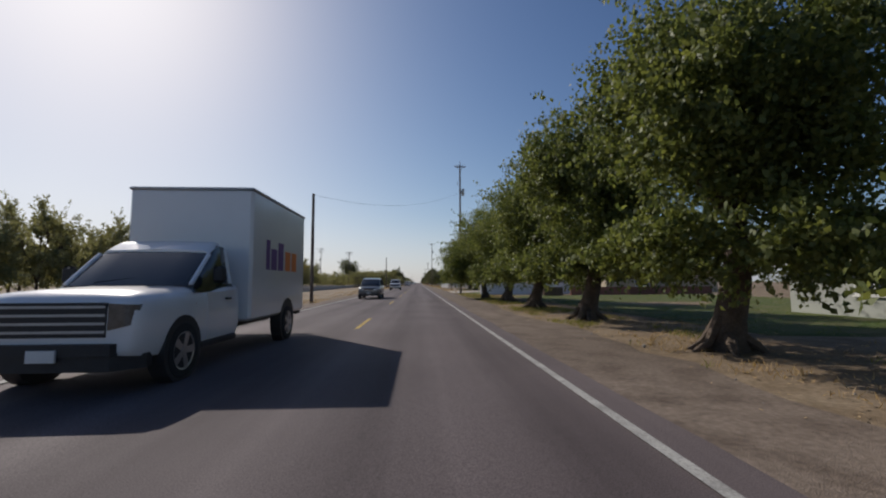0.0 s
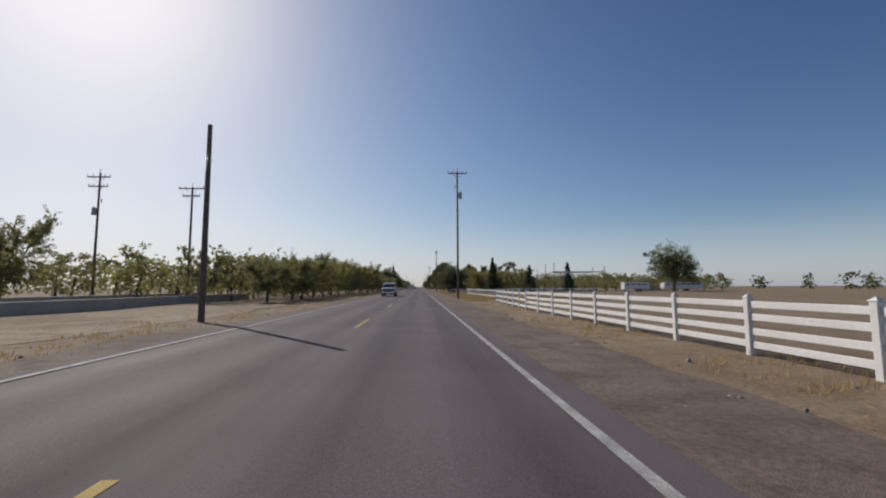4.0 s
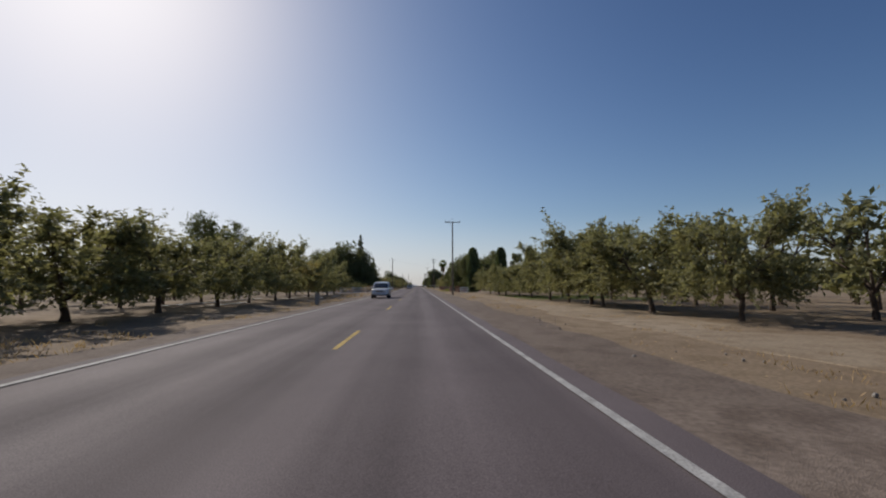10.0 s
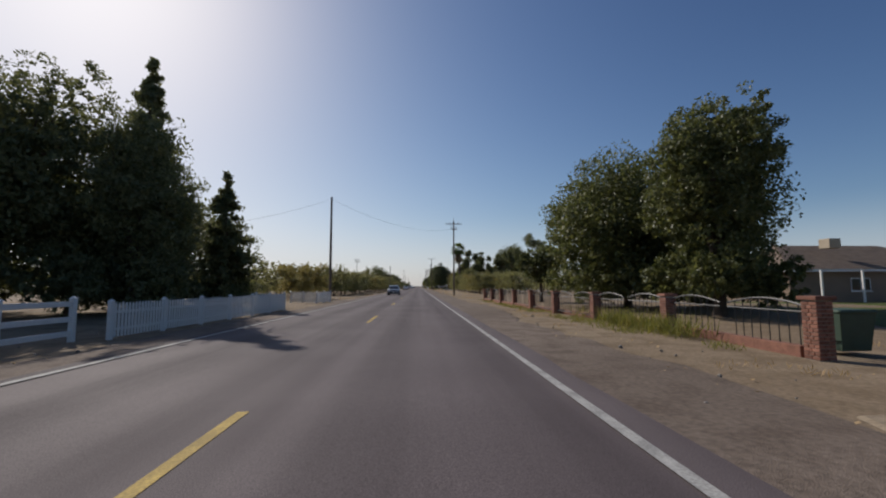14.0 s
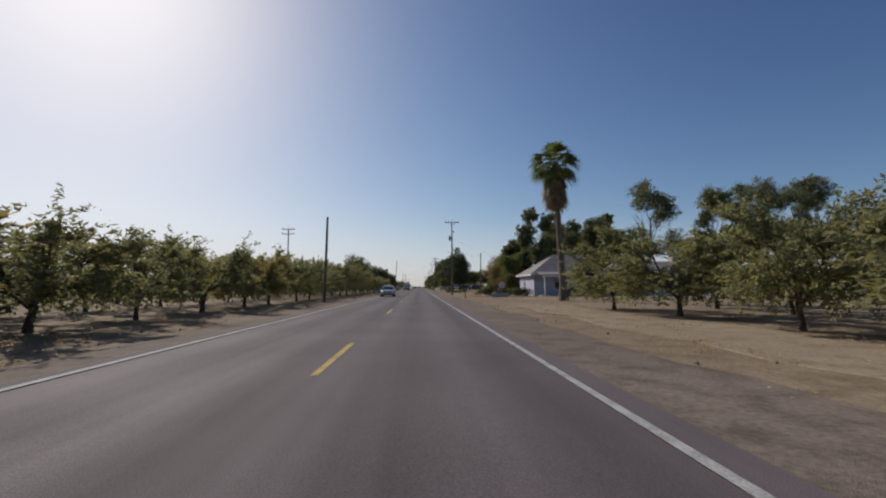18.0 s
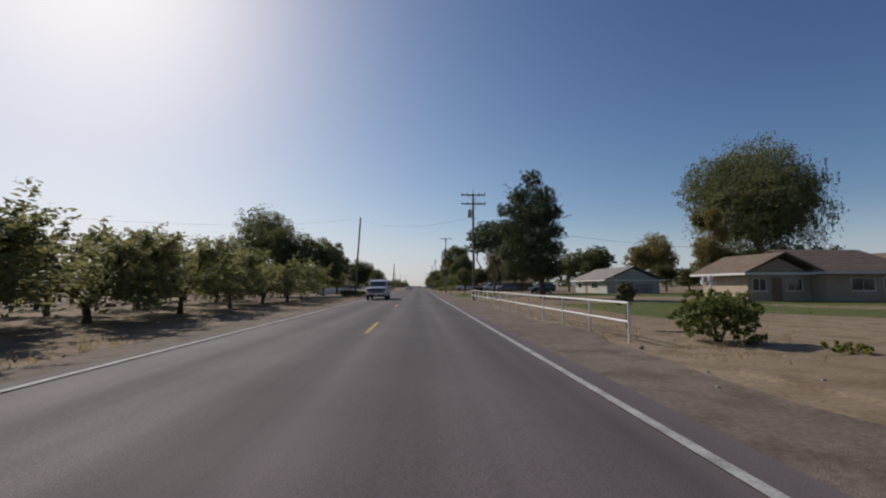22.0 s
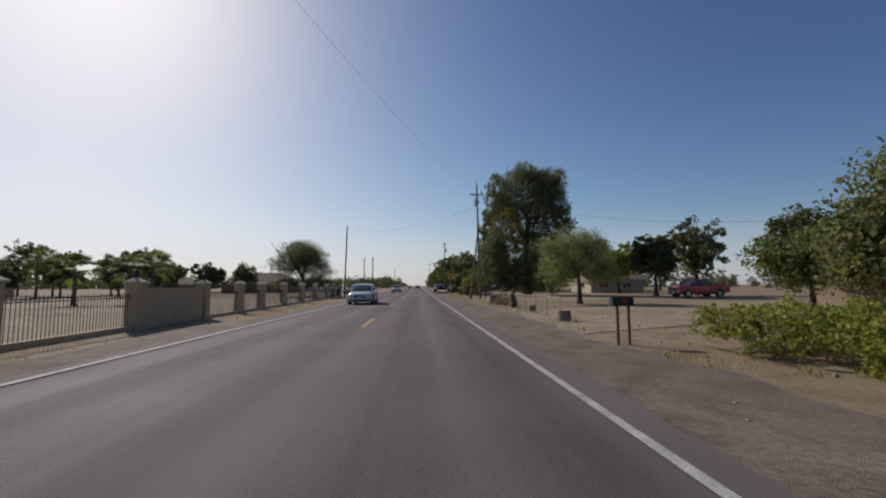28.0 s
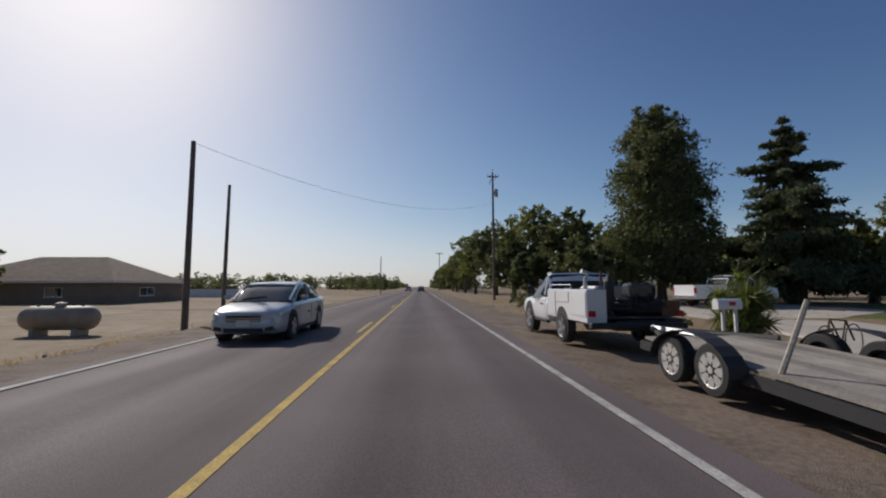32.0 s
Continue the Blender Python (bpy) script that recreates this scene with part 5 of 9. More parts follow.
def cypress(x, y, h, r, seed):
    rng = np.random.default_rng(seed)
    s = Shape().tube([(0, 0, -0.2), (0, 0, h * 0.9)], [0.22, 0.05], 7)
    n = 30000
    z = rng.uniform(0.02, 1, n) ** 0.9
    prof = np.interp(z, (0, 0.12, 0.4, 0.75, 0.9, 0.96, 1.0), (0.86, 0.97, 1.0, 0.82, 0.70, 0.52, 0.12))
    a = rng.uniform(0, 6.283, n)
    rr = r * prof * rng.uniform(0.4, 1.0, n) ** 0.35 * (1 + 0.09 * np.sin(a * 5 + z * 9) + 0.05 * np.sin(z * 40 + a * 2) + 0.05 * np.sin(z * 17 - a * 9))
    p = np.stack([np.cos(a) * rr, np.sin(a) * rr, z * h * (1 + 0.018 * np.sin(a * 4 + seed))], axis=1) + rng.normal(size=(n, 3)) * 0.07
    up = np.stack([np.cos(a) * 0.25, np.sin(a) * 0.25, np.ones(n)], axis=1)
    plant("cypress_tree", "tall columnar clipped cypress with a rounded top", s, M_BARK, [("crown", quads("crown", np.concatenate([leaves(p, 0.26, 0.085, rng, 0, up), leaves(p[::7] * np.array((0.74, 0.74, 0.975)), 0.7, 0.45, rng, 0, up[::7])]), L_CYPRESS))], (x, y, GZ), group="row of cypresses")


for k, (x, y, h, r) in enumerate(((9.35, 333.3, 9.2, 1.3), (15.8, 335.9, 9.5, 1.42), (23.2, 339.5, 10.1, 1.25), (30.5, 344.0, 10.4, 1.2), (37.0, 347.5, 10.5, 1.2))):
    cypress(x, y, h, r, 160 + k)
for x, y, h, sp, n, sd in ((11.6, 367.6, 10.6, 6.2, 34000, 170), (17.0, 367.4, 9.6, 4.4, 20000, 1711)):
    broad_tree("mulberry_tree", "dense round mulberry tree behind an arched iron fence", (x, y, GZ), h, sp, 0.35, 0.3, L_SHADE, n, sd, size=(0.22, 0.15), droop=0.4, skirt=1.3, dome=True)
broad_tree("mulberry_tree", "dense tall mulberry tree beside a house", (11.7, 359.4, GZ), 10.6, 3.4, 0.6, 0.3, L_SHADE, 24000, 171, size=(0.18, 0.12), droop=0.4, skirt=1.2, dome=True)
broad_tree("garden_tree", "dark garden tree beside the fence", (9.0, 378.0, GZ), 5.5, 2.5, 1.2, 0.16, L_DARK, 3000, 172)
broad_tree("weeping_tree", "weeping grey-green tree behind a white fence", (-22.0, 335.0, GZ), 8.8, 3.2, 3.9, 0.22, L_GUM, 12000, 173, droop=1.4, size=(0.2, 0.07), strands=260)
broad_tree("ash_tree", "large grey-green tree hazy against the light", (-23.2, 363.0, GZ), 14.6, 5.3, 0.5, 0.35, L_GUM, 15000, 174, size=(0.3, 0.15), skirt=1.8, dome=True)
broad_tree("ash_tree", "large spreading grey-green tree", (-29.6, 367.0, GZ), 12.9, 5.0, 0.6, 0.4, L_GUM, 14000, 175, size=(0.3, 0.16), skirt=1.8)
broad_tree("shade_tree", "huge round dark tree far behind the orchard", (-64, 377, GZ), 24, 10.5, 3.0, 0.5, L_DARK, 9000, 1751, size=(0.55, 0.3))
for k, (x, y, h, s) in enumerate(((-25, 352, 6.5, 3.4), (-21.5, 366, 9.0, 4.6), (-23.0, 377, 11, 5.0))):
    broad_tree("yard_tree", "bushy dusty tree in front of a farmhouse", (x, y, GZ), h, s, 0.8, 0.22, (L_GUM, L_DARK)[k % 2], 6000, 1760 + k, size=(0.32, 0.18))
for k, (x, y, h, s) in enumerate(((13.6, 330.5, 4.6, 2.4), (17.5, 331.5, 5.0, 2.6))):
    broad_tree("fruit_tree", "yellow-green fruit tree in front of cypresses", (x, y, GZ), h, s, 0.8, 0.13, L_VINE, 5000, 1770 + k, size=(0.2, 0.11))
broad_tree("ash_tree", "bushy tree beside a white wall", (-17.5, 365.0, GZ), 12.2, 3.9, 0.4, 0.22, L_GUM, 15000, 176, size=(0.26, 0.13), skirt=1.5)
conifer("pine_tree", "tall ragged pine tree", (-19.0, 368.0, GZ), 15.8, 3.6, 9000, 177, L_GUM, tiers=13, power=0.8, size=(0.34, 0.12))
conifer("pine_tree", "slender ragged conifer beside the road", (-15.6, 371.5, GZ), 9.6, 3.0, 5000, 178, L_GUM, tiers=10, power=0.85, size=(0.3, 0.1))
conifer("cypress_tree", "slim dark conifer behind a farmhouse", (-43.0, 374.0, GZ), 12.8, 1.9, 3000, 179, L_DARK, power=0.5)
for k, (x, y, h, s) in enumerate(((20.6, 517, 16.4, 4.8), (27, 521.5, 17.6, 4.8), (33.5, 519, 15.5, 4.2), (50, 530, 25.5, 7.4), (17.8, 525, 10.6, 4.0), (22.5, 524, 11.5, 4.2), (75, 530, 27, 8), (64, 528, 24, 6), (40, 531, 18, 5), (86, 532, 28, 7), (95, 534, 29, 7))):
    grng = np.random.default_rng(1800 + k)
    heads = []
    for j in range(17):
        a, f = grng.uniform(0, 6.283), grng.uniform(0.15, 1.0) ** 0.5
        z = grng.uniform(0.34, 0.93)
        r = s * (0.75 if z < 0.8 else 0.45) * f
        q = s * grng.uniform(0.24, 0.40)
        heads.append((math.cos(a) * r, math.sin(a) * r, h * z, q, q, q * grng.uniform(0.8, 1.25)))
    broad_tree("gum_tree", "tall ragged gum tree behind houses" if h > 10 else "bushy gum tree in a yard", (x, y, GZ), h, s, h * 0.22, 0.3, L_GUM, 12500, 180 + k, size=(0.34, 0.17), clump=0.34, shell=0.5, blobs=heads)
broad_tree("clipped_tree", "round clipped tree with golden-green leaves on a short trunk", (11.15, 499.6, GZ), 3.5, 1.1, 1.15, 0.09, L_AUTUMN, 12000, 1901, size=(0.09, 0.055), clump=0.12, shell=0.3, blobs=[(0, 0, 2.35, 1.08, 1.08, 1.08), (0.1, 0, 2.2, 0.95, 0.95, 1.05)])
broad_tree("garden_tree", "bright green leafy tree beside a lilac house", (14.2, 512.4, GZ), 7.3, 2.3, 0.7, 0.15, L_MULBERRY, 11000, 1902, size=(0.2, 0.12), clump=0.24, skirt=0.8)
broad_tree("garden_tree", "broad brownish-green tree beside a driveway", (14.4, 523.0, GZ), 8.7, 3.8, 0.6, 0.2, L_RUSTY, 14000, 1903, size=(0.2, 0.1), clump=0.24, skirt=1.0)
broad_tree("clipped_tree", "small round clipped tree in a front yard", (22.0, 484.6, GZ), 4.3, 1.55, 1.5, 0.14, L_MULBERRY, 4200, 190, size=(0.16, 0.1))
broad_tree("garden_tree", "yellowing garden tree behind a driveway", (44, 557, GZ), 11.0, 5.2, 1.6, 0.22, L_WILLOW, 7000, 192, size=(0.3, 0.17), dome=True)
broad_tree("garden_tree", "large round tree turning golden behind a low house", (72, 664, GZ), 19.0, 9.0, 2.4, 0.35, L_AUTUMN, 16000, 194, size=(0.42, 0.24), clump=0.2)
broad_tree("garden_tree", "dark round tree behind a low green house", (47, 650, GZ), 13, 7, 2, 0.3, L_DARK, 7000, 193, size=(0.4, 0.22), dome=True)
for k, (x, y, h, s) in enumerate(((22, 640, 9, 4.5), (31, 650, 11, 5.5), (25, 645, 9.5, 4.4), (19.5, 647, 8, 3.8), (13.4, 668.5, 6.4, 2.8), (16.4, 670.5, 7.4, 3.2), (16, 655, 7, 3.2), (33.4, 633, 10, 4.6), (9.5, 640, 5.5, 2.4), (50, 621, 6.0, 3.4), (57, 624, 5.4, 3.6), (64, 622, 6.4, 4.0), (71, 627, 7.0, 4.2))):
    broad_tree("garden_tree", "leafy green tree among roadside houses", (x, y, GZ), h, s, h * (0.07 if 660 < y < 680 else 0.2), 0.2, (L_DARK, L_GUM, L_WILLOW)[k % 3], 5500, 200 + k, size=(max(0.28, s * 0.075), max(0.15, s * 0.042)), clump=0.22, skirt=0.6 if 660 < y < 680 else 0.0)
PINE = [(-0.9, 0, 12.7, 1.2, 1.2, 1.2), (-2.2, 0.4, 11.2, 1.3, 1.3, 0.9), (0.5, -0.3, 11.0, 1.3, 1.3, 1.0), (-0.9, 0, 9.8, 2.5, 2.6, 2.0), (-3.3, 0, 9.5, 1.5, 1.5, 0.9), (1.1, 0, 9.1, 1.5, 1.5, 0.9), (-1, 2.6, 9.0, 1.6, 1.5, 1.0), (-1, -2.6, 8.6, 1.6, 1.5, 1.0),
        (-1, 0, 7.2, 3.3, 3.4, 2.2), (-3.7, 0, 7.5, 1.4, 1.4, 0.9), (1.4, 0.2, 7.2, 1.4, 1.4, 0.8), (-1, 3.2, 6.4, 1.6, 1.5, 1.0), (-1, -3.2, 6.2, 1.6, 1.5, 1.0), (-3.4, 0, 4.9, 1.7, 1.6, 0.9), (1.2, 0, 5.3, 1.5, 1.5, 0.9), (-1, 0, 4.5, 3.3, 3.4, 1.7),
        (1.0, 0, 3.3, 1.4, 1.4, 1.0), (-3.1, 0, 3.2, 1.3, 1.3, 0.7), (-1.6, -2.4, 3.2, 1.5, 1.5, 0.8), (-1.2, 2.4, 3.2, 1.5, 1.5, 0.8), (-0.6, 0, 2.9, 2.2, 2.2, 0.8), (0.5, -1.0, 2.5, 1.1, 1.1, 0.6)]
broad_tree("pine_tree", "big dense dark pine tree in a front yard", (11.75, 582.0, GZ), 14.8, 5.0, 2.6, 0.3, L_PINE, 46000, 210, size=(0.24, 0.07), droop=-0.4, clump=0.2, shell=0.3, shoots=140, blobs=[tuple(v * 1.07 for v in b) for b in PINE])
grng = np.random.default_rng(2110)
heads = []
for j in range(16):
    a, z = grng.uniform(0, 6.283), grng.uniform(0.2, 0.92)
    r = 4.0 * (0.78 if z < 0.7 else 0.5) * grng.uniform(0.1, 1.0) ** 0.5
    q = 4.0 * grng.uniform(0.26, 0.40)
    heads.append((math.cos(a) * r, math.sin(a) * r, 14.5 * z, q, q, q * 1.15))
broad_tree("gum_tree", "golden-green gum tree with hanging foliage", (46.5, 602.0, GZ), 14.5, 4.0, 1.6, 0.3, L_AUTUMN, 18000, 211, size=(0.24, 0.1), droop=1.1, clump=0.3, blobs=heads, strands=300)
broad_tree("shade_tree", "huge rounded grey-green tree behind a low house", (59.0, 607.0, GZ), 28.8, 13.4, 2.5, 0.6, L_GUM, 52000, 191, size=(0.40, 0.2), droop=0.8, skirt=2.8, dome=True, strands=500)

# a stone pine with a flat crown and a crooked trunk
rng = np.random.default_rng(215)
s = Shape()
s.tube([(0, 0, -0.2), (0.25, 0, 1.8), (1.0, 0, 3.6), (0.5, 0.1, 5.2), (0.1, 0, 7.4)], [0.34, 0.27, 0.24, 0.20, 0.14], 9)
s.tube([(0.9, 0, 3.2), (2.4, 0.2, 6.0), (4.0, 0, 9.0)], [0.2, 0.15, 0.08], 8)
s.tube([(0.1, 0, 1.6), (-2.2, 0, 4.6), (-3.2, 0, 6.4), (-2.6, 0, 9.2)], [0.16, 0.13, 0.11, 0.07], 8)
for a in (0.3, 1.4, 2.6, 4.0, 5.2):
    s.tube([(0.5, 0.1, 5.4), (0.6 + math.cos(a) * 3, math.sin(a) * 3, 8.6)], [0.12, 0.04], 6)
bl = [(1.0, 0, 10.5, 4.9, 4.3, 2.9), (-0.6, 0, 12.0, 3.2, 3.2, 1.9), (3.0, 0, 12.2, 3.2, 3.2, 1.9)] + [(1.0 + math.cos(a) * 4.4, math.sin(a) * 3.7, 10.1 + 0.8 * math.sin(a * 3), 2.1, 2.1, 2.1) for a in np.arange(0, 6.2, 0.7)] + [(-4.2, 0, 9.0, 1.2, 1.2, 0.9), (-3.0, 0, 8.4, 0.9, 0.9, 0.6), (5.2, 0, 8.2, 1.5, 1.4, 1.4), (3.0, 0, 7.6, 1.2, 1.2, 1.0), (2.4, 0, 9.0, 2.0, 1.8, 1.2), (4.4, 0, 9.4, 1.8, 1.6, 1.4)]
plant("stone_pine", "umbrella-shaped pine with a crooked forked trunk", s, M_BARK, [("crown", quads("crown", leaves(crown_points(bl, 40000, rng, 0.2, shell=0.5), 0.28, 0.125, rng, 0.0), L_PINE))], (12.0, 614.4, GZ))
broad_tree("young_tree", "young tree with a thin trunk on a small lawn", (3.95, 592.2, GZ), 4.1, 1.35, 1.45, 0.06, L_GUM, 1300, 216, size=(0.17, 0.09), clump=0.22)
for k, (x, y, h, s, lf) in enumerate(((-16.8, 600, 9.0, 3.9, L_GUM), (-21.5, 597, 11.5, 4.6, L_GUM), (-16.8, 611, 6.9, 2.4, L_GUM), (-27, 602, 14.8, 5.6, L_GUM), (-17.2, 640, 8.6, 4.0, L_DARK), (-24, 636, 4.6, 1.7, L_DARK), (-40, 650, 6, 3, L_GUM))):
    broad_tree("park_tree", "spreading tree with pale dusty foliage in a yard", (x, y, GZ), h, s, h * 0.16, 0.2, lf, 8500, 220 + k, size=(0.30, 0.17), clump=0.26)
broad_tree("elm_tree", "tall elm with a dark leafy crown above a driveway", (10.15, 661.2, GZ), 10.7, 3.5, 3.0, 0.2, L_GUM, 30000, 230, size=(0.17, 0.08), droop=0.9, clump=0.3, lean=(0.4, 0), strands=260,
           blobs=[(1.3, 0, 9.6, 1.6, 1.5, 1.3), (0.5, 0, 8.0, 2.2, 2.1, 1.8), (-0.5, 0.3, 8.8, 1.1, 1.1, 1.0), (-1.5, 0, 7.4, 1.1, 1.1, 1.1), (-2.4, 0, 5.9, 0.85, 0.9, 1.3), (-1.9, 0.2, 6.8, 0.9, 0.9, 0.9), (2.6, 0, 7.9, 1.5, 1.5, 1.6), (3.3, 0, 6.5, 1.2, 1.2, 1.1), (1.6, 0, 6.6, 1.6, 1.5, 0.9), (0.1, 0, 5.5, 0.8, 0.9, 0.8), (0.4, 1.6, 6.8, 1.4, 1.3, 1.1), (0.8, -1.5, 6.9, 1.4, 1.3, 1.1), (3.5, 0.2, 5.4, 0.8, 0.8, 0.7)])
broad_tree("elm_tree", "tree with rusty golden foliage", (22.6, 667.0, GZ), 13.2, 4.4, 1.3, 0.25, L_RUSTY, 20000, 231, size=(0.2, 0.095), clump=0.24, skirt=1.2)
broad_tree("garden_tree", "dense dark tree between two houses", (26.8, 673.5, GZ), 11.8, 3.0, 0.8, 0.22, L_DARK, 7000, 236, size=(0.26, 0.14), clump=0.2, skirt=1.0)
broad_tree("garden_tree", "tall leafy shrub tree above a hedge", (11.8, 675.5, GZ), 6.2, 2.5, 0.4, 0.14, L_WILLOW, 6000, 232, size=(0.22, 0.12))
broad_tree("garden_tree", "round green tree in a yard", (24.0, 690.0, GZ), 7.0, 3.6, 1.0, 0.2, L_DARK, 5000, 233)
broad_tree("garden_tree", "round green tree in a yard", (17.0, 684.0, GZ), 4.6, 2.9, 0.6, 0.16, L_MULBERRY, 4500, 234, size=(0.2, 0.12))
rng = np.random.default_rng(240)
bl = [(-4.5, 3.0, 7.2, 0.9, 1.0, 2.6), (-3.9, 2.8, 9.8, 1.3, 1.3, 1.6), (-1.6, -1.6, 3.0, 2.4, 2.0, 2.6), (1.8, -1.6, 3.0, 2.4, 2.0, 2.6), (4.0, -0.4, 3.6, 1.6, 1.6, 2.8), (-3.0, 1.6, 10.6, 1.6, 1.5, 1.6), (0, 0, 11.5, 3.9, 3.2, 4.2), (-3.2, 0, 12.6, 1.7, 1.8, 2.6), (2.9, 0, 12.0, 1.9, 2.0, 3.2), (4.3, 0, 9.2, 1.7, 1.8, 3.4), (-2.6, -0.6, 7.2, 2.2, 2.0, 2.6), (-4.0, -1, 5.0, 1.8, 1.8, 2.0), (1.5, -0.8, 6.2, 2.4, 2.0, 2.8), (0.5, 0, 14.6, 2.6, 2.2, 1.6), (-3.4, -1.5, 2.6, 1.7, 1.6, 1.8), (3.6, 0, 4.6, 1.8, 1.8, 2.6), (3.4, 0, 13.6, 2.0, 2.0, 2.4)]
broad_tree("willow_tree", "huge weeping tree with hanging foliage, partly turned yellow", (14.2, 727.0, GZ), 20.5, 6.6, 3.9, 0.55, L_GUM, 34000, 241, blobs=[tuple(v * 1.235 for v in b) for b in bl], size=(0.34, 0.12), strands=900, droop=1.8, clump=0.24, bark=M_BARK,
           extra=(L_GOLD, [(-2.5, -3.7, 9.4, 1.2, 0.8, 2.4), (-3.2, -3.5, 11.8, 1.0, 0.8, 1.1), (-1.7, -3.7, 7.2, 0.9, 0.6, 1.2)], 4200))
broad_tree("mesquite_tree", "airy bright green mesquite tree with feathery foliage", (10.8, 697.5, GZ), 6.2, 3.9, 1.0, 0.2, L_MESQUITE, 15000, 242, size=(0.17, 0.055), airy=True, clump=0.3, shell=0.6, droop=0.8)
broad_tree("oak_tree", "bushy tree with a dead branch beside an iron fence", (-23.0, 743.4, GZ), 10.8, 6.6, 1.5, 0.4, L_DARK, 21000, 243, size=(0.22, 0.12), clump=0.24, skirt=0.9)
t = thing("dead_branch", "bare dead branch rising above a tree crown", "branch", (-28.0, 743.2, GZ))
part("limb", Shape().tube([(3.4, 0, 4.6), (0.6, 0, 7.9), (-0.9, 0, 10.0)], [0.16, 0.09, 0.03], 6).tube([(0.6, 0, 7.9), (0.7, 0, 9.3)], [0.05, 0.02], 5), M_BARK_PALE, t)
for k, (x, y, h, s, lf) in enumerate(((32.3, 735, 9.3, 3.6, L_VINE), (12.0, 792, 12.4, 4.8, L_WILLOW), (10.0, 806, 12.6, 5.2, L_DARK), (8.5, 820, 12.6, 5.5, L_MULBERRY), (8.0, 834, 11.2, 5.5, L_DARK), (7.5, 850, 11.0, 5.5, L_MULBERRY), (8.0, 868, 10.5, 5.0, L_DARK), (24, 800, 10, 5, L_DARK), (9.5, 791, 9, 4.0, L_DARK), (14, 784, 10, 4.4, L_DARK), (21, 786, 9, 4.4, L_GUM), (29, 789, 9, 4.6, L_DARK), (36, 783, 8, 4.6, L_DARK), (44, 788, 9, 5, L_GUM), (56, 782, 10, 5, L_DARK), (64, 776, 12, 6, L_DARK), (24, 775, 6, 3.0, L_DARK), (34, 771, 7, 3.4, L_WILLOW), (38, 769, 13.2, 5, L_GUM), (45, 773, 14.8, 5.2, L_DARK), (52.5, 767, 13.2, 5, L_GUM), (36, 720, 11.4, 5, L_GUM), (29, 718, 8.5, 4, L_DARK), (56, 800, 15, 6, L_DARK), (36, 792, 9, 4.5, L_WILLOW), (30, 775, 6, 3, L_WILLOW), (12.6, 777, 6.5, 3.2, L_DARK), (12, 772, 5.5, 2.6, L_DARK), (8.6, 780, 5.0, 2.4, L_DARK))):
    broad_tree("roadside_tree", "dense dark green tree massed along the verge", (x, y, GZ), h, s, h * 0.12, 0.3, lf, 3000, 250 + k, size=(0.44, 0.26), clump=0.22)
for k in range(8):
    broad_tree("roadside_tree", "far green tree along the verge", (9 + k % 3, 882 + 16 * k, GZ), 10.5, 5.5, 1.2, 0.3, (L_DARK, L_MULBERRY)[k % 2], 2600, 270 + k, size=(0.6, 0.36), clump=0.22)
broad_tree("roadside_tree", "very tall dense green tree above parked trucks", (17.2, 772, GZ), 16.8, 5.3, 1.2, 0.4, L_DARK, 26000, 2801, size=(0.3, 0.16), clump=0.2, shell=0.4,
           blobs=[(0, 0, 4.6, 4.6, 4.4, 4.0), (-2.4, 0, 4.0, 2.6, 2.6, 3.4), (2.6, 0.3, 4.8, 2.6, 2.6, 3.8), (0.2, 0, 8.8, 4.3, 4.2, 3.6), (-1.8, -1, 9.4, 2.3, 2.3, 2.8), (2.2, 0, 9.2, 2.4, 2.4, 3.0), (0.2, 0, 12.4, 3.2, 3.2, 2.9), (-1.3, 0, 13.4, 1.6, 1.6, 2.0), (1.5, 0, 13.2, 1.7, 1.7, 2.2), (-0.3, 0, 15.2, 1.8, 1.8, 1.6), (0.6, 0, 15.6, 1.1, 1.1, 1.2)])
conifer("deodar_cedar", "tall deodar cedar with layered drooping boughs", (27.5, 771.0, GZ), 15.0, 6.0, 24000, 280, tiers=10, droop=0.1, power=0.78, size=(0.40, 0.11), flat=0.6)

for k, (x, y, h, s) in enumerate(((-80, 760, 11, 5), (-72, 752, 9, 4.6), (-66, 772, 12, 5), (-57, 746, 7, 3.8), (-50, 784, 9.5, 4.8), (-44, 752, 7, 3.8), (-88, 742, 10, 5), (-96, 770, 13, 6), (-75, 770, 11, 4.5), (-69.8, 771, 12.4, 4.2), (-61, 769, 8.6, 4.4), (-105, 752, 11, 5.5), (-84, 724, 8, 4.4), (-62, 728, 6, 3.4), (-70, 716, 6.5, 3.6))):
    broad_tree("yard_tree", "dusty green tree far across a dirt lot", (x, y, GZ), h, s, 1.2, 0.22, (L_GUM, L_DARK)[k % 2], 3300, 290 + k, size=(0.44, 0.25), clump=0.22)

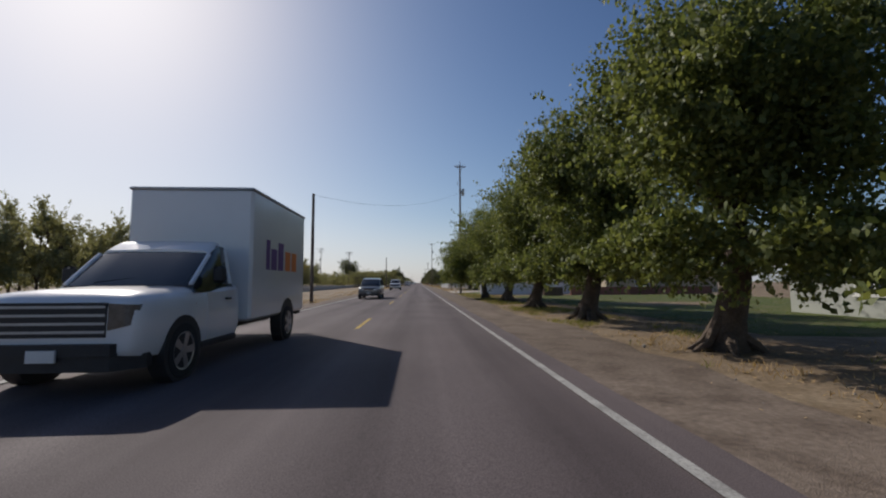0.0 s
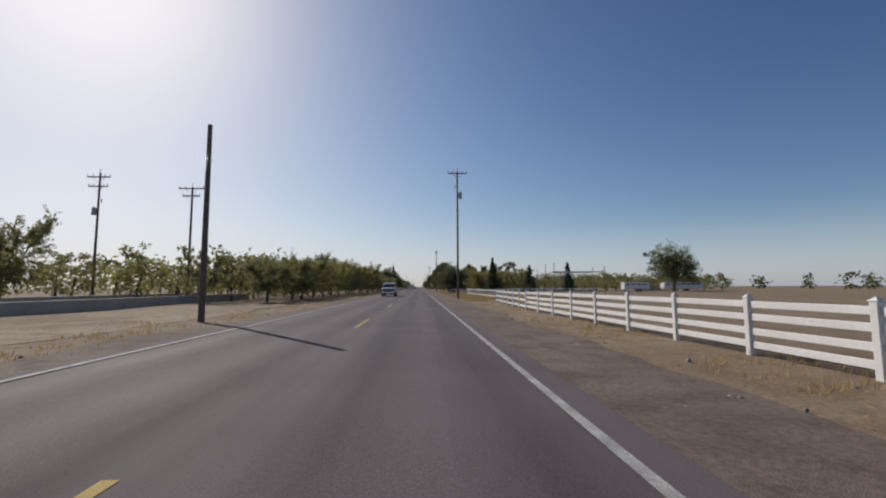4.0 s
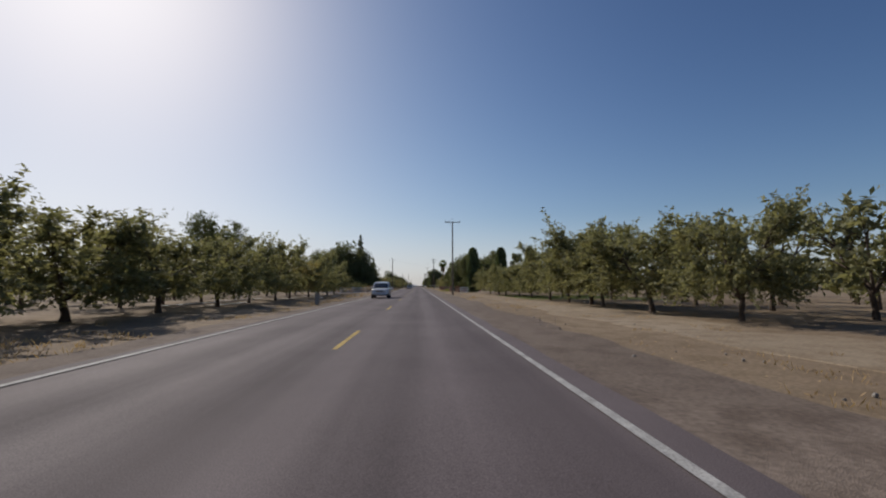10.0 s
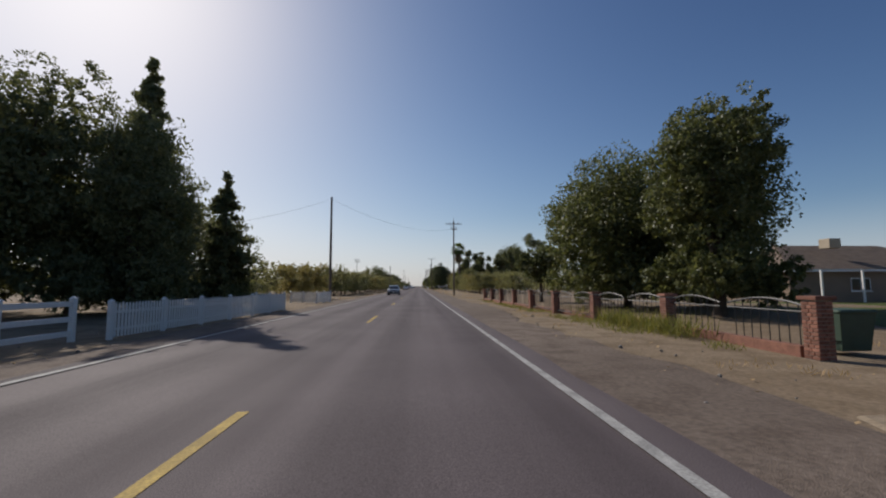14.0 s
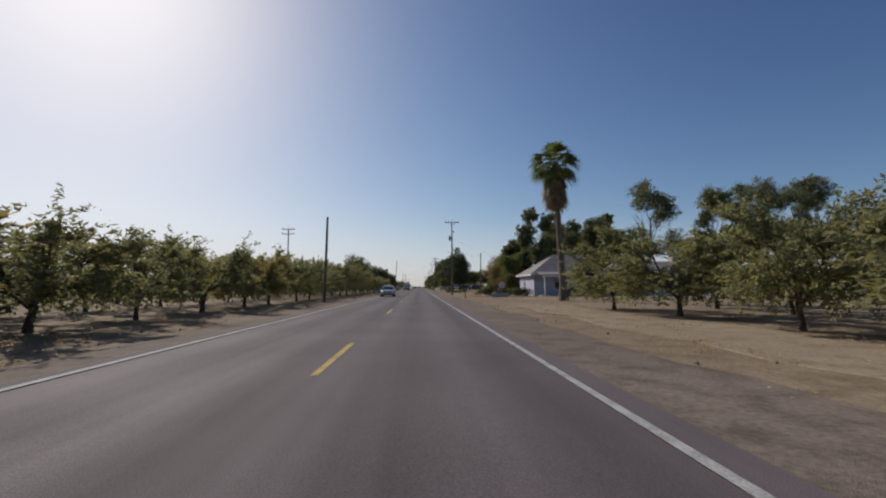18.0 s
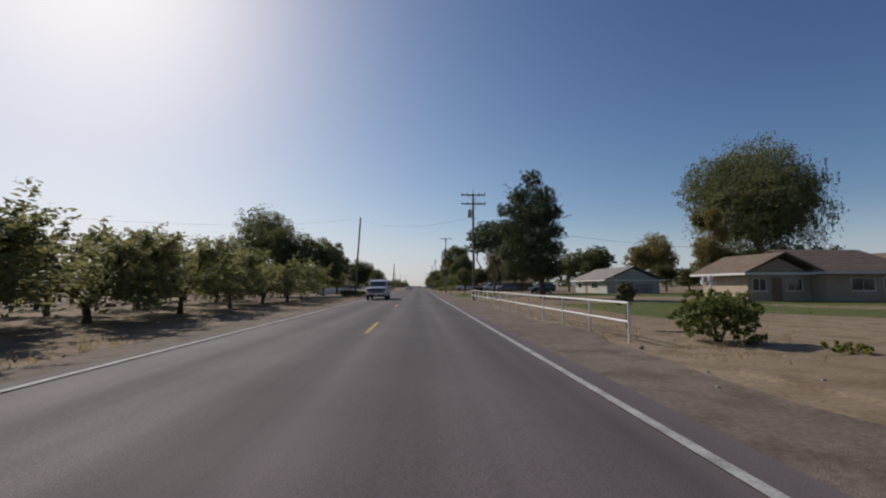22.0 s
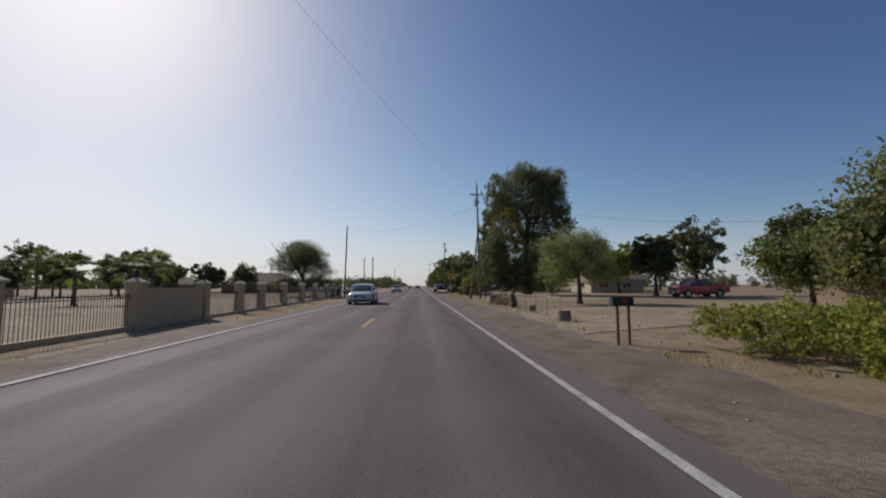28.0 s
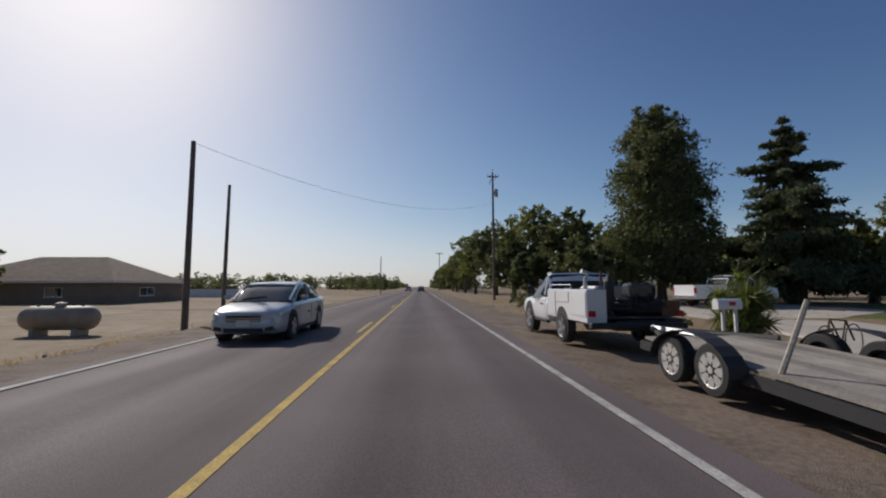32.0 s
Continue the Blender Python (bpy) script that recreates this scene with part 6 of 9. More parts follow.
# ---- palms ----
def fan_palm(x, y, trunk_h, r, frond, n, seed, skirt=True, label="tall fan palm with a skirt of dry fronds", lean=(0, 0), flare=1.5, boots=False):
    rng = np.random.default_rng(seed)
    t = thing("fan_palm", label, "palm tree", (x, y, GZ))
    top = Vector((lean[0], lean[1], trunk_h))
    pts = [top * f + Vector((0, 0, -0.2 if f == 0 else 0)) for f in (0, 0.03, 0.12, 0.4, 0.7, 1)]
    part("trunk", Shape().tube(pts, [r * flare, r * (flare - 0.1), r * 1.15, r, r * 0.92, r * 0.9], 12), M_PALM_BARK, t, smooth=True)
    for k in range(70 if boots else 0):           # stubs of cut leaf stalks up the trunk
        f, a = 0.08 + 0.9 * k / 70, k * 2.4
        o = Vector((math.cos(a), math.sin(a), 0)) * r * 0.8
        b = top * f + o
        part("leaf_stub", Shape().tube([b, b + o * 0.75 + Vector((0, 0, 0.09))], [0.045, 0.02], 4), M_BARK_PALE, t)

    crest = top.copy()

    def fronds(count, lo, hi, mat, name, size, drop=0.0):
        q = []
        for k in range(count):
            top = crest - Vector((0, 0, drop * k / count))
            a = k * 2.39996 + rng.uniform(-0.2, 0.2)
            e = math.radians(rng.uniform(lo, hi))
            d = np.array((math.cos(a) * math.cos(e), math.sin(a) * math.cos(e), math.sin(e)))
            stem = np.array(top) + d * size * 0.5
            side = np.cross(d, (0, 0, 1.0))
            side /= np.linalg.norm(side) + 1e-6
            q.append([np.array(top), stem + side * 0.02, stem, stem - side * 0.02])
            for j in range(15):
                b = math.radians(-58 + 116 * j / 14)
                v = d * math.cos(b) + side * math.sin(b)
                L = size * (0.62 if abs(b) < 0.9 else 0.5) * rng.uniform(0.85, 1.1)
                tip = stem + v * L - np.array((0, 0, L * 0.4 * rng.uniform(0.5, 1.5)))
                w = np.cross(v, np.cross(d, side)) * 0.045 * size * 0.7
                q.append([stem, stem + v * L * 0.5 + w, tip, stem + v * L * 0.5 - w])
        ob = new(name, quads(name, np.array(q), mat))
        ob.parent = t
        tagged(ob, "green fan fronds" if mat is L_PALM else "hanging straw-coloured dead fronds")
    fronds(n, -42, 82, L_PALM, "frond_crown", frond)
    if skirt:
        fronds(int(n * 1.2), -88, -58, L_PALM_DRY, "dry_skirt", frond * 0.9, 2.3)
    return t


fan_palm(11.8, 478.2, 13.6, 0.29, 2.5, 56, 300, lean=(-0.55, 0.1), flare=1.8)
broad_tree("young_tree", "spindly sapling beside a pipe rail", (4.7, 548.6, GZ), 1.75, 0.4, 0.7, 0.02, L_GUM, 350, 301, size=(0.12, 0.05))
for k, (x, y, h, ln, fr) in enumerate(((5.35, 733.3, 3.0, (-0.75, 0.9), 0.95), (6.7, 734.0, 3.35, (-0.35, 0.2), 1.15), (6.5, 733.6, 2.9, (-0.5, 0.5), 0.9), (7.9, 734.6, 3.1, (0.45, 0), 1.0), (8.3, 735.0, 2.7, (-0.4, 0.2), 0.9))):
    fan_palm(x, y, h, 0.115, fr, 46, 310 + k, False, "short fan palm with a rough booted trunk in a driveway bed", ln, boots=True)
for k, (x, y, h) in enumerate(((-62, 735, 6.0), (-53.9, 712, 5.5), (-47, 742, 5.5), (-72, 722, 6.5), (-38.5, 712, 3.7), (-33.5, 713, 3.7), (-30.5, 712, 4.2))):
    fan_palm(x, y, h, 0.2, 2.2, 22, 320 + k, False, "feathery palm far behind an iron fence")

# ---- shrubs, hedges, weeds ----
for k, (x, y, rx, ry, h, lf, n, lab) in enumerate((
        (12.4, 500.3, 0.9, 0.9, 1.35, L_DARK, 1500, "dark rounded shrub beside a lilac wall"), (13.5, 498.7, 0.9, 0.9, 1.4, L_DARK, 1200, "low clipped shrub beside a house wall"),
        (13.4, 515.5, 2.0, 1.9, 4.0, L_RED, 3500, "tall shrub with reddish-brown leaves in a front yard"), (14.8, 519.5, 2.1, 1.9, 4.8, L_RED, 4000, "tall shrub with reddish-brown leaves beside a house"), (12.0, 519, 1.5, 1.5, 2.6, L_DARK, 2500, "dark shrub in a front yard"), (22.4, 495.6, 0.9, 0.8, 2.1, L_MULBERRY, 1500, "green shrub in front of a porch"), (19.4, 496.0, 1.5, 0.8, 1.4, L_DARK, 1800, "dark straggling shrub in front of a porch"), (20.9, 495.4, 0.8, 0.8, 1.0, L_DARK, 900, "dark low shrub in front of a porch"),
        (11.0, 505, 0.9, 0.9, 1.0, L_DARK, 1300, "dark round shrub in a dirt bed"), (12.4, 506.4, 0.9, 0.8, 1.7, L_MULBERRY, 1500, "leafy shrub in a dirt bed"),
        (8.4, 502.0, 0.85, 0.85, 1.4, L_DARK, 2600, "dark rounded shrub at the edge of a dirt bed"), (10.3, 503.2, 0.95, 0.8, 1.8, L_RED, 2400, "brownish dry shrub in a front yard"), (10.5, 501.6, 0.6, 0.6, 1.3, L_OLIVE, 1800, "pale grey-green shrub in a front yard"), (13.6, 504.0, 0.8, 1.6, 1.3, L_DARK, 2600, "dark clipped hedge along a lilac wall"), (13.4, 500.6, 0.9, 0.8, 1.1, L_DARK, 1800, "dark low shrub beside a house wall"), (18.5, 513.5, 3.0, 1.8, 4.2, L_DARK, 6000, "tall dark hedge between two houses"), (9.3, 510.6, 1.5, 1.2, 1.35, L_DARK, 2800, "wide dark shrub near a white post"), (7.9, 511.4, 0.5, 0.5, 0.6, L_WILLOW, 800, "small dusty shrub near a white post"),
        (6.6, 531.6, 1.3, 1.0, 0.75, L_MULBERRY, 1500, "low spreading green shrub on a dirt bank"), (4.9, 534.5, 0.8, 0.8, 0.7, L_DARK, 900, "low dusty green shrub"),
        (5.4, 545.2, 1.15, 1.0, 1.35, L_MULBERRY, 3600, "low bright green creeper mound beside a driveway"), (6.6, 543.0, 0.45, 0.4, 0.3, L_VINE, 400, "small green weed clump"),
        (-10.9, 596.8, 1.2, 1.2, 0.95, L_MULBERRY, 2200, "clipped round shrub on a short stem"), (-11.9, 593.8, 1.3, 1.3, 1.05, L_DARK, 2200, "clipped round shrub on a short stem"),
        (-13.5, 600, 1.2, 1.2, 1.0, L_DARK, 1500, "clipped round shrub in a yard"),
        (7.2, 665, 1.9, 2.6, 1.5, L_VINE, 4500, "tangled yellow-green vine hedge"), (5.6, 669.5, 1.6, 2.4, 1.25, L_VINE, 4500, "tangled yellow-green vine hedge"),
        (5.9, 673.2, 1.9, 2.2, 1.15, L_VINE, 4500, "tangled yellow-green vine hedge"), (7.8, 672.0, 2.2, 2.2, 1.3, L_VINE, 4500, "tangled yellow-green vine hedge"), (8.6, 668.5, 2.0, 2.2, 1.45, L_RED, 3000, "reddish dry shrub behind a vine hedge"), (9.4, 664.2, 1.7, 1.4, 1.35, L_VINE, 4000, "tangled yellow-green vine hedge"), (17.5, 671.5, 1.8, 1.2, 1.9, L_DARK, 2200, "dark shrub in front of a house wall"), (21.5, 673.2, 1.6, 1.2, 1.6, L_MULBERRY, 1800, "green shrub in front of a house wall"),
        (10.5, 724.5, 2.2, 1.8, 4.4, L_DARK, 3600, "dark leafy shrub beneath a weeping tree"), (14.0, 723.8, 2.2, 1.6, 3.8, L_GUM, 3600, "tall grey-green shrub beneath a weeping tree"), (17.6, 725.5, 2.3, 1.8, 5.0, L_DARK, 3600, "dark leafy shrub beneath a weeping tree"), (4.7, 720.8, 0.9, 1.0, 1.9, L_DARK, 2200, "dark leafy shrub beneath a weeping tree"), (6.8, 724, 1.6, 1.6, 2.6, L_DARK, 3200, "dark leafy shrub beneath a weeping tree"), (6.9, 727.6, 1.6, 1.6, 3.8, L_WILLOW, 5500, "tall tangled shrub with yellowing leaves"),
        (4.7, 731.8, 0.8, 0.8, 1.1, L_DARK, 1800, "low dark shrub beside leaning palms"), (6.1, 729.9, 1.5, 1.4, 3.4, L_WILLOW, 6500, "tall tangled shrub with yellowing leaves"),
        (4.2, 741.2, 0.7, 0.7, 0.9, L_DARK, 1200, "dark shrub beside a driveway"), (5.7, 727.6, 1.1, 1.7, 3.1, L_VINE, 6000, "tall vine-covered hedge with pale yellow-green leaves"), (7.2, 730.3, 1.5, 1.3, 3.3, L_VINE, 5500, "tall vine-covered hedge with pale yellow-green leaves"), (8.9, 731.5, 1.6, 1.4, 3.9, L_GUM, 5000, "tall grey-green shrub behind leaning palms"),
        (4.4, 750.5, 0.8, 0.9, 0.8, L_DARK, 1200, "dark low shrub beside parked trucks"), (5.0, 766, 1.5, 2.0, 1.4, L_DARK, 1800, "dark low shrub along the verge"),
        (9.0, 343.0, 1.6, 1.2, 1.0, L_WILLOW, 1600, "round shrub behind a gate"), (8.6, 334.5, 1.6, 1.2, 1.5, L_RED, 1800, "brownish shrub between gate pillars"),
        (-13.5, 342, 1.6, 2.6, 1.5, L_DRYGRASS, 1800, "tall golden dry weeds behind a white fence"), (-17.5, 334, 2.4, 2.0, 1.3, L_DRYGRASS, 1800, "tall golden dry weeds behind a white fence"),
        (-16, 347, 2.4, 3, 2.6, L_GUM, 3500, "dusty grey-green shrubs beside a white fence"), (14.0, 96.0, 1.6, 1.2, 1.0, L_DARK, 1300, "dark rounded shrub along a white fence"),
        (27.2, 80.2, 1.0, 1.0, 1.7, L_DARK, 1300, "dark clipped shrub beside a house wall"), (30.4, 79.3, 1.1, 1.0, 1.4, L_DARK, 1300, "dark clipped shrub beside a house wall"), (24.6, 81.8, 1.4, 1.2, 1.9, L_DARK, 1500, "dark rounded shrub beside a house wall"),
        (33.6, 76.2, 0.9, 0.8, 1.0, L_MULBERRY, 900, "small green shrub beside a driveway"))):
    bush("shrub", lab, (x, y, GZ), rx, ry, h, lf, n, 400 + k)
bush("ornamental_grass", "bushy tuft of brownish grass under leaning palms", (5.55, 732.0, GZ), 0.95, 0.8, 1.15, L_WEED, 2600, 471, size=(0.55, 0.02), category="grass")
bush("ornamental_grass", "tall tuft of green ornamental grass beside a mailbox", (5.2, 748.4, GZ), 0.55, 0.5, 1.9, L_MULBERRY, 1500, 470, size=(0.8, 0.035), category="grass")

blades("dry_grass", "golden dead grass in drifts along the verge", scatter(3.0, 12, 134, 206, 10500, 11, 0.36), 0.17, 0.010, L_DRYGRASS, 1)
blades("dry_grass", "sparse dead grass along the verge", np.concatenate([scatter(2.9, 8.5, -10, 136, 5500, 12, 0.6), scatter(2.9, 9, 206, 470, 5000, 13, 0.66), scatter(2.9, 12, 470, 780, 6500, 14, 0.64)]), 0.13, 0.014, L_DRYGRASS, 2)
blades("dry_grass", "sparse dead grass on the far verge", np.concatenate([scatter(-14, -9.4, -10, 330, 5500, 15, 0.6), scatter(-14, -9.4, 385, 770, 5500, 16, 0.62)]), 0.16, 0.016, L_DRYGRASS, 3)
blades("green_weeds", "patches of green weeds on the verge", np.concatenate([scatter(2.9, 6.0, 0, 46, 2600, 17, 0.45), scatter(4.2, 5.4, 350, 384, 900, 18, 0.4), scatter(2.8, 4.6, 655, 735, 500, 19, 0.6)]), 0.16, 0.014, L_WEED, 4)
blades("green_weeds", "tall green weeds along an iron fence", scatter(5.2, 5.8, 352, 360, 160, 20, 0.3), 0.6, 0.02, L_WEED, 5, per=10, spread=0.2)

# ---- lawns, drives, bare patches ----
LAWNS = [("lawn", [(3.5, 51.2), (5.2, 53.2), (14.8, 57.0), (28, 60), (30, 47), (18, 46.8), (9, 45.8), (4.4, 46.6)]), ("lawn", [(5.2, 76.2), (7.6, 86), (11, 89.5), (28, 86), (24, 68), (10, 68.6)]),
         ("lawn", [(7.5, 4), (7.5, 38), (30, 40), (30, 4)]), ("lawn", [(8.5, 551.5), (8, 566), (20, 570), (34, 568), (33, 557), (20, 551)]), ("lawn", [(3.0, 589.6), (2.8, 596), (4.9, 607), (10.6, 611), (11.8, 602), (7.9, 593), (5.4, 590)]), ("lawn", [(17.5, 589), (19, 604), (26, 611), (44, 606), (44, 588)]),
         ("lawn", [(24, 376), (13, 352), (30, 350), (36, 372)]), ("lawn", [(13, 742), (14, 760), (45, 775), (45, 745)]), ("lawn", [(9, 284), (9, 304), (22, 308), (22, 284)])]
spots = []
for k, (nm, o) in enumerate(LAWNS):
    patch(nm, o, M_LAWN, "mown lawn with thin yellowing patches", 0.03, "lawn")
    ox, oy = [p[0] for p in o], [p[1] for p in o]
    c = np.random.default_rng(500 + k).uniform((min(ox), min(oy)), (max(ox), max(oy)), size=(1500, 2))
    inside = np.zeros(len(c), bool)
    for (ax, ay), (bx, by) in zip(o, o[1:] + o[:1]):
        cross = ((ay > c[:, 1]) != (by > c[:, 1])) & (c[:, 0] < (bx - ax) * (c[:, 1] - ay) / (by - ay + 1e-9) + ax)
        inside ^= cross
    spots.append(c[inside])
blades("lawn_grass", "short green lawn grass", np.concatenate(spots), 0.09, 0.014, L_GRASS, 6, per=6, spread=0.16, z=GZ + 0.03)
patch("driveway", [(2.9, 51.8), (3.4, 67.5), (5.5, 67.0), (16, 66.2), (34, 74.5), (36, 64), (15.5, 57.4), (5.2, 53.4)], M_CONCRETE, "pale concrete driveway apron")
patch("driveway", [(3.0, 334.9), (3.0, 345.5), (12, 347), (24, 352), (26, 344), (12, 336)], M_SAND, "pale dirt driveway", 0.02)
patch("driveway", [(23, 494.6), (44, 497.4), (44, 488), (26, 489)], M_CONCRETE, "pale concrete driveway before a garage")
patch("driveway", [(3.0, 536.5), (3.0, 541.5), (30, 555), (40, 556.6), (40, 550), (14, 541.5)], M_GROUND, "brown dirt driveway")
patch("driveway", [(3.2, 587.2), (5.6, 588.8), (8.7, 593.6), (13.2, 603), (12.6, 612), (3.2, 609.5), (3.2, 614.5), (18, 617), (24, 614), (18, 606), (16, 596), (10, 588), (6, 584)], M_GRAVEL, "worn grey asphalt driveway curving round a lawn")
patch("driveway", [(2.9, 654.5), (2.9, 659.0), (8, 658), (18, 657), (18, 653), (8, 655)], M_SAND, "pale dirt driveway", 0.02)
patch("driveway", [(2.9, 677), (2.9, 688), (6, 690), (30, 700), (34, 690), (12, 682)], M_SAND, "pale dirt driveway", 0.02)
patch("driveway", [(2.8, 738.5), (2.8, 743.5), (8.5, 750), (13, 768), (24, 769.5), (24, 761), (15, 756), (12, 747), (8.5, 741.5)], M_CONCRETE, "pale concrete driveway")
patch("dry_field", [(3.3, 136), (3.4, 184), (3.6, 206), (14, 207), (26, 200), (26, 140)], M_DRYFIELD, "rough field of dry reddish-brown weeds", 0.045, "field")
patch("dirt_verge", [(5.0, 238), (5.5, 322), (9.0, 322), (9.5, 238)], M_SAND, "pale sandy headland beside an orchard", 0.02)
patch("dirt_verge", [(4.5, 412), (4.8, 470), (9.0, 470), (9.0, 412)], M_SAND, "pale sandy headland beside an orchard", 0.02)
patch("dirt_verge", [(4.4, 707), (4.4, 719), (16, 719), (26, 712), (16, 700)], M_SAND, "trampled sandy dirt", 0.02)
patch("dirt_lot", [(-12.9, 733), (-12.9, 830), (-60, 835), (-60, 733)], M_SAND, "bare pale dirt lot", 0.02)
patch("dirt_lot", [(-13.0, 663), (-13.0, 731), (-60, 731), (-60, 663)], M_SAND, "bare pale dirt lot behind a fence", 0.02)
patch("dirt_bank", [(-11, 4), (-12, 128), (-21, 130), (-20.5, 4)], M_SAND, "pale dry dirt bank", 0.02)
bush("flower_bed", "low bed of purple flowers beside a driveway", (10.4, 344.6, GZ), 2.4, 0.9, 0.45, L_BLOOM, 1800, 600, category="flowers")
patch("dirt_bed", [(5.7, 505.4), (5.5, 499.6), (6.4, 495.4), (12.6, 495.4), (13.2, 498.6), (9.8, 499.6), (8.0, 501.4), (7.6, 505.0)], M_RED_SOIL, "bare reddish-brown dirt bed", 0.03, "soil")


def kerb_line(kerb, label, h=0.15):
    t = thing("kerb", label, "kerb", (0, 0, GZ))
    for a, b in zip(kerb, kerb[1:]):
        n = max(1, int((Vector(b) - Vector(a)).length / 0.9))
        for k in range(n):
            p, q = Vector(a).lerp(Vector(b), k / n), Vector(a).lerp(Vector(b), (k + 1) / n)
            d = (q - p).normalized()
            ob = part("kerbstone", Shape().box(0.008, (q - p).length - 0.008, -0.09, 0.09, -0.15, h, 0.02), M_CONCRETE, t, at=(p.x, p.y, 0))
            ob.rotation_euler = (0, 0, math.atan2(d.y, d.x))


kerb_line([(7.7, 505.4), (8.1, 501.2), (9.9, 499.3), (13.0, 498.4)], "pale concrete edging round a front yard bed", 0.1)
# a pale kerb round a lawn
kerb = [(5.2, 74.0), (5.0, 76.8), (5.9, 81.0), (7.2, 85.0), (8.6, 87.4), (11.5, 89.8)]
kerb_line(kerb, "pale concrete kerb curving round a lawn")
# loose stones and clods on the verge
rng = np.random.default_rng(610)
s = Shape()
for k in range(3400):
    x, y, r = rng.choice([rng.uniform(0.9, 6), rng.uniform(0.7, 3.5), rng.uniform(-12, -8.6)]), rng.uniform(-5, 780), rng.uniform(0.012, 0.022) / rng.uniform(0.35, 1.0)
    ring = [[(x + r * f * math.cos(a) * rng.uniform(0.7, 1.2), y + r * f * math.sin(a) * rng.uniform(0.7, 1.2), GZ + 0.03 - sink(x, y) + r * z) for a in (0, 1.26, 2.5, 3.77, 5.0)] for f, z in ((0.8, -0.6), (1, 0.2), (0.5, 0.8))]
    s.loft(ring)
tagged(part("loose_stones", s, M_STONE), "loose stones and clods scattered on the verge", "stones", kind="stuff")

# fallen leaves and straw on the bare verges
rng = np.random.default_rng(611)
c = np.concatenate([scatter(1.2, 9.5, -8, 780, 15000, 31, 0.5), scatter(-14, -8.8, -8, 780, 6000, 32, 0.5), scatter(3.5, 11, 222, 244, 2600, 33, 0.3), scatter(3.0, 8, -8, 44, 3000, 34, 0.3), scatter(2.7, 5.4, 721, 733.5, 3600, 35, 0.2)])
n = len(c)
a = rng.uniform(0, 6.283, n)
u = np.stack([np.cos(a), np.sin(a), rng.normal(size=n) * 0.25], axis=1) * rng.uniform(0.02, 0.055, size=(n, 1))
v = np.stack([-np.sin(a), np.cos(a), rng.normal(size=n) * 0.25], axis=1) * rng.uniform(0.008, 0.03, size=(n, 1))
o = np.concatenate([c, np.array([[GZ + 0.035 - sink(x, y)] for x, y in c])], axis=1) + np.where(c[:, :1] < 2.9, 0.012, 0.0) * np.array((0, 0, 1.0))
tagged(new("leaf_litter", quads("leaf_litter", np.stack([o - u, o + v, o + u, o - v], axis=1), L_DRYGRASS)), "dry fallen leaves and straw strewn over the verge", "litter", kind="stuff")

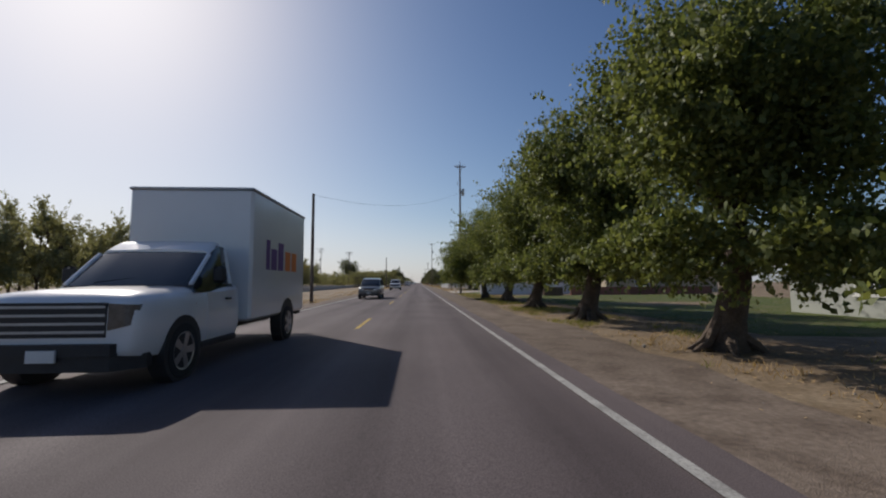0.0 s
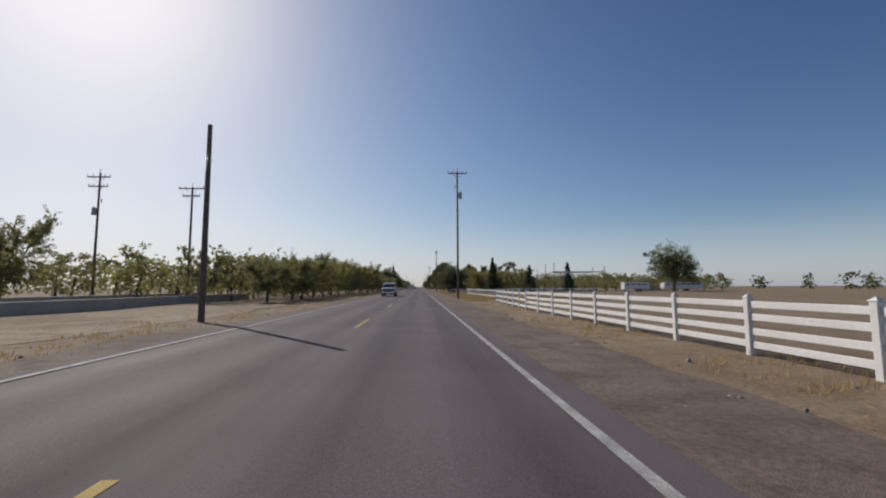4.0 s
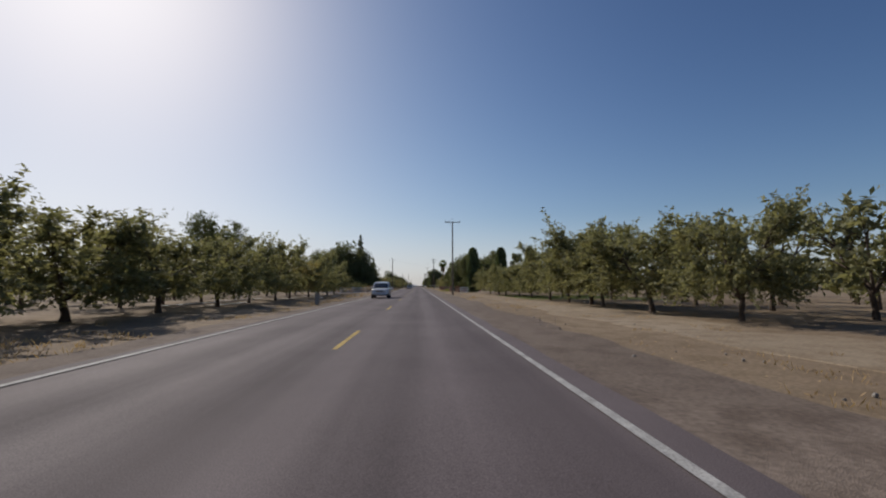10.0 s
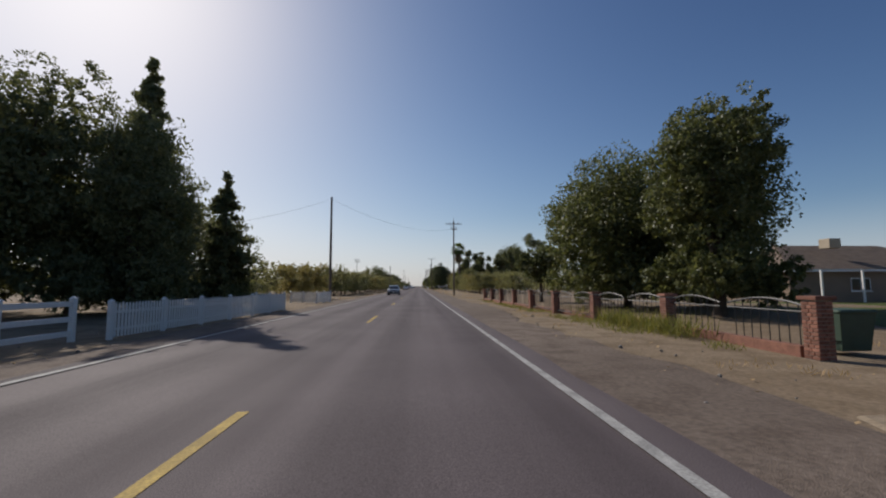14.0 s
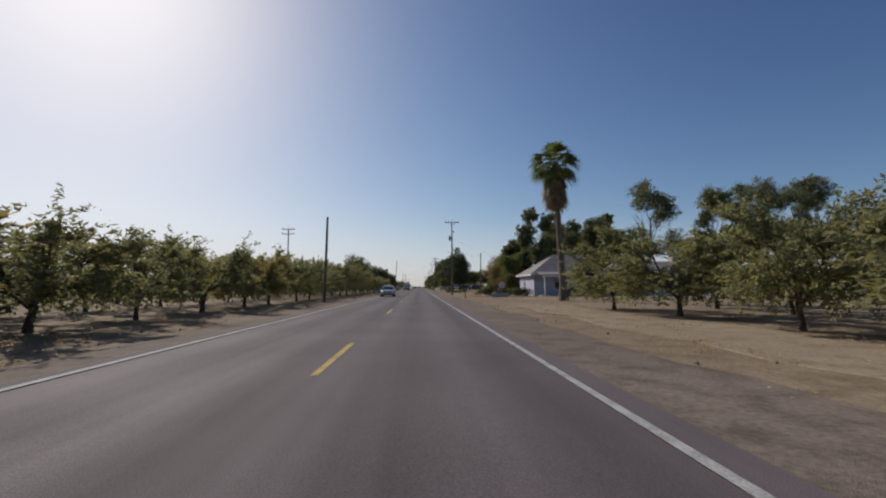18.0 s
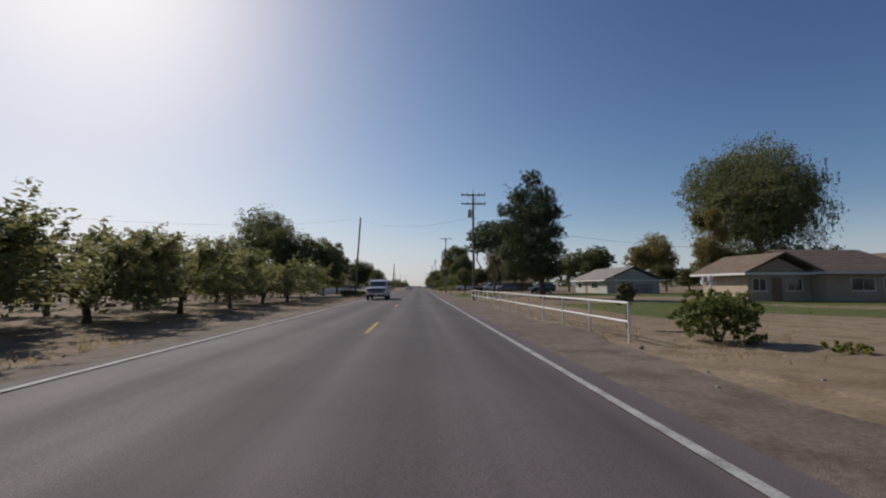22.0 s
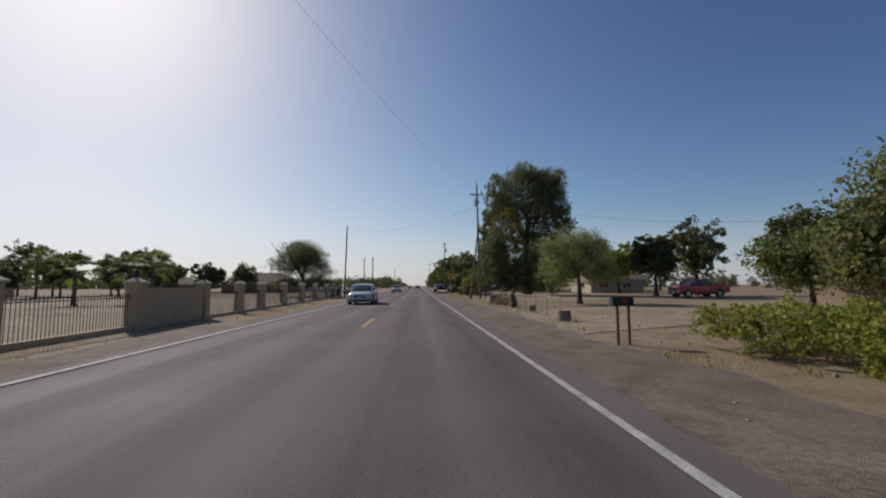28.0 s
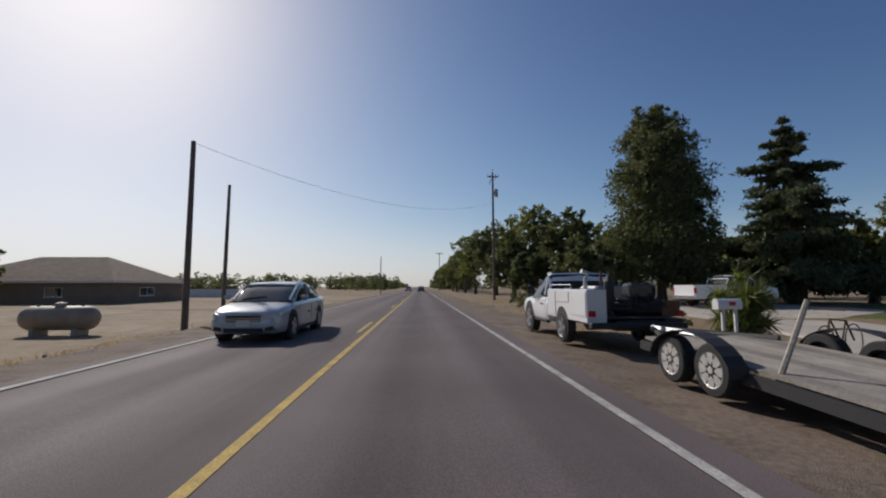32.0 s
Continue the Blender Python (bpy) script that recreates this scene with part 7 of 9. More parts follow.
# ---- houses ----
def house(label, x0, x1, y0, y1, eave, rise, ridge, wall, roof, openings=(), over=0.55, hip=0.0, chimney=None, cooler=None, porch=None, porch_roof=None, name="house"):
    """ridge: the axis that the ridge follows. openings: (face, from, to, sill, head, kind) on the faces -x (w), +x (e), -y (s)."""
    cx, cy = (x0 + x1) / 2, (y0 + y1) / 2
    t = thing(name, label, "house", (cx, cy, GZ))
    hx, hy = (x1 - x0) / 2, (y1 - y0) / 2
    s = Shape().box(-hx, hx, -hy, hy, -0.25, eave)
    if not hip:                               # gable ends
        if ridge == "x":
            for x in (-hx, hx):
                s.add([(x, -hy, eave), (x, hy, eave), (x, 0, eave + rise * hy / (hy + over))], [(0, 1, 2)])
        else:
            for y in (-hy, hy):
                s.add([(-hx, y, eave), (hx, y, eave), (0, y, eave + rise * hx / (hx + over))], [(0, 1, 2)])
    part("wall", s, wall, t)
    ox, oy = hx + over, hy + over
    ze = eave - 0.06
    if ridge == "x":
        r0, r1 = (-ox + hip, 0), (ox - hip, 0)
    else:
        r0, r1 = (0, -oy + hip), (0, oy - hip)
    zr = eave + rise
    c = [(-ox, -oy, ze), (ox, -oy, ze), (ox, oy, ze), (-ox, oy, ze)]
    a, b = (*r0, zr), (*r1, zr)
    if ridge == "x":
        slopes = [[c[0], c[1], b, a], [c[2], c[3], a, b]] + ([[c[3], c[0], a], [c[1], c[2], b]] if hip else [])
    else:
        slopes = [[c[3], c[0], a, b], [c[1], c[2], b, a]] + ([[c[0], c[1], a], [c[2], c[3], b]] if hip else [])
    for sl in slopes:
        lo = [Vector(p) for p in sl]
        q = Shape().loft([[(p.x, p.y, p.z) for p in lo], [(p.x, p.y, p.z + 0.12) for p in lo]])
        slope = part("roof_slope", q, roof, t)
        # courses of shingles that stand proud
        if len(lo) == 4:
            n = max(4, int((lo[3] - lo[0]).length / 0.45))
            for k in range(n):
                f0, f1 = k / n, (k + 0.96) / n
                p = [lo[0].lerp(lo[3], f0), lo[1].lerp(lo[2], f0), lo[1].lerp(lo[2], f1), lo[0].lerp(lo[3], f1)]
                lift = (0.145, 0.145, 0.124, 0.124)
                part("shingle_course", Shape().loft([[(v.x, v.y, v.z + 0.10) for v in p], [(v.x, v.y, v.z + q) for v, q in zip(p, lift)]]), roof, slope)
    fa = Shape().box(-ox - 0.02, ox + 0.02, -oy - 0.03, -oy, ze - 0.10, ze + 0.10)
    fa.box(-ox - 0.03, -ox, -oy, oy, ze - 0.10, ze + 0.10)
    fa.box(ox, ox + 0.03, -oy, oy, ze - 0.10, ze + 0.10)
    part("fascia", fa, M_TRIM, t)
    for face, u0, u1, z0, z1, kind in openings:
        if face == "s":
            def bx(a0, a1, d0, d1, b0, b1):
                return Shape().box(a0 - cx, a1 - cx, -hy - d1, -hy - d0, b0, b1)
        elif face == "w":
            def bx(a0, a1, d0, d1, b0, b1):
                return Shape().box(-hx - d1, -hx - d0, a0 - cy, a1 - cy, b0, b1)
        else:
            def bx(a0, a1, d0, d1, b0, b1):
                return Shape().box(hx + d0, hx + d1, a0 - cy, a1 - cy, b0, b1)
        if kind == "window":
            w = part("window", bx(u0 + 0.05, u1 - 0.05, 0.003, 0.02, z0 + 0.05, z1 - 0.05), M_GLASS, t, "dark window pane")
            fr = bx(u0, u1, 0.003, 0.06, z0, z0 + 0.06)
            for piece in ((u0, u1, z1 - 0.06, z1), (u0, u0 + 0.06, z0 + 0.06, z1 - 0.06), (u1 - 0.06, u1, z0 + 0.06, z1 - 0.06), ((u0 + u1) / 2 - 0.025, (u0 + u1) / 2 + 0.025, z0 + 0.06, z1 - 0.06)):
                p = bx(piece[0], piece[1], 0.003, 0.055, piece[2], piece[3])
                fr.add(p.v, p.f)
            part("window_frame", fr, M_TRIM, w)
            part("window_sill", bx(u0 - 0.06, u1 + 0.06, 0.003, 0.11, z0 - 0.07, z0 - 0.004), M_TRIM, w)
        elif kind == "garage":
            d = part("garage_door", bx(u0, u1, 0.003, 0.03, z0, z1), M_TRIM, t, "white sectional garage door")
            for k in range(4):
                h = (z1 - z0) / 4
                part("door_panel", bx(u0 + 0.06, u1 - 0.06, 0.03, 0.05, z0 + k * h + 0.03, z0 + (k + 1) * h - 0.03), M_TRIM, d)
        else:
            d = part("door", bx(u0, u1, 0.003, 0.045, z0, z1), M_DOOR, t, "brown panelled front door")
            part("door_handle", bx(u1 - 0.14, u1 - 0.08, 0.045, 0.1, 1.0, 1.08), M_CHROME, d)
    if chimney:
        px, py, pz = chimney
        part("chimney", Shape().box(px - cx - 0.35, px - cx + 0.35, py - cy - 0.35, py - cy + 0.35, eave, pz, 0.02), M_BRICK, t, "brick chimney stack")
    if cooler:
        px, py, pz = cooler
        part("rooftop_cooler", Shape().box(px - cx - 0.55, px - cx + 0.55, py - cy - 0.55, py - cy + 0.55, pz - 0.9, pz, 0.05), M_WALL_BEIGE, t, "boxy rooftop evaporative cooler")
    if porch:
        for px, py in porch:
            part("porch_post", Shape().box(px - cx - 0.07, px - cx + 0.07, py - cy - 0.07, py - cy + 0.07, -0.2, eave - 0.1, 0.01), M_TRIM, t)
    if porch_roof:
        a0, a1, dep = porch_roof
        e = [(a0 - cx, -hy - 0.2, eave + 0.25), (a1 - cx, -hy - 0.2, eave + 0.25), (a1 - cx, -hy - dep, eave - 0.2), (a0 - cx, -hy - dep, eave - 0.2)]
        part("porch_roof", Shape().loft([e, [(p[0], p[1], p[2] + 0.13) for p in e]]), roof, t)
        part("porch_beam", Shape().box(a0 - cx + 0.1, a1 - cx - 0.1, -hy - dep + 0.1, -hy - dep + 0.24, eave - 0.42, eave - 0.2), M_TRIM, t)
        part("porch_floor", Shape().box(a0 - cx, a1 - cx, -hy - dep + 0.15, -hy, -0.2, 0.16), M_CONCRETE, t)
    return t


W, G, D = "window", "garage", "door"
house("low beige house with a brown shingle roof behind a driveway", 30.5, 52, 79, 90, 2.5, 2.3, "y", M_WALL_BEIGE, M_ROOF_BROWN, [("s", 33, 35, 1.0, 2.0, W), ("s", 37.5, 38.5, 0, 2.05, D), ("w", 82, 84, 1.0, 2.1, W)], chimney=(43.2, 85, 6.0))
house("beige house wing with a broad brown gable roof", 24.6, 36, 83, 95, 2.5, 1.9, "x", M_WALL_BEIGE, M_ROOF_BROWN, [("s", 27, 29, 0.9, 2.0, W), ("w", 86, 88.5, 0.9, 2.0, W)], over=1.4)
house("brown-roofed low house behind a pale wall", 24, 40, 50, 60, 2.5, 1.9, "x", M_WALL_BEIGE, M_ROOF_BROWN, [("w", 53, 55.5, 0.9, 2.1, W), ("s", 28, 30, 0.9, 2.1, W)])
house("sage-green small building under mulberry trees", 15.5, 21, 6, 12, 2.3, 0.9, "y", M_WALL_GREEN, M_ROOF_GREY, [("w", 7.5, 9.0, 0.9, 1.9, W)])
# the beige walls take a darker colour here for the shade on them
house("beige farmhouse with a low hipped roof and rooftop cooler", 29.5, 48, 375, 386, 2.7, 2.5, "x", M_WALL_SHADED_BROWN, M_ROOF_BROWN, [("s", 35, 36.8, 0.9, 2.0, W), ("s", 40, 41.5, 0.9, 2.0, W), ("w", 377, 379, 0.9, 2.0, W)], hip=4.5, cooler=(35.5, 377, 5.6), porch=[(30, 372.6), (33.5, 372.6)])
house("dusty brown farmhouse with a low hipped roof", -41, -30, 356, 364, 2.5, 1.7, "x", M_WALL_BEIGE, M_ROOF_BROWN, [("e", 358, 360, 0.9, 2.0, W), ("s", -39, -37, 0.9, 2.0, W), ("s", -34, -32, 0.9, 2.0, W)], hip=4.0)
house("pale lilac ranch house with a grey hipped roof", 14.6, 27.6, 498.9, 507.4, 3.15, 3.1, "x", M_WALL_LILAC, M_ROOF_GREY, [("s", 17.6, 19.6, 0.9, 2.1, W), ("s", 23.0, 24.0, 0.1, 2.15, D), ("w", 504.0, 505.0, 1.3, 2.1, W)], hip=4.9, porch=[(15.5, 496.5), (20.4, 496.5), (24.7, 496.5)], porch_roof=(15.0, 25.2, 2.7))
house("pale lilac house wing with a cross gable", 25.0, 31.6, 497.6, 510, 3.0, 2.7, "y", M_WALL_LILAC, M_ROOF_GREY, [("s", 27, 29, 0.9, 2.1, W)], over=0.8)
house("attached garage with a white door and cupola", 31.65, 41.5, 498.4, 508, 2.9, 2.3, "x", M_WALL_LILAC, M_ROOF_GREY, [("s", 32.2, 37.6, 0, 2.35, G)], cooler=(38.6, 503.2, 6.0))
house("tan garage wing with a front gable and a white door", 39.9, 46.4, 567.6, 577, 2.5, 1.9, "y", M_WALL_BEIGE, M_ROOF_BROWN, [("s", 40.7, 45.5, 0, 2.2, G)], over=0.7)
house("tan ranch house with a brown gable roof", 32.25, 39.85, 568.5, 578, 2.5, 2.2, "x", M_WALL_BEIGE, M_ROOF_BROWN, [("s", 34.4, 36.6, 0.9, 2.0, W), ("s", 37.4, 38.8, 0.9, 2.0, W)], over=0.7, cooler=(37.0, 574.5, 4.6))
house("tan house wing with a front gable", 26.3, 32.2, 569.8, 575.5, 2.45, 1.7, "y", M_WALL_BEIGE, M_ROOF_BROWN, [("s", 26.7, 28.0, 0.9, 2.0, W), ("s", 28.5, 29.4, 0, 2.05, D), ("s", 29.9, 31.3, 0.9, 2.0, W)], over=0.8)
house("pale green ranch house with a dark grey gable roof", 30.2, 39.6, 605.8, 620.4, 2.35, 2.3, "y", M_WALL_GREEN, M_ROOF_GREY, [("w", 617.2, 618.6, 0.9, 1.9, W), ("w", 609.6, 612.2, 0.9, 1.9, W), ("w", 614.2, 615.2, 0, 2.05, D), ("s", 33.4, 35.2, 0.9, 1.9, W)], over=0.8)
house("low brown house beyond parked cars", 17, 30, 652, 660, 2.3, 1.5, "x", M_WALL_SHADED_BROWN, M_ROOF_BROWN, [("s", 19, 21, 0.9, 1.9, W), ("w", 654, 656, 0.9, 1.9, W)])
house("low brown house with a brown gable roof behind trees", 19, 28.6, 677, 686, 2.4, 1.5, "x", M_WALL_SHADED_BROWN, M_ROOF_BROWN, [("w", 679, 681, 0.9, 1.9, W), ("s", 24, 26, 0.9, 1.9, W)])
house("low pale house with a chimney in a dirt yard", 30, 40, 741, 751, 2.6, 2.0, "x", M_WALL_BEIGE, M_ROOF_BROWN, [("w", 744, 746, 0.9, 2.0, W), ("s", 31.5, 33.3, 0.9, 2.0, W), ("s", 36, 37.6, 0.9, 2.0, W)], chimney=(30.5, 745, 6.0))
# tan walls, with their shade put into the wall colour
house("large tan house with a dark hipped roof on a dirt lot", -59, -38.5, 791, 806, 2.7, 3.3, "x", M_WALL_SHADED_BROWN, M_ROOF_BROWN, [("s", -54, -52, 0.9, 2.0, W), ("s", -46, -44, 0.9, 2.0, W), ("e", 796, 799, 0.9, 2.0, W)], hip=6.5)
house("far brown house with a hipped tile roof", -80, -68, 790, 802, 2.6, 2.6, "x", M_WALL_SHADED_BROWN, M_ROOF_BROWN, [("s", -78, -76, 0.9, 2.0, W), ("s", -72, -70, 0.9, 2.0, W)], hip=5)
house("far tan house with a gable roof", -90, -76, 736, 747, 2.6, 1.8, "x", M_WALL_BEIGE, M_ROOF_BROWN, [("s", -86, -84, 0.9, 2.0, W)], hip=4)
house("open metal shed with a low curved roof", 78, 86, 243, 250, 2.6, 1.2, "y", M_CONCRETE, M_ROOF_GREY, [("s", 79, 85, 0, 2.3, G)], name="shed")
low_wall("white_wall", [(-19, 606), (-20, 642)], 1.1, 0.16, M_WHITE_PAINT, "white-painted low yard wall")
low_wall("white_wall", [(-62, 822), (-30, 824)], 1.6, 0.2, M_WHITE_PAINT, "long low white wall across a dirt lot")

# long white livestock trailers behind the paddock
for x, y, L, h in ((54, 206, 7, 1.9), (70, 214, 12, 2.0)):
    t = thing("stock_trailer", "long white stock trailer parked behind a paddock", "trailer", (x, y, GZ))
    part("body", Shape().box(0, L, 0, 2.2, 0.6, h + 0.6, 0.08), M_CAR_WHITE, t)
    for k in range(int(L / 1.6)):
        part("side_vent", Shape().box(0.4 + 1.6 * k, 1.5 + 1.6 * k, -0.02, -0.004, h - 0.1, h + 0.25, 0.004), M_BLACK_PLASTIC, t)
    for k in range(2):
        part("wheel", Shape().tube([(L * 0.5 + k * 0.9, -0.05, 0.36), (L * 0.5 + k * 0.9, 0.2, 0.36)], 0.36, 16), M_TYRE, t)
    part("hitch", Shape().tube([(0, 1.1, 0.5), (-1.3, 1.1, 0.45)], 0.06, 6), M_GREY_METAL, t)

# walker frames of pipe in the paddock
def pipe_frame(x, y, w, d, h, label):
    t = thing("paddock_frame", label, "frame", (x, y, GZ))
    for px, py in ((0, 0), (w, 0), (w, d), (0, d)):
        part("upright", Shape().tube([(px, py, -0.2), (px, py, h * (1.0 if px == 0 else 0.9))], 0.06, 7), M_PLANK, t)
    for z in (h * 0.72, h * 0.12):
        for a, b in (((-0.3, 0), (w + 0.4, 0)), ((w, -0.3), (w, d + 0.3)), ((w + 0.3, d), (-0.3, d)), ((0, d), (0, 0))):
            part("beam", Shape().box(min(a[0], b[0]) - 0.05, max(a[0], b[0]) + 0.05, min(a[1], b[1]) - 0.05, max(a[1], b[1]) + 0.05, z - 0.08, z + 0.08, 0.01), M_TRIM if z > 1 else M_PLANK, t)
    return t


pipe_frame(21.8, 166.4, 9.0, 5, 5.6, "tall pole frame with pale beams in a paddock")
pipe_frame(25.4, 189.8, 6.2, 5, 5.7, "tall pole frame with pale beams in a paddock")

# ---- vehicles: the front faces -y, the wheels stand on z = 0 ----
def ring(y, w, zb, zt, c=0.12):
    h = zt - zb
    half = [(w * 0.80, zb), (w * 0.94, zb + min(0.04, h * 0.1)), (w * 0.99, zb + h * 0.22), (w, zb + h * 0.45), (w * 0.99, zb + h * 0.66), (w * 0.965, zt - c), (w * 0.915, zt - c * 0.42), (w * 0.80, zt - c * 0.12), (w * 0.45, zt + 0.004)]
    return [(x, y, z) for x, z in half] + [(-x, y, z) for x, z in reversed(half)]


def cabin_ring(y, w, zb, zt):
    """Section of the glasshouse, leaning in towards the roof."""
    h = zt - zb
    half = [(w * 1.13, zb), (w * 1.10, zb + h * 0.3), (w * 1.045, zb + h * 0.75), (w * 1.0, zt - min(0.05, h * 0.3)), (w * 0.90, zt - min(0.012, h * 0.1)), (w * 0.5, zt)]
    return [(x, y, z) for x, z in half] + [(-x, y, z) for x, z in reversed(half)]


def wheel(t, x, y, r, width, side, rim=M_RIM, spokes=5):
    """A tyre with tread shoulders, and a spoked rim in it."""
    x0, x1 = (x - width, x) if side > 0 else (x, x + width)
    rings = []
    for f, q in ((0.3, 0.60), (0.0, 0.67), (0.02, 0.93), (0.14, 1.0), (0.86, 1.0), (0.98, 0.93), (1.0, 0.67), (0.7, 0.60)):
        xx = x0 + (x1 - x0) * f
        rings.append([(xx, y + r * q * math.cos(a), r + r * q * math.sin(a)) for a in (2 * math.pi * k / 24 for k in range(24))])
    w = part("wheel", Shape().loft(rings, cap=False), M_TYRE, t, "black rubber tyre", smooth=True)
    face = x1 if side > 0 else x0
    part("brake_drum", Shape().disc_x(face - side * 0.10, face - side * 0.06, y, r, r * 0.655, 20), M_BLACK_PLASTIC, w)
    s = Shape()
    hoop = [[(face - side * d, y + r * q * math.cos(a), r + r * q * math.sin(a)) for a in (2 * math.pi * k / 22 for k in range(22))] for q, d in ((0.67, 0.0), (0.60, 0.012), (0.57, 0.05))]
    s.loft(hoop, cap=False)
    for k in range(spokes):
        a = 2 * math.pi * k / spokes
        c, n = math.cos(a), math.sin(a)
        p = [(face - side * 0.025, y + c * q - n * e, r + n * q + c * e) for q, e in ((r * 0.12, -0.04), (r * 0.62, -0.055), (r * 0.62, 0.055), (r * 0.12, 0.04))]
        s.loft([p, [(v[0] + side * 0.022, v[1], v[2]) for v in p]])
    s.disc_x(face - side * 0.025, face + side * 0.004, y, r, r * 0.14, 12)
    part("rim", s, rim, w)


def vehicle(kind, label, x, y, paint, turn=0.0, dims=None, category="car", name=None, low=1.0):
    """kind: sedan, suv, pickup, cab. x is the middle, y the front axle (before the turn)."""
    d = {"sedan": (4.75, 1.84, 1.48, 0.33, 0.92, 3.68), "suv": (4.7, 1.86, 1.74, 0.36, 0.88, 3.55), "pickup": (5.85, 2.0, 1.96, 0.40, 0.95, 4.62), "cab": (3.1, 2.05, 2.05, 0.40, 0.95, 5.2)}[kind]
    L, Wd, H, wr, fa, ra = dims or d
    t = thing(name or {"sedan": "sedan_car", "suv": "suv_car", "pickup": "pickup_truck", "cab": "box_truck"}[kind], label, category, (x, y, 0), turn)
    o = -fa
    w = Wd / 2
    end_of_cab = 3.62 if kind == "pickup" else 2.75
    lift = wr * 0.62
    if kind == "sedan":
        st = [(0.0, 0.66, 0.34, 0.60), (0.04, 0.78, 0.25, 0.68), (0.12, 0.87, 0.21, 0.745), (0.28, 0.935, 0.2, 0.81), (0.55, 0.975, 0.19, 0.87), (0.9, 0.99, 0.18, 0.925), (1.25, 1, 0.18, 0.97), (2.4, 1, 0.18, 0.99), (3.5, 1, 0.18, 1.01), (4.2, 0.985, 0.2, 1.04), (4.55, 0.95, 0.26, 1.04), (4.70, 0.90, 0.34, 1.0), (4.75, 0.84, 0.42, 0.92)]
        gh = [(1.05, 0.80, 0.94, 0.975), (1.45, 0.795, 0.94, 1.21), (1.85, 0.775, 0.94, 1.40), (2.3, 0.76, 0.94, H - 0.02), (3.0, 0.755, 0.94, H - 0.03), (3.55, 0.765, 0.94, 1.36), (4.15, 0.80, 0.94, 1.06)]
        rf, pill = (1.83, 3.6), [((1.12, 0.90, 0.985), (1.86, 0.775, 1.40)), ((2.72, 0.875, 1.0), (2.70, 0.77, 1.44)), ((3.45, 0.775, 1.38), (4.12, 0.89, 1.06))]
    elif kind == "suv":
        st = [(0.0, 0.76, 0.40, 0.82), (0.04, 0.86, 0.33, 0.90), (0.12, 0.92, 0.30, 0.95), (0.3, 0.965, 0.28, 1.0), (0.6, 0.99, 0.27, 1.03), (1.3, 1, 0.25, 1.09), (2.6, 1, 0.25, 1.10), (4.2, 1, 0.27, 1.12), (4.6, 0.97, 0.36, 1.12), (4.7, 0.93, 0.45, 1.08)]
        gh = [(1.2, 0.86, 1.0, 1.09), (1.85, 0.82, 1.0, 1.64), (2.3, 0.80, 1.0, H - 0.02), (4.1, 0.80, 1.0, H - 0.03), (4.5, 0.82, 1.0, 1.5), (4.66, 0.86, 1.0, 1.12)]
        rf, pill = (1.83, 4.35), [((1.24, 0.95, 1.10), (1.86, 0.83, 1.64)), ((2.55, 0.925, 1.1), (2.55, 0.815, 1.70)), ((3.6, 0.925, 1.1), (3.55, 0.815, 1.70)), ((4.3, 0.83, 1.62), (4.62, 0.95, 1.12))]
    else:
        end = end_of_cab
        st = [(0.0, 0.88, 0.52, 1.04), (0.04, 0.93, 0.46, 1.15), (0.16, 0.97, 0.42, 1.22), (0.5, 0.995, 0.38, 1.26), (1.3, 1, 0.36, 1.30), (end - 0.4, 1, 0.36, 1.33), (end, 0.995, 0.38, 1.34)]
        gh = [(1.26, 0.88, 1.2, 1.31), (1.88, 0.84, 1.2, 1.83), (2.25, 0.82, 1.2, H - 0.02), (end - 0.3, 0.82, 1.2, H - 0.03), (end - 0.05, 0.84, 1.2, 1.34)]
        rf, pill = (1.93, end - 0.22), [((1.30, 0.97, 1.32), (1.90, 0.845, 1.84)), ((2.72 if kind == "pickup" else 2.45, 0.945, 1.33), (2.7 if kind == "pickup" else 2.45, 0.83, 1.92)), ((end - 0.26, 0.84, 1.88), (end - 0.08, 0.95, 1.34))]
    if low != 1.0:
        st = [(a, b, c, d * low) for a, b, c, d in st]
        gh = [(a, b, c * low, d * low) for a, b, c, d in gh]
        pill = [((a, b, c * low), (d, e, f * low)) for (a, b, c), (d, e, f) in pill]
    body = part("body", Shape().loft([ring(o + yy, w * f, zb, zt) for yy, f, zb, zt in st]), paint, t, smooth=True)
    part("window_glass", Shape().loft([cabin_ring(o + yy, w * f, zb, zt) for yy, f, zb, zt in gh]), M_GLASS, t, "dark reflecting car windows", smooth=True)
    rr = []
    for k in range(6):
        yy = rf[0] + (rf[1] - rf[0]) * k / 5
        zt = np.interp(yy, [g[0] for g in gh], [g[3] for g in gh]) + 0.02
        ww = w * np.interp(yy, [g[0] for g in gh], [g[1] for g in gh])
        rr.append([(ww * 0.99, o + yy, zt - 0.07), (ww * 0.90, o + yy, zt + 0.005), (0, o + yy, zt + 0.03), (-ww * 0.90, o + yy, zt + 0.005), (-ww * 0.99, o + yy, zt - 0.07), (0, o + yy, zt - 0.03)])
    part("roof", Shape().loft(rr), paint, t, smooth=True)
    for s in (-1, 1):
        for (ya, wa, za), (yb, wb, zb) in pill:
            pts = [(s * w * wa, o + ya, za), (s * w * wb, o + yb, zb)]
            if abs(ya - yb) > 0.15:               # slanted pillars follow the edge of the glass
                pts = [(s * w * np.interp(q, [g[0] for g in gh], [g[1] for g in gh]) * 1.0, o + q, np.interp(q, [g[0] for g in gh], [g[3] for g in gh]) - 0.03) for q in np.linspace(ya, yb, 5)]
            part("pillar", Shape().tube(pts, 0.036, 6), paint, t)
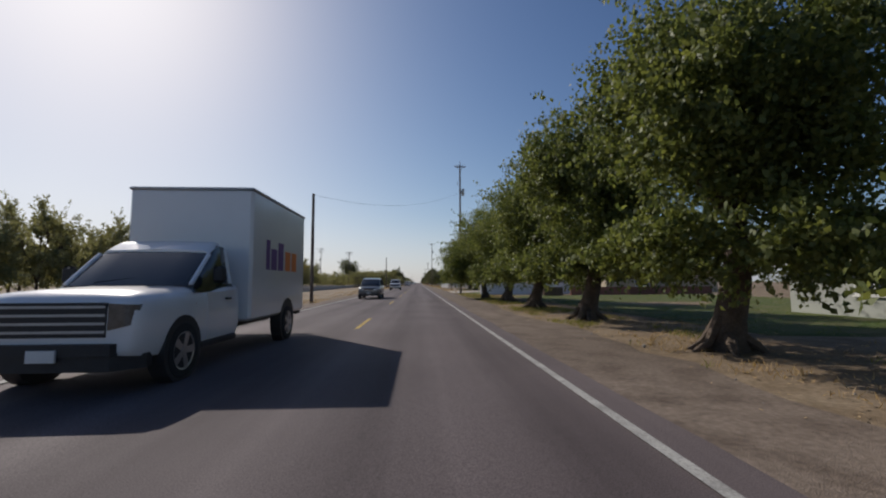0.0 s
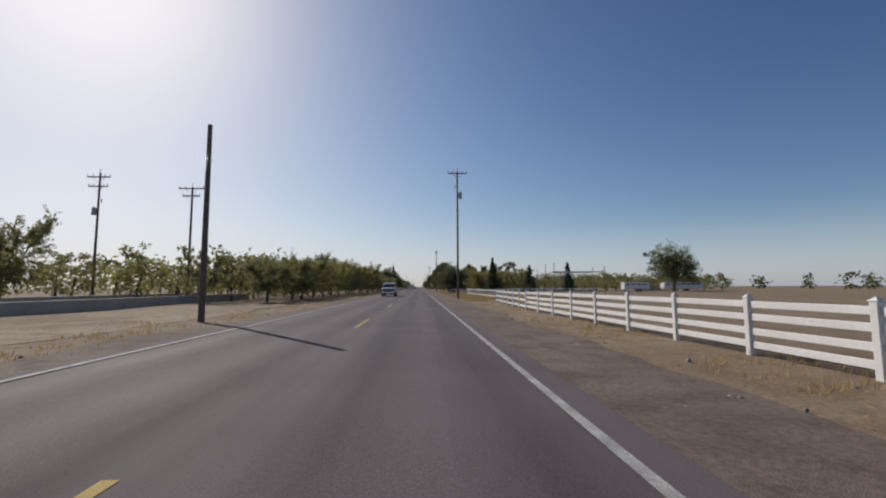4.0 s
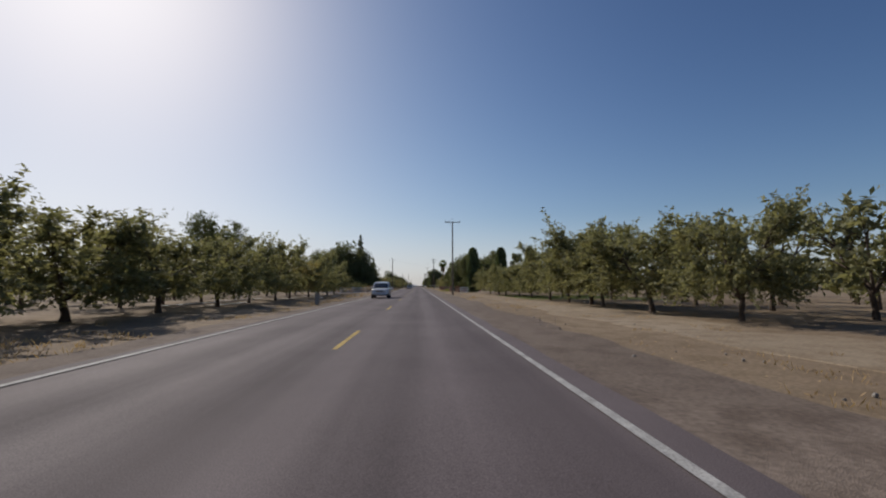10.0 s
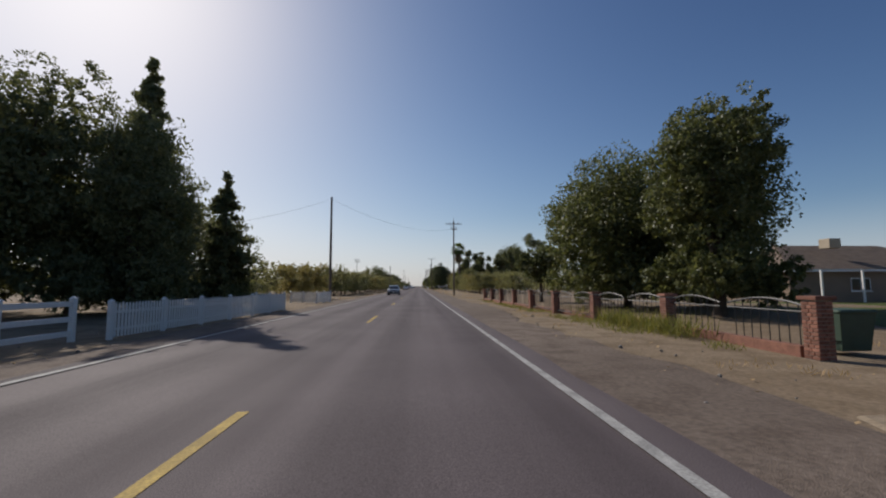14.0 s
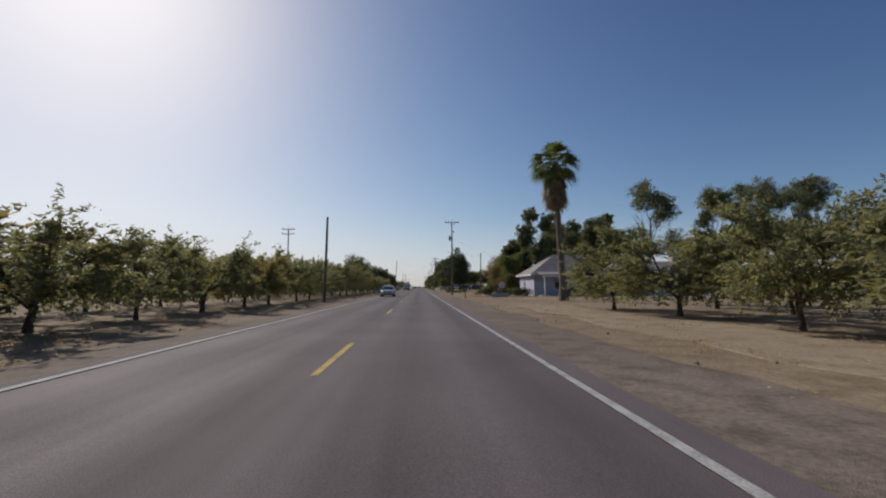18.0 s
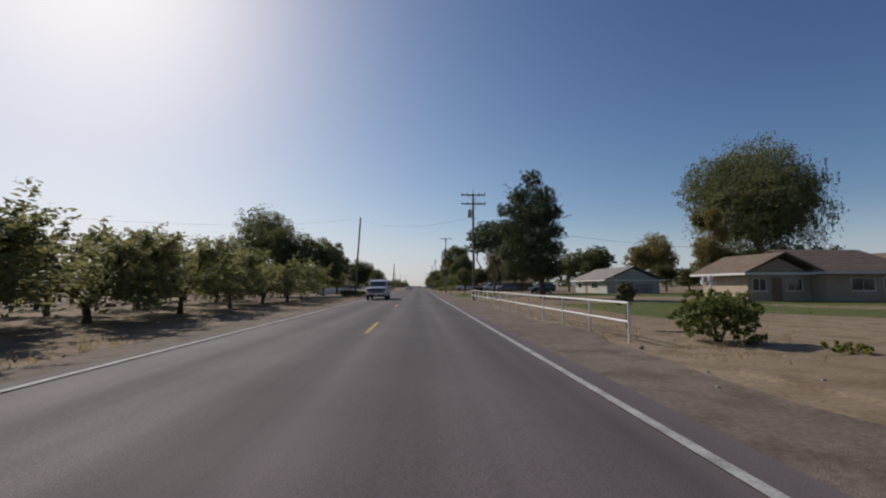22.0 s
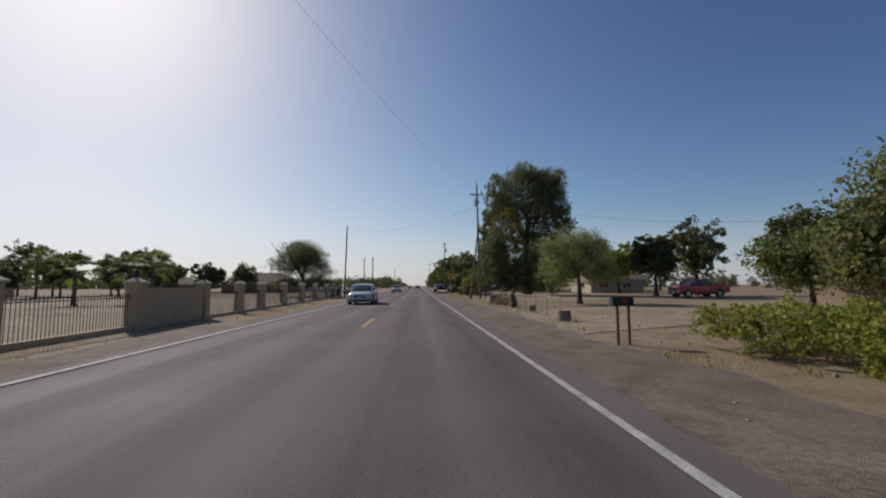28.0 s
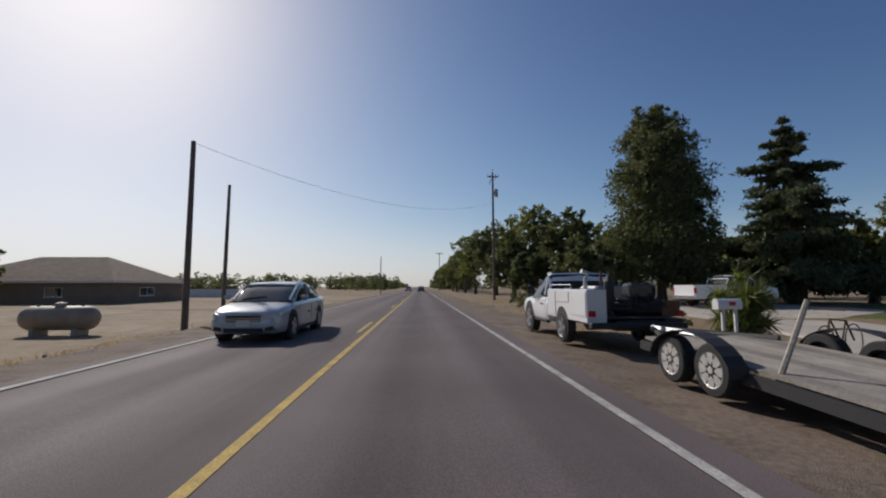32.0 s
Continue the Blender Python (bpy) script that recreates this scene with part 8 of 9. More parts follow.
    # door skins that follow the body's side, with gaps between them
    ds = {"sedan": ((1.5, 2.68), (2.72, 3.45)), "suv": ((1.5, 2.5), (2.54, 3.2)), "pickup": ((1.6, 2.66), (2.7, end_of_cab - 0.12)), "cab": ((1.6, 2.6),)}[kind]
    ys_, fs, zbs, zts = ([q[i] for q in st] for i in range(4))
    for s in (-1, 1):
        for ya, yb in ds:
            rings = []
            for k in range(4):
                yy = ya + (yb - ya) * k / 3
                ww, z0, z1 = w * np.interp(yy, ys_, fs), np.interp(yy, ys_, zbs), np.interp(yy, ys_, zts)
                prof = [(ww * 0.975, z0 + 0.10), (ww * 0.992, z0 + (z1 - z0) * 0.25), (ww, z0 + (z1 - z0) * 0.45), (ww * 0.978, z1 - 0.11)]
                rings.append([(s * (x + 0.007), o + yy, z) for x, z in prof] + [(s * (x - 0.03), o + yy, z) for x, z in reversed(prof)])
            part("door", Shape().loft(rings), paint, t, smooth=True)
        sill = Shape().box(min(s * w * 0.88, s * w * 0.985), max(s * w * 0.88, s * w * 0.985), o + fa + wr + 0.1, o + ra - wr - 0.1 if kind != "cab" else o + 2.7, st[3][2] - 0.03, st[3][2] + 0.07, 0.02)
        part("sill", sill, M_BLACK_PLASTIC, t)
    hb = {"sedan": 0.60, "suv": 0.78, "pickup": 0.98, "cab": 0.98}[kind] * low
    # the nose: strips that follow its curve across the width
    nose_w, nose_y = [w * q[1] * 0.97 for q in st[:5]], [q[0] for q in st[:5]]

    def strip(x0, x1, low0, low1, up0, up1, out=0.02, deep=0.08, n=9):
        """From x0 to x1 over the nose, the lower edge from low0 to low1, the upper from up0 to up1."""
        rings = []
        for k in range(n):
            f = k / (n - 1)
            x = x0 + (x1 - x0) * f
            yy = o + float(np.interp(abs(x), nose_w, nose_y))
            za, zb = low0 + (low1 - low0) * f, up0 + (up1 - up0) * f
            rings.append([(x, yy - out, za), (x, yy - out, zb), (x * 0.97, yy + deep, zb), (x * 0.97, yy + deep, za)])
        return Shape().loft(rings)
    big = kind in ("pickup", "cab")
    gx = w * (0.62 if big else 0.44)
    g0, g1 = (hb - 0.28 * low, hb + 0.13 * low) if big else (hb - 0.10, hb + 0.06)
    grille = part("grille", strip(-gx, gx, g0, g0, g1, g1, 0.012), M_BLACK_PLASTIC, t, "dark grille")
    for k in range(4 if big else 2):
        z = g0 + (g1 - g0) * (0.12 + 0.24 * k if big else 0.18 + 0.32 * k)
        part("grille_bar", strip(-gx * 0.98, gx * 0.98, z, z, z + (0.03 if big else 0.018), z + (0.03 if big else 0.018), 0.022), M_GREY_METAL if big else M_CHROME, grille, "bright grille bar")
    for s in (-1, 1):
        if big:
            part("headlight", strip(s * gx * 1.03, s * w * 0.965, hb - 0.20 * low, hb - 0.12 * low, hb + 0.12 * low, hb + 0.10 * low, 0.018), M_LAMP_DARK, t, "dark headlight housing behind a clear lens", smooth=True)
            part("indicator", strip(s * w * 0.968, s * w * 0.985, hb - 0.10 * low, hb - 0.06 * low, hb + 0.09 * low, hb + 0.07 * low, 0.016, n=3), M_AMBER, t, "amber indicator")
        else:
            part("headlight", strip(s * gx * 1.04, s * w * 0.955, hb - 0.06, hb + 0.02, hb + 0.05, hb + 0.13, 0.014), M_LAMP_GLASS, t, "clear swept headlight lens", smooth=True)
            part("fog_recess", strip(s * w * 0.56, s * w * 0.86, lift + 0.08, lift + 0.10, lift + 0.16, lift + 0.22, 0.012), M_BLACK_PLASTIC, t)
        part("mirror", Shape().box(min(s * (w + 0.02), s * (w + 0.22)), max(s * (w + 0.02), s * (w + 0.22)), o + gh[0][0] + 0.36, o + gh[0][0] + 0.47, gh[0][3] + 0.03, gh[0][3] + (0.30 if big else 0.16), 0.045), M_BLACK_PLASTIC if big else paint, t, smooth=True)
        for ya in ((2.05, 2.95) if kind in ("suv", "pickup", "sedan") else (1.95,)):
            part("door_handle", Shape().box(min(s * w * 0.985, s * (w + 0.025)), max(s * w * 0.985, s * (w + 0.025)), o + ya + 0.25, o + ya + 0.45, st[3][3] - 0.2, st[3][3] - 0.165, 0.008), M_BLACK_PLASTIC, t)
        for ax in (fa, ra if kind != "cab" else 99):
            if ax > L + 3:
                continue
            part("wheel_arch", Shape().disc_x(s * (w - 0.22), s * (w + 0.004), o + ax, wr + 0.03, wr + 0.065, 24), M_BLACK_PLASTIC, t)
            wheel(t, s * (w + 0.015), o + ax, wr, 0.22, s)
    if big:
        part("bumper", strip(-w * 0.97, w * 0.97, lift + 0.24, lift + 0.24, lift + 0.38, lift + 0.38, 0.09, 0.1), M_CHROME if kind == "pickup" else M_BLACK_PLASTIC, t, smooth=True)
    if big:
        part("valance", strip(-w * 0.95, w * 0.95, lift + 0.06, lift + 0.06, lift + 0.235, lift + 0.235, 0.06, 0.1), M_BLACK_PLASTIC, t)
    part("lower_intake", strip(-w * 0.5, w * 0.5, lift + 0.05, lift + 0.05, lift + 0.15, lift + 0.15, 0.014), M_BLACK_PLASTIC, t)
    yp = o - (0.105 if big else 0.03)
    part("plate", Shape().box(-0.16, 0.16, yp - 0.012, yp + 0.02, lift + 0.18, lift + 0.32, 0.004), M_TRIM, t)
    part("wiper", Shape().tube([(-0.5, o + gh[0][0] + 0.05, gh[0][3] + 0.04), (0.1, o + gh[0][0] + 0.16, gh[0][3] + 0.12)], 0.012, 5), M_BLACK_PLASTIC, t)
    if kind in ("sedan", "suv"):
        for s in (-1, 1):
            part("tail_light", Shape().box(min(s * w * 0.55, s * w * 0.9), max(s * w * 0.55, s * w * 0.9), o + L - 0.12, o + L + 0.01, st[-2][3] - 0.22, st[-2][3] - 0.06, 0.02), M_RED_LENS, t)
    return t, o, w


def pickup(label, x, y, paint, turn=0.0):
    t, o, w = vehicle("pickup", label, x, y, paint, turn)
    s = Shape()
    s.box(-w, -w + 0.09, o + 3.64, o + 5.8, 0.5, 1.37, 0.03)
    part("bed_side", s, paint, t, smooth=True)
    part("bed_side", Shape().box(w - 0.09, w, o + 3.64, o + 5.8, 0.5, 1.37, 0.03), paint, t, smooth=True)
    part("tailgate", Shape().box(-w + 0.09, w - 0.09, o + 5.74, o + 5.82, 0.55, 1.36, 0.02), paint, t)
    part("bed_floor", Shape().box(-w + 0.09, w - 0.09, o + 3.64, o + 5.74, 0.6, 0.72), M_BLACK_PLASTIC, t)
    part("rear_bumper", Shape().box(-w * 0.95, w * 0.95, o + 5.8, o + 5.95, 0.5, 0.7, 0.03), M_CHROME, t)
    part("chassis", Shape().box(-0.5, 0.5, o + 1.0, o + 5.7, 0.36, 0.55), M_BLACK_PLASTIC, t)
    for sd in (-1, 1):
        part("tail_light", Shape().box(min(sd * w * 0.9, sd * w * 1.004), max(sd * w * 0.9, sd * w * 1.004), o + 5.7, o + 5.83, 0.85, 1.2, 0.01), M_RED_LENS, t)
    return t, o, w


# delivery truck with a tall box
t, o, w = vehicle("cab", "white delivery truck with a tall square box body", -6.3, -0.7, M_CAR_WHITE, category="truck")
part("cargo_box", Shape().box(-1.15, 1.15, o + 2.95, o + 6.6, 0.62, 3.15, 0.05), M_CAR_WHITE, t, "tall white cargo box")
part("roof_trim", Shape().box(-1.165, 1.165, o + 2.93, o + 6.62, 3.12, 3.18, 0.02), M_GREY_METAL, t)
part("chassis", Shape().box(-0.45, 0.45, o + 0.9, o + 6.4, 0.42, 0.75), M_BLACK_PLASTIC, t)
part("rear_step", Shape().box(-1.0, 1.0, o + 6.6, o + 6.9, 0.5, 0.62, 0.02), M_BLACK_PLASTIC, t)
for sd in (-1, 1):
    part("wheel_arch", Shape().disc_x(sd * 0.93, sd * 1.155, o + 5.2, 0.46, 0.52, 22), M_BLACK_PLASTIC, t)
    wheel(t, sd * 1.185, o + 5.2, 0.40, 0.3, sd)
    for k, (y0, wd, mt) in enumerate(((3.7, 0.22, M_PURPLE), (4.0, 0.36, M_PURPLE), (4.45, 0.36, M_PURPLE), (4.95, 0.4, M_ORANGE), (5.45, 0.4, M_ORANGE))):
        part("side_mark", Shape().box(min(sd * 1.152, sd * 1.156), max(sd * 1.152, sd * 1.156), o + y0, o + y0 + wd, 1.62, 2.25 if k in (0, 2) else 2.08, 0), mt, t)
vehicle("suv", "dark grey compact car in the oncoming lane", -6.1, 29.4, M_CAR_GREY)
pickup("white pickup truck with extended cab in the oncoming lane", -6.4, 74.0, M_CAR_WHITE)
pickup("white crew-cab pickup truck with a chrome grille", -6.15, 155.4, M_CAR_WHITE)
vehicle("suv", "white compact sport utility car in the oncoming lane", -6.15, 291.0, M_CAR_WHITE)
vehicle("sedan", "dark grey sedan far down the oncoming lane", -5.7, 406.0, M_CAR_GREY)
vehicle("sedan", "silver sedan in the oncoming lane", -6.5, 495.7, M_CAR_SILVER)
pickup("white pickup truck coming down the far lane", -6.4, 577.0, M_CAR_WHITE)
vehicle("sedan", "white sedan with a bright grille in the oncoming lane", -6.1, 695.9, M_CAR_PEARL)
vehicle("sedan", "pale silver-white sedan in the oncoming lane", -6.35, 750.5, M_CAR_PEARL)
vehicle("sedan", "dark car far ahead in the lane", -1.9, 860.0, M_CAR_GREY, 180)
vehicle("sedan", "small dark car far down the oncoming lane", -5.9, 872.0, M_CAR_GREY)
vehicle("suv", "dark sport utility car parked on a driveway", 27.2, 72.6, M_CAR_GREY, 150)
pickup("white pickup truck parked on a concrete driveway", 19.4, 765.4, M_CAR_WHITE, 94)
pickup("white pickup truck parked across a dirt yard", 13.5, 635.0, M_CAR_WHITE, -80)
vehicle("suv", "dark off-road car parked beside a pale green house", 18.7, 610.0, M_CAR_BLACK, -75)
vehicle("suv", "dark car parked in a dirt yard", 16.5, 631.5, M_CAR_GREY, -85)
pickup("red pickup truck parked in a far yard", 26, 708, M_CAR_RED, -85)
pickup("white pickup truck parked behind a garden tree", 12.5, 647.6, M_CAR_WHITE, 80)

# service truck with a utility body and a flat trailer with a tilted deck
t, o, w = vehicle("cab", "white service truck with tool-cabinet body parked on the shoulder", 2.3, 752.2, M_CAR_WHITE, 180, category="truck", name="service_truck", low=0.82)
part("chassis", Shape().box(-0.45, 0.45, o + 0.9, o + 5.6, 0.42, 0.62), M_BLACK_PLASTIC, t)
part("bed_floor", Shape().box(-0.6, 0.6, o + 2.85, o + 5.5, 0.6, 0.68), M_BLACK_PLASTIC, t)
for sd in (-1, 1):
    b = part("tool_cabinet", Shape().box(min(sd * 0.6, sd * 1.02), max(sd * 0.6, sd * 1.02), o + 2.85, o + (5.5 if sd > 0 else 4.5), 0.56, 1.26, 0.02), M_CAR_WHITE, t, "white tool cabinets along the bed")
    for y0, y1, z0 in ((2.9, 3.5, 0.62), (3.55, 4.45, 0.96), (4.55, 5.45, 0.7))[:3 if sd > 0 else 2]:
        d = part("cabinet_door", Shape().box(min(sd * 1.024, sd * 1.035), max(sd * 1.024, sd * 1.035), o + y0, o + y1, z0, 1.2, 0.003), M_CAR_WHITE, b)
    part("wheel_arch", Shape().disc_x(sd * 0.84, sd * 1.026, o + 3.95, 0.42, 0.43, 22), M_BLACK_PLASTIC, t)
    wheel(t, sd * 1.05, o + 3.95, 0.36, 0.24, sd)
    part("tail_light", Shape().box(min(sd * 0.85, sd * 1.0), max(sd * 0.85, sd * 1.0), o + 5.49, o + 5.53, 0.7, 0.82, 0.005), M_RED_LENS, t)
part("bed_cross_box", Shape().box(-0.6, 0.6, o + 2.9, o + 3.4, 0.68, 1.28, 0.03), M_BLACK_PLASTIC, t)
part("rear_bumper", Shape().box(-1.0, 1.0, o + 5.5, o + 5.66, 0.46, 0.58, 0.02), M_BLACK_PLASTIC, t)
part("rear_deck", Shape().box(-1.0, 0.6, o + 4.5, o + 5.5, 0.56, 0.66, 0.01), M_BLACK_PLASTIC, t)
part("pipe_vise", Shape().tube([(0.8, o + 4.9, 1.26), (0.8, o + 4.9, 1.5), (0.72, o + 4.9, 1.6), (0.88, o + 4.9, 1.66)], [0.05, 0.04, 0.06, 0.05], 7), M_GREY_METAL, t)
part("cabinet_rail", Shape().tube([(0.98, o + 3.0, 1.26), (0.98, o + 3.0, 1.36), (0.98, o + 4.5, 1.36), (0.98, o + 4.5, 1.26)], 0.015, 6), M_GREY_METAL, t)
t2 = thing("welder", "bulky dark welding machine standing in a truck bed", "machine", (2.3, 749.3, 0.68))
part("housing", Shape().box(-0.35, 0.4, -0.5, 0.5, 0.0, 0.65, 0.05), M_GREY_METAL, t2)
part("exhaust", Shape().tube([(0.1, 0.2, 0.65), (0.1, 0.2, 1.0)], 0.035, 7), M_RUST, t2)
for k in range(3):
    part("cable_coil", Shape().tube([(0.3 * math.cos(a), -0.9 + 0.3 * math.sin(a), 0.15 + k * 0.09) for a in np.arange(0, 6.6, 0.4)], 0.045, 6), M_BLACK_PLASTIC, t2)
t2 = thing("air_compressor", "dark greasy air compressor with coiled hoses on a truck bed", "machine", (2.75, 748.35, 0.66))
part("air_tank", Shape().tube([(-0.55, 0, 0.2), (-0.5, 0, 0.2), (0.4, 0, 0.2), (0.45, 0, 0.2)], [0.1, 0.2, 0.2, 0.1], 12), M_BLACK_PLASTIC, t2)
part("engine", Shape().box(-0.3, 0.25, -0.18, 0.2, 0.4, 0.72, 0.04), M_LAMP_DARK, t2)
part("belt_guard", Shape().disc_x(0.26, 0.31, 0.0, 0.55, 0.17, 14), M_BLACK_PLASTIC, t2)
part("hose", Shape().tube([(-0.5 + 0.05 * k + 0.14 * math.cos(k * 1.1), -0.22, 0.35 + 0.16 * math.sin(k * 1.1)) for k in range(22)], 0.02, 5), M_BLACK_PLASTIC, t2)
part("toolbox", Shape().box(0.42, 0.85, -0.15, 0.3, 0.0, 0.34, 0.02), M_RUST, t2)
t2 = thing("gas_bottle", "dark steel gas bottle standing in a truck bed", "bottle", (2.05, 748.3, 0.68))
part("bottle", Shape().tube([(0, 0, 0), (0, 0, 0.75), (0, 0, 0.85), (0, 0, 0.88)], [0.11, 0.11, 0.05, 0.03], 10), M_BLACK_PLASTIC, t2)
part("valve", Shape().tube([(0, 0, 0.88), (0, 0, 0.96)], 0.025, 7), M_CHROME, t2)
tr = thing("flat_trailer", "flatbed car trailer with a pale tilted plank deck and tandem wheels", "trailer", (2.55, 744.6, 0))
part("hitch", Shape().tube([(0, 2.9, 0.48), (0, 1.3, 0.5)], 0.07, 6), M_GREY_METAL, tr)
part("hitch", Shape().tube([(-0.9, 0.9, 0.5), (0, 2.9, 0.48), (0.9, 0.9, 0.5)], 0.06, 6), M_BLACK_PLASTIC, tr)
for sd in (-1, 1):
    part("side_beam", Shape().side_prism([(1.4, 0.44), (-3.6, 0.25), (-3.6, 0.13), (1.4, 0.31)], sd * 0.98, sd * 1.06), M_BLACK_PLASTIC, tr)
    for yy in (0.35, -0.47):
        wheel(tr, sd * 1.2, yy, 0.32, 0.2, sd, M_STEEL_RIM, 8)
    arch = [(sd * 1.14, 0.82 * math.cos(a) - 0.06, 0.28 + 0.46 * math.sin(a)) for a in np.arange(0, 3.2, 0.26)]
    f = Shape().loft([[(p[0] - 0.12, p[1], p[2]), (p[0] + 0.12, p[1], p[2]), (p[0] + 0.12, p[1], p[2] + 0.012), (p[0] - 0.12, p[1], p[2] + 0.012)] for p in arch])
    part("mudguard", f, M_BLACK_PLASTIC, tr)
for k in range(9):
    part("deck_plank", Shape().side_prism([(1.4, 0.50), (-3.6, 0.30), (-3.6, 0.26), (1.4, 0.46)], -0.97 + k * 0.216, -0.97 + k * 0.216 + 0.205), M_PLANK, tr)
part("ramp_post", Shape().tube([(-0.95, -1.1, 0.2), (-0.72, -1.1, 0.7), (-0.51, -1.1, 1.17)], [0.034, 0.03, 0.028], 7), M_PLANK, tr, "pale weathered leaning post")
part("tail_frame", Shape().box(-1.05, 1.05, -3.75, -3.6, 0.14, 0.32, 0.01), M_RUST, tr)

# ---- roadside things ----
def mailbox(x, y, post_h=1.0, mat=None, label="black mailbox on a wooden post", turn=0.0, double=False, wood=None):
    t = thing("mailbox", label, "mailbox", (x, y, GZ), turn)
    q = 0.03 if double else 0.05
    for k in ((0,) if not double else (-0.14, 0.14)):
        part("post", Shape().box(k - q, k + q, -q, q, -0.2, post_h, 0.008), wood or M_BROWN_WOOD, t)
    prof = [(-0.09, 0), (0.09, 0), (0.09, 0.13)] + [(0.09 * math.cos(a), 0.13 + 0.09 * math.sin(a)) for a in (0.6, 1.1, 1.57, 2.0, 2.5)] + [(-0.09, 0.13)]
    b = part("box", Shape().loft([[(-0.28, u, post_h + v) for u, v in prof], [(0.24, u, post_h + v) for u, v in prof]]), mat or M_BLACK_PLASTIC, t)
    part("door", Shape().loft([[(-0.295, u * 1.04, post_h + v * 1.03 - 0.002) for u, v in prof], [(-0.282, u * 1.04, post_h + v * 1.03 - 0.002) for u, v in prof]]), mat or M_BLACK_PLASTIC, b)
    part("flag", Shape().box(-0.05, 0.08, -0.105, -0.095, post_h + 0.08, post_h + 0.16), M_SIGN_RED, b)


mailbox(3.9, 67.4)
mailbox(3.5, 164.4, 1.05, label="large black mailbox on a dark post")
mailbox(3.4, 489.2, 0.85)
mailbox(3.0, 674.8, 0.95, double=True, label="pale mailbox on two dark posts")
mailbox(4.4, 747.8, 0.95, M_CAR_WHITE, "white mailbox on a white post beside tall grass", double=True, wood=M_VINYL)


def post_block(x, y, w, h, mat, label, name="bollard", category="post", cap=True):
    t = thing(name, label, category, (x, y, GZ))
    part("shaft", Shape().box(-w, w, -w, w, -0.2, h, 0.015), mat, t)
    if cap:
        part("cap", Shape().box(-w - 0.03, w + 0.03, -w - 0.03, w + 0.03, h, h + 0.06, 0.012), mat, t)


t = thing("mailbox_cabinet", "weathered grey metal mailbox cabinet on a pair of posts", "mailbox", (4.1, 532.4, GZ))
for sd in (-0.14, 0.14):
    part("post", Shape().box(sd - 0.05, sd + 0.05, -0.05, 0.05, -0.2, 0.75, 0.006), M_POLE, t)
cab = part("cabinet", Shape().box(-0.23, 0.23, -0.2, 0.2, 0.62, 1.3, 0.015), M_STONE, t)
part("lid", Shape().box(-0.25, 0.25, -0.23, 0.22, 1.3, 1.36, 0.02), M_GREY_METAL, cab)
part("door_panel", Shape().box(-0.19, 0.19, -0.212, -0.2, 0.68, 1.26, 0.004), M_GREY_METAL, cab)
part("side_box", Shape().box(-0.42, -0.235, -0.16, 0.16, 1.02, 1.26, 0.02), M_TRIM, t, "white letter box beside the cabinet")
for x, y, dx, h in ((5.0, 532.2, 0.75, 1.75), (5.5, 533.6, 0.05, 1.3), (7.7, 533.2, 0.0, 1.0)):
    t = thing("stake", "thin bare wooden stake stuck in a dirt bank", "stake", (x, y, GZ))
    part("shaft", Shape().tube([(0, 0, -0.2), (dx * 0.5, 0, h * 0.5), (dx, 0.05, h)], [0.028, 0.025, 0.02], 6), M_PLANK, t)
t = thing("mailbox", "white mailbox on a leaning pale post on a small lawn", "mailbox", (2.7, 600.3, GZ), 8)
part("post", Shape().tube([(0, 0, -0.2), (0.06, 0, 1.0)], 0.045, 7), M_PLANK, t)
box = part("box", Shape().box(-0.24, 0.22, -0.1, 0.1, 1.0, 1.2, 0.05), M_CAR_WHITE, t)
part("door", Shape().box(-0.256, -0.242, -0.095, 0.095, 1.01, 1.19, 0.004), M_GREY_METAL, box)
t = thing("skip_bin", "dark steel waste container standing in a yard", "bin", (10.0, 620.8, GZ))
part("body", Shape().loft([[(-0.85, -0.6, 0.12), (0.85, -0.6, 0.12), (0.85, 0.6, 0.12), (-0.85, 0.6, 0.12)], [(-0.95, -0.75, 1.15), (0.95, -0.75, 1.15), (0.95, 0.75, 1.3), (-0.95, 0.75, 1.3)]]), M_BLACK_PLASTIC, t)
part("lid", Shape().loft([[(-0.97, -0.77, 1.16), (0.97, -0.77, 1.16), (0.97, 0.77, 1.31), (-0.97, 0.77, 1.31)], [(-0.95, -0.75, 1.2), (0.95, -0.75, 1.2), (0.95, 0.75, 1.35), (-0.95, 0.75, 1.35)]]), M_TYRE, t)
for sd in (-0.7, 0.7):
    part("foot", Shape().box(sd - 0.08, sd + 0.08, -0.55, 0.55, -0.05, 0.12), M_IRON, t)
post_block(10.9, 507, 0.17, 1.35, M_WHITE_PAINT, "pale square post in a garden bed")
post_block(-11.6, 84.3, 0.12, 0.75, M_BROWN_WOOD, "short dark wooden post beside the road", cap=False)
post_block(-9.9, 278.6, 0.14, 0.85, M_CONCRETE, "short concrete standpipe beside an orchard", "standpipe", "pipe")
post_block(-11.4, 526.1, 0.16, 1.15, M_CONCRETE, "concrete standpipe beside an orchard", "standpipe", "pipe")
post_block(5.5, 711.0, 0.06, 0.75, M_BROWN_WOOD, "short dark stake beside leaning poles", cap=False)
post_block(-15.3, 745.8, 0.08, 0.6, M_BROWN_WOOD, "short brown stake on a dirt lot", cap=False)
post_block(-9.75, 211.0, 0.1, 0.55, M_CAR_WHITE, "small white marker at the foot of a pole", "marker_post")

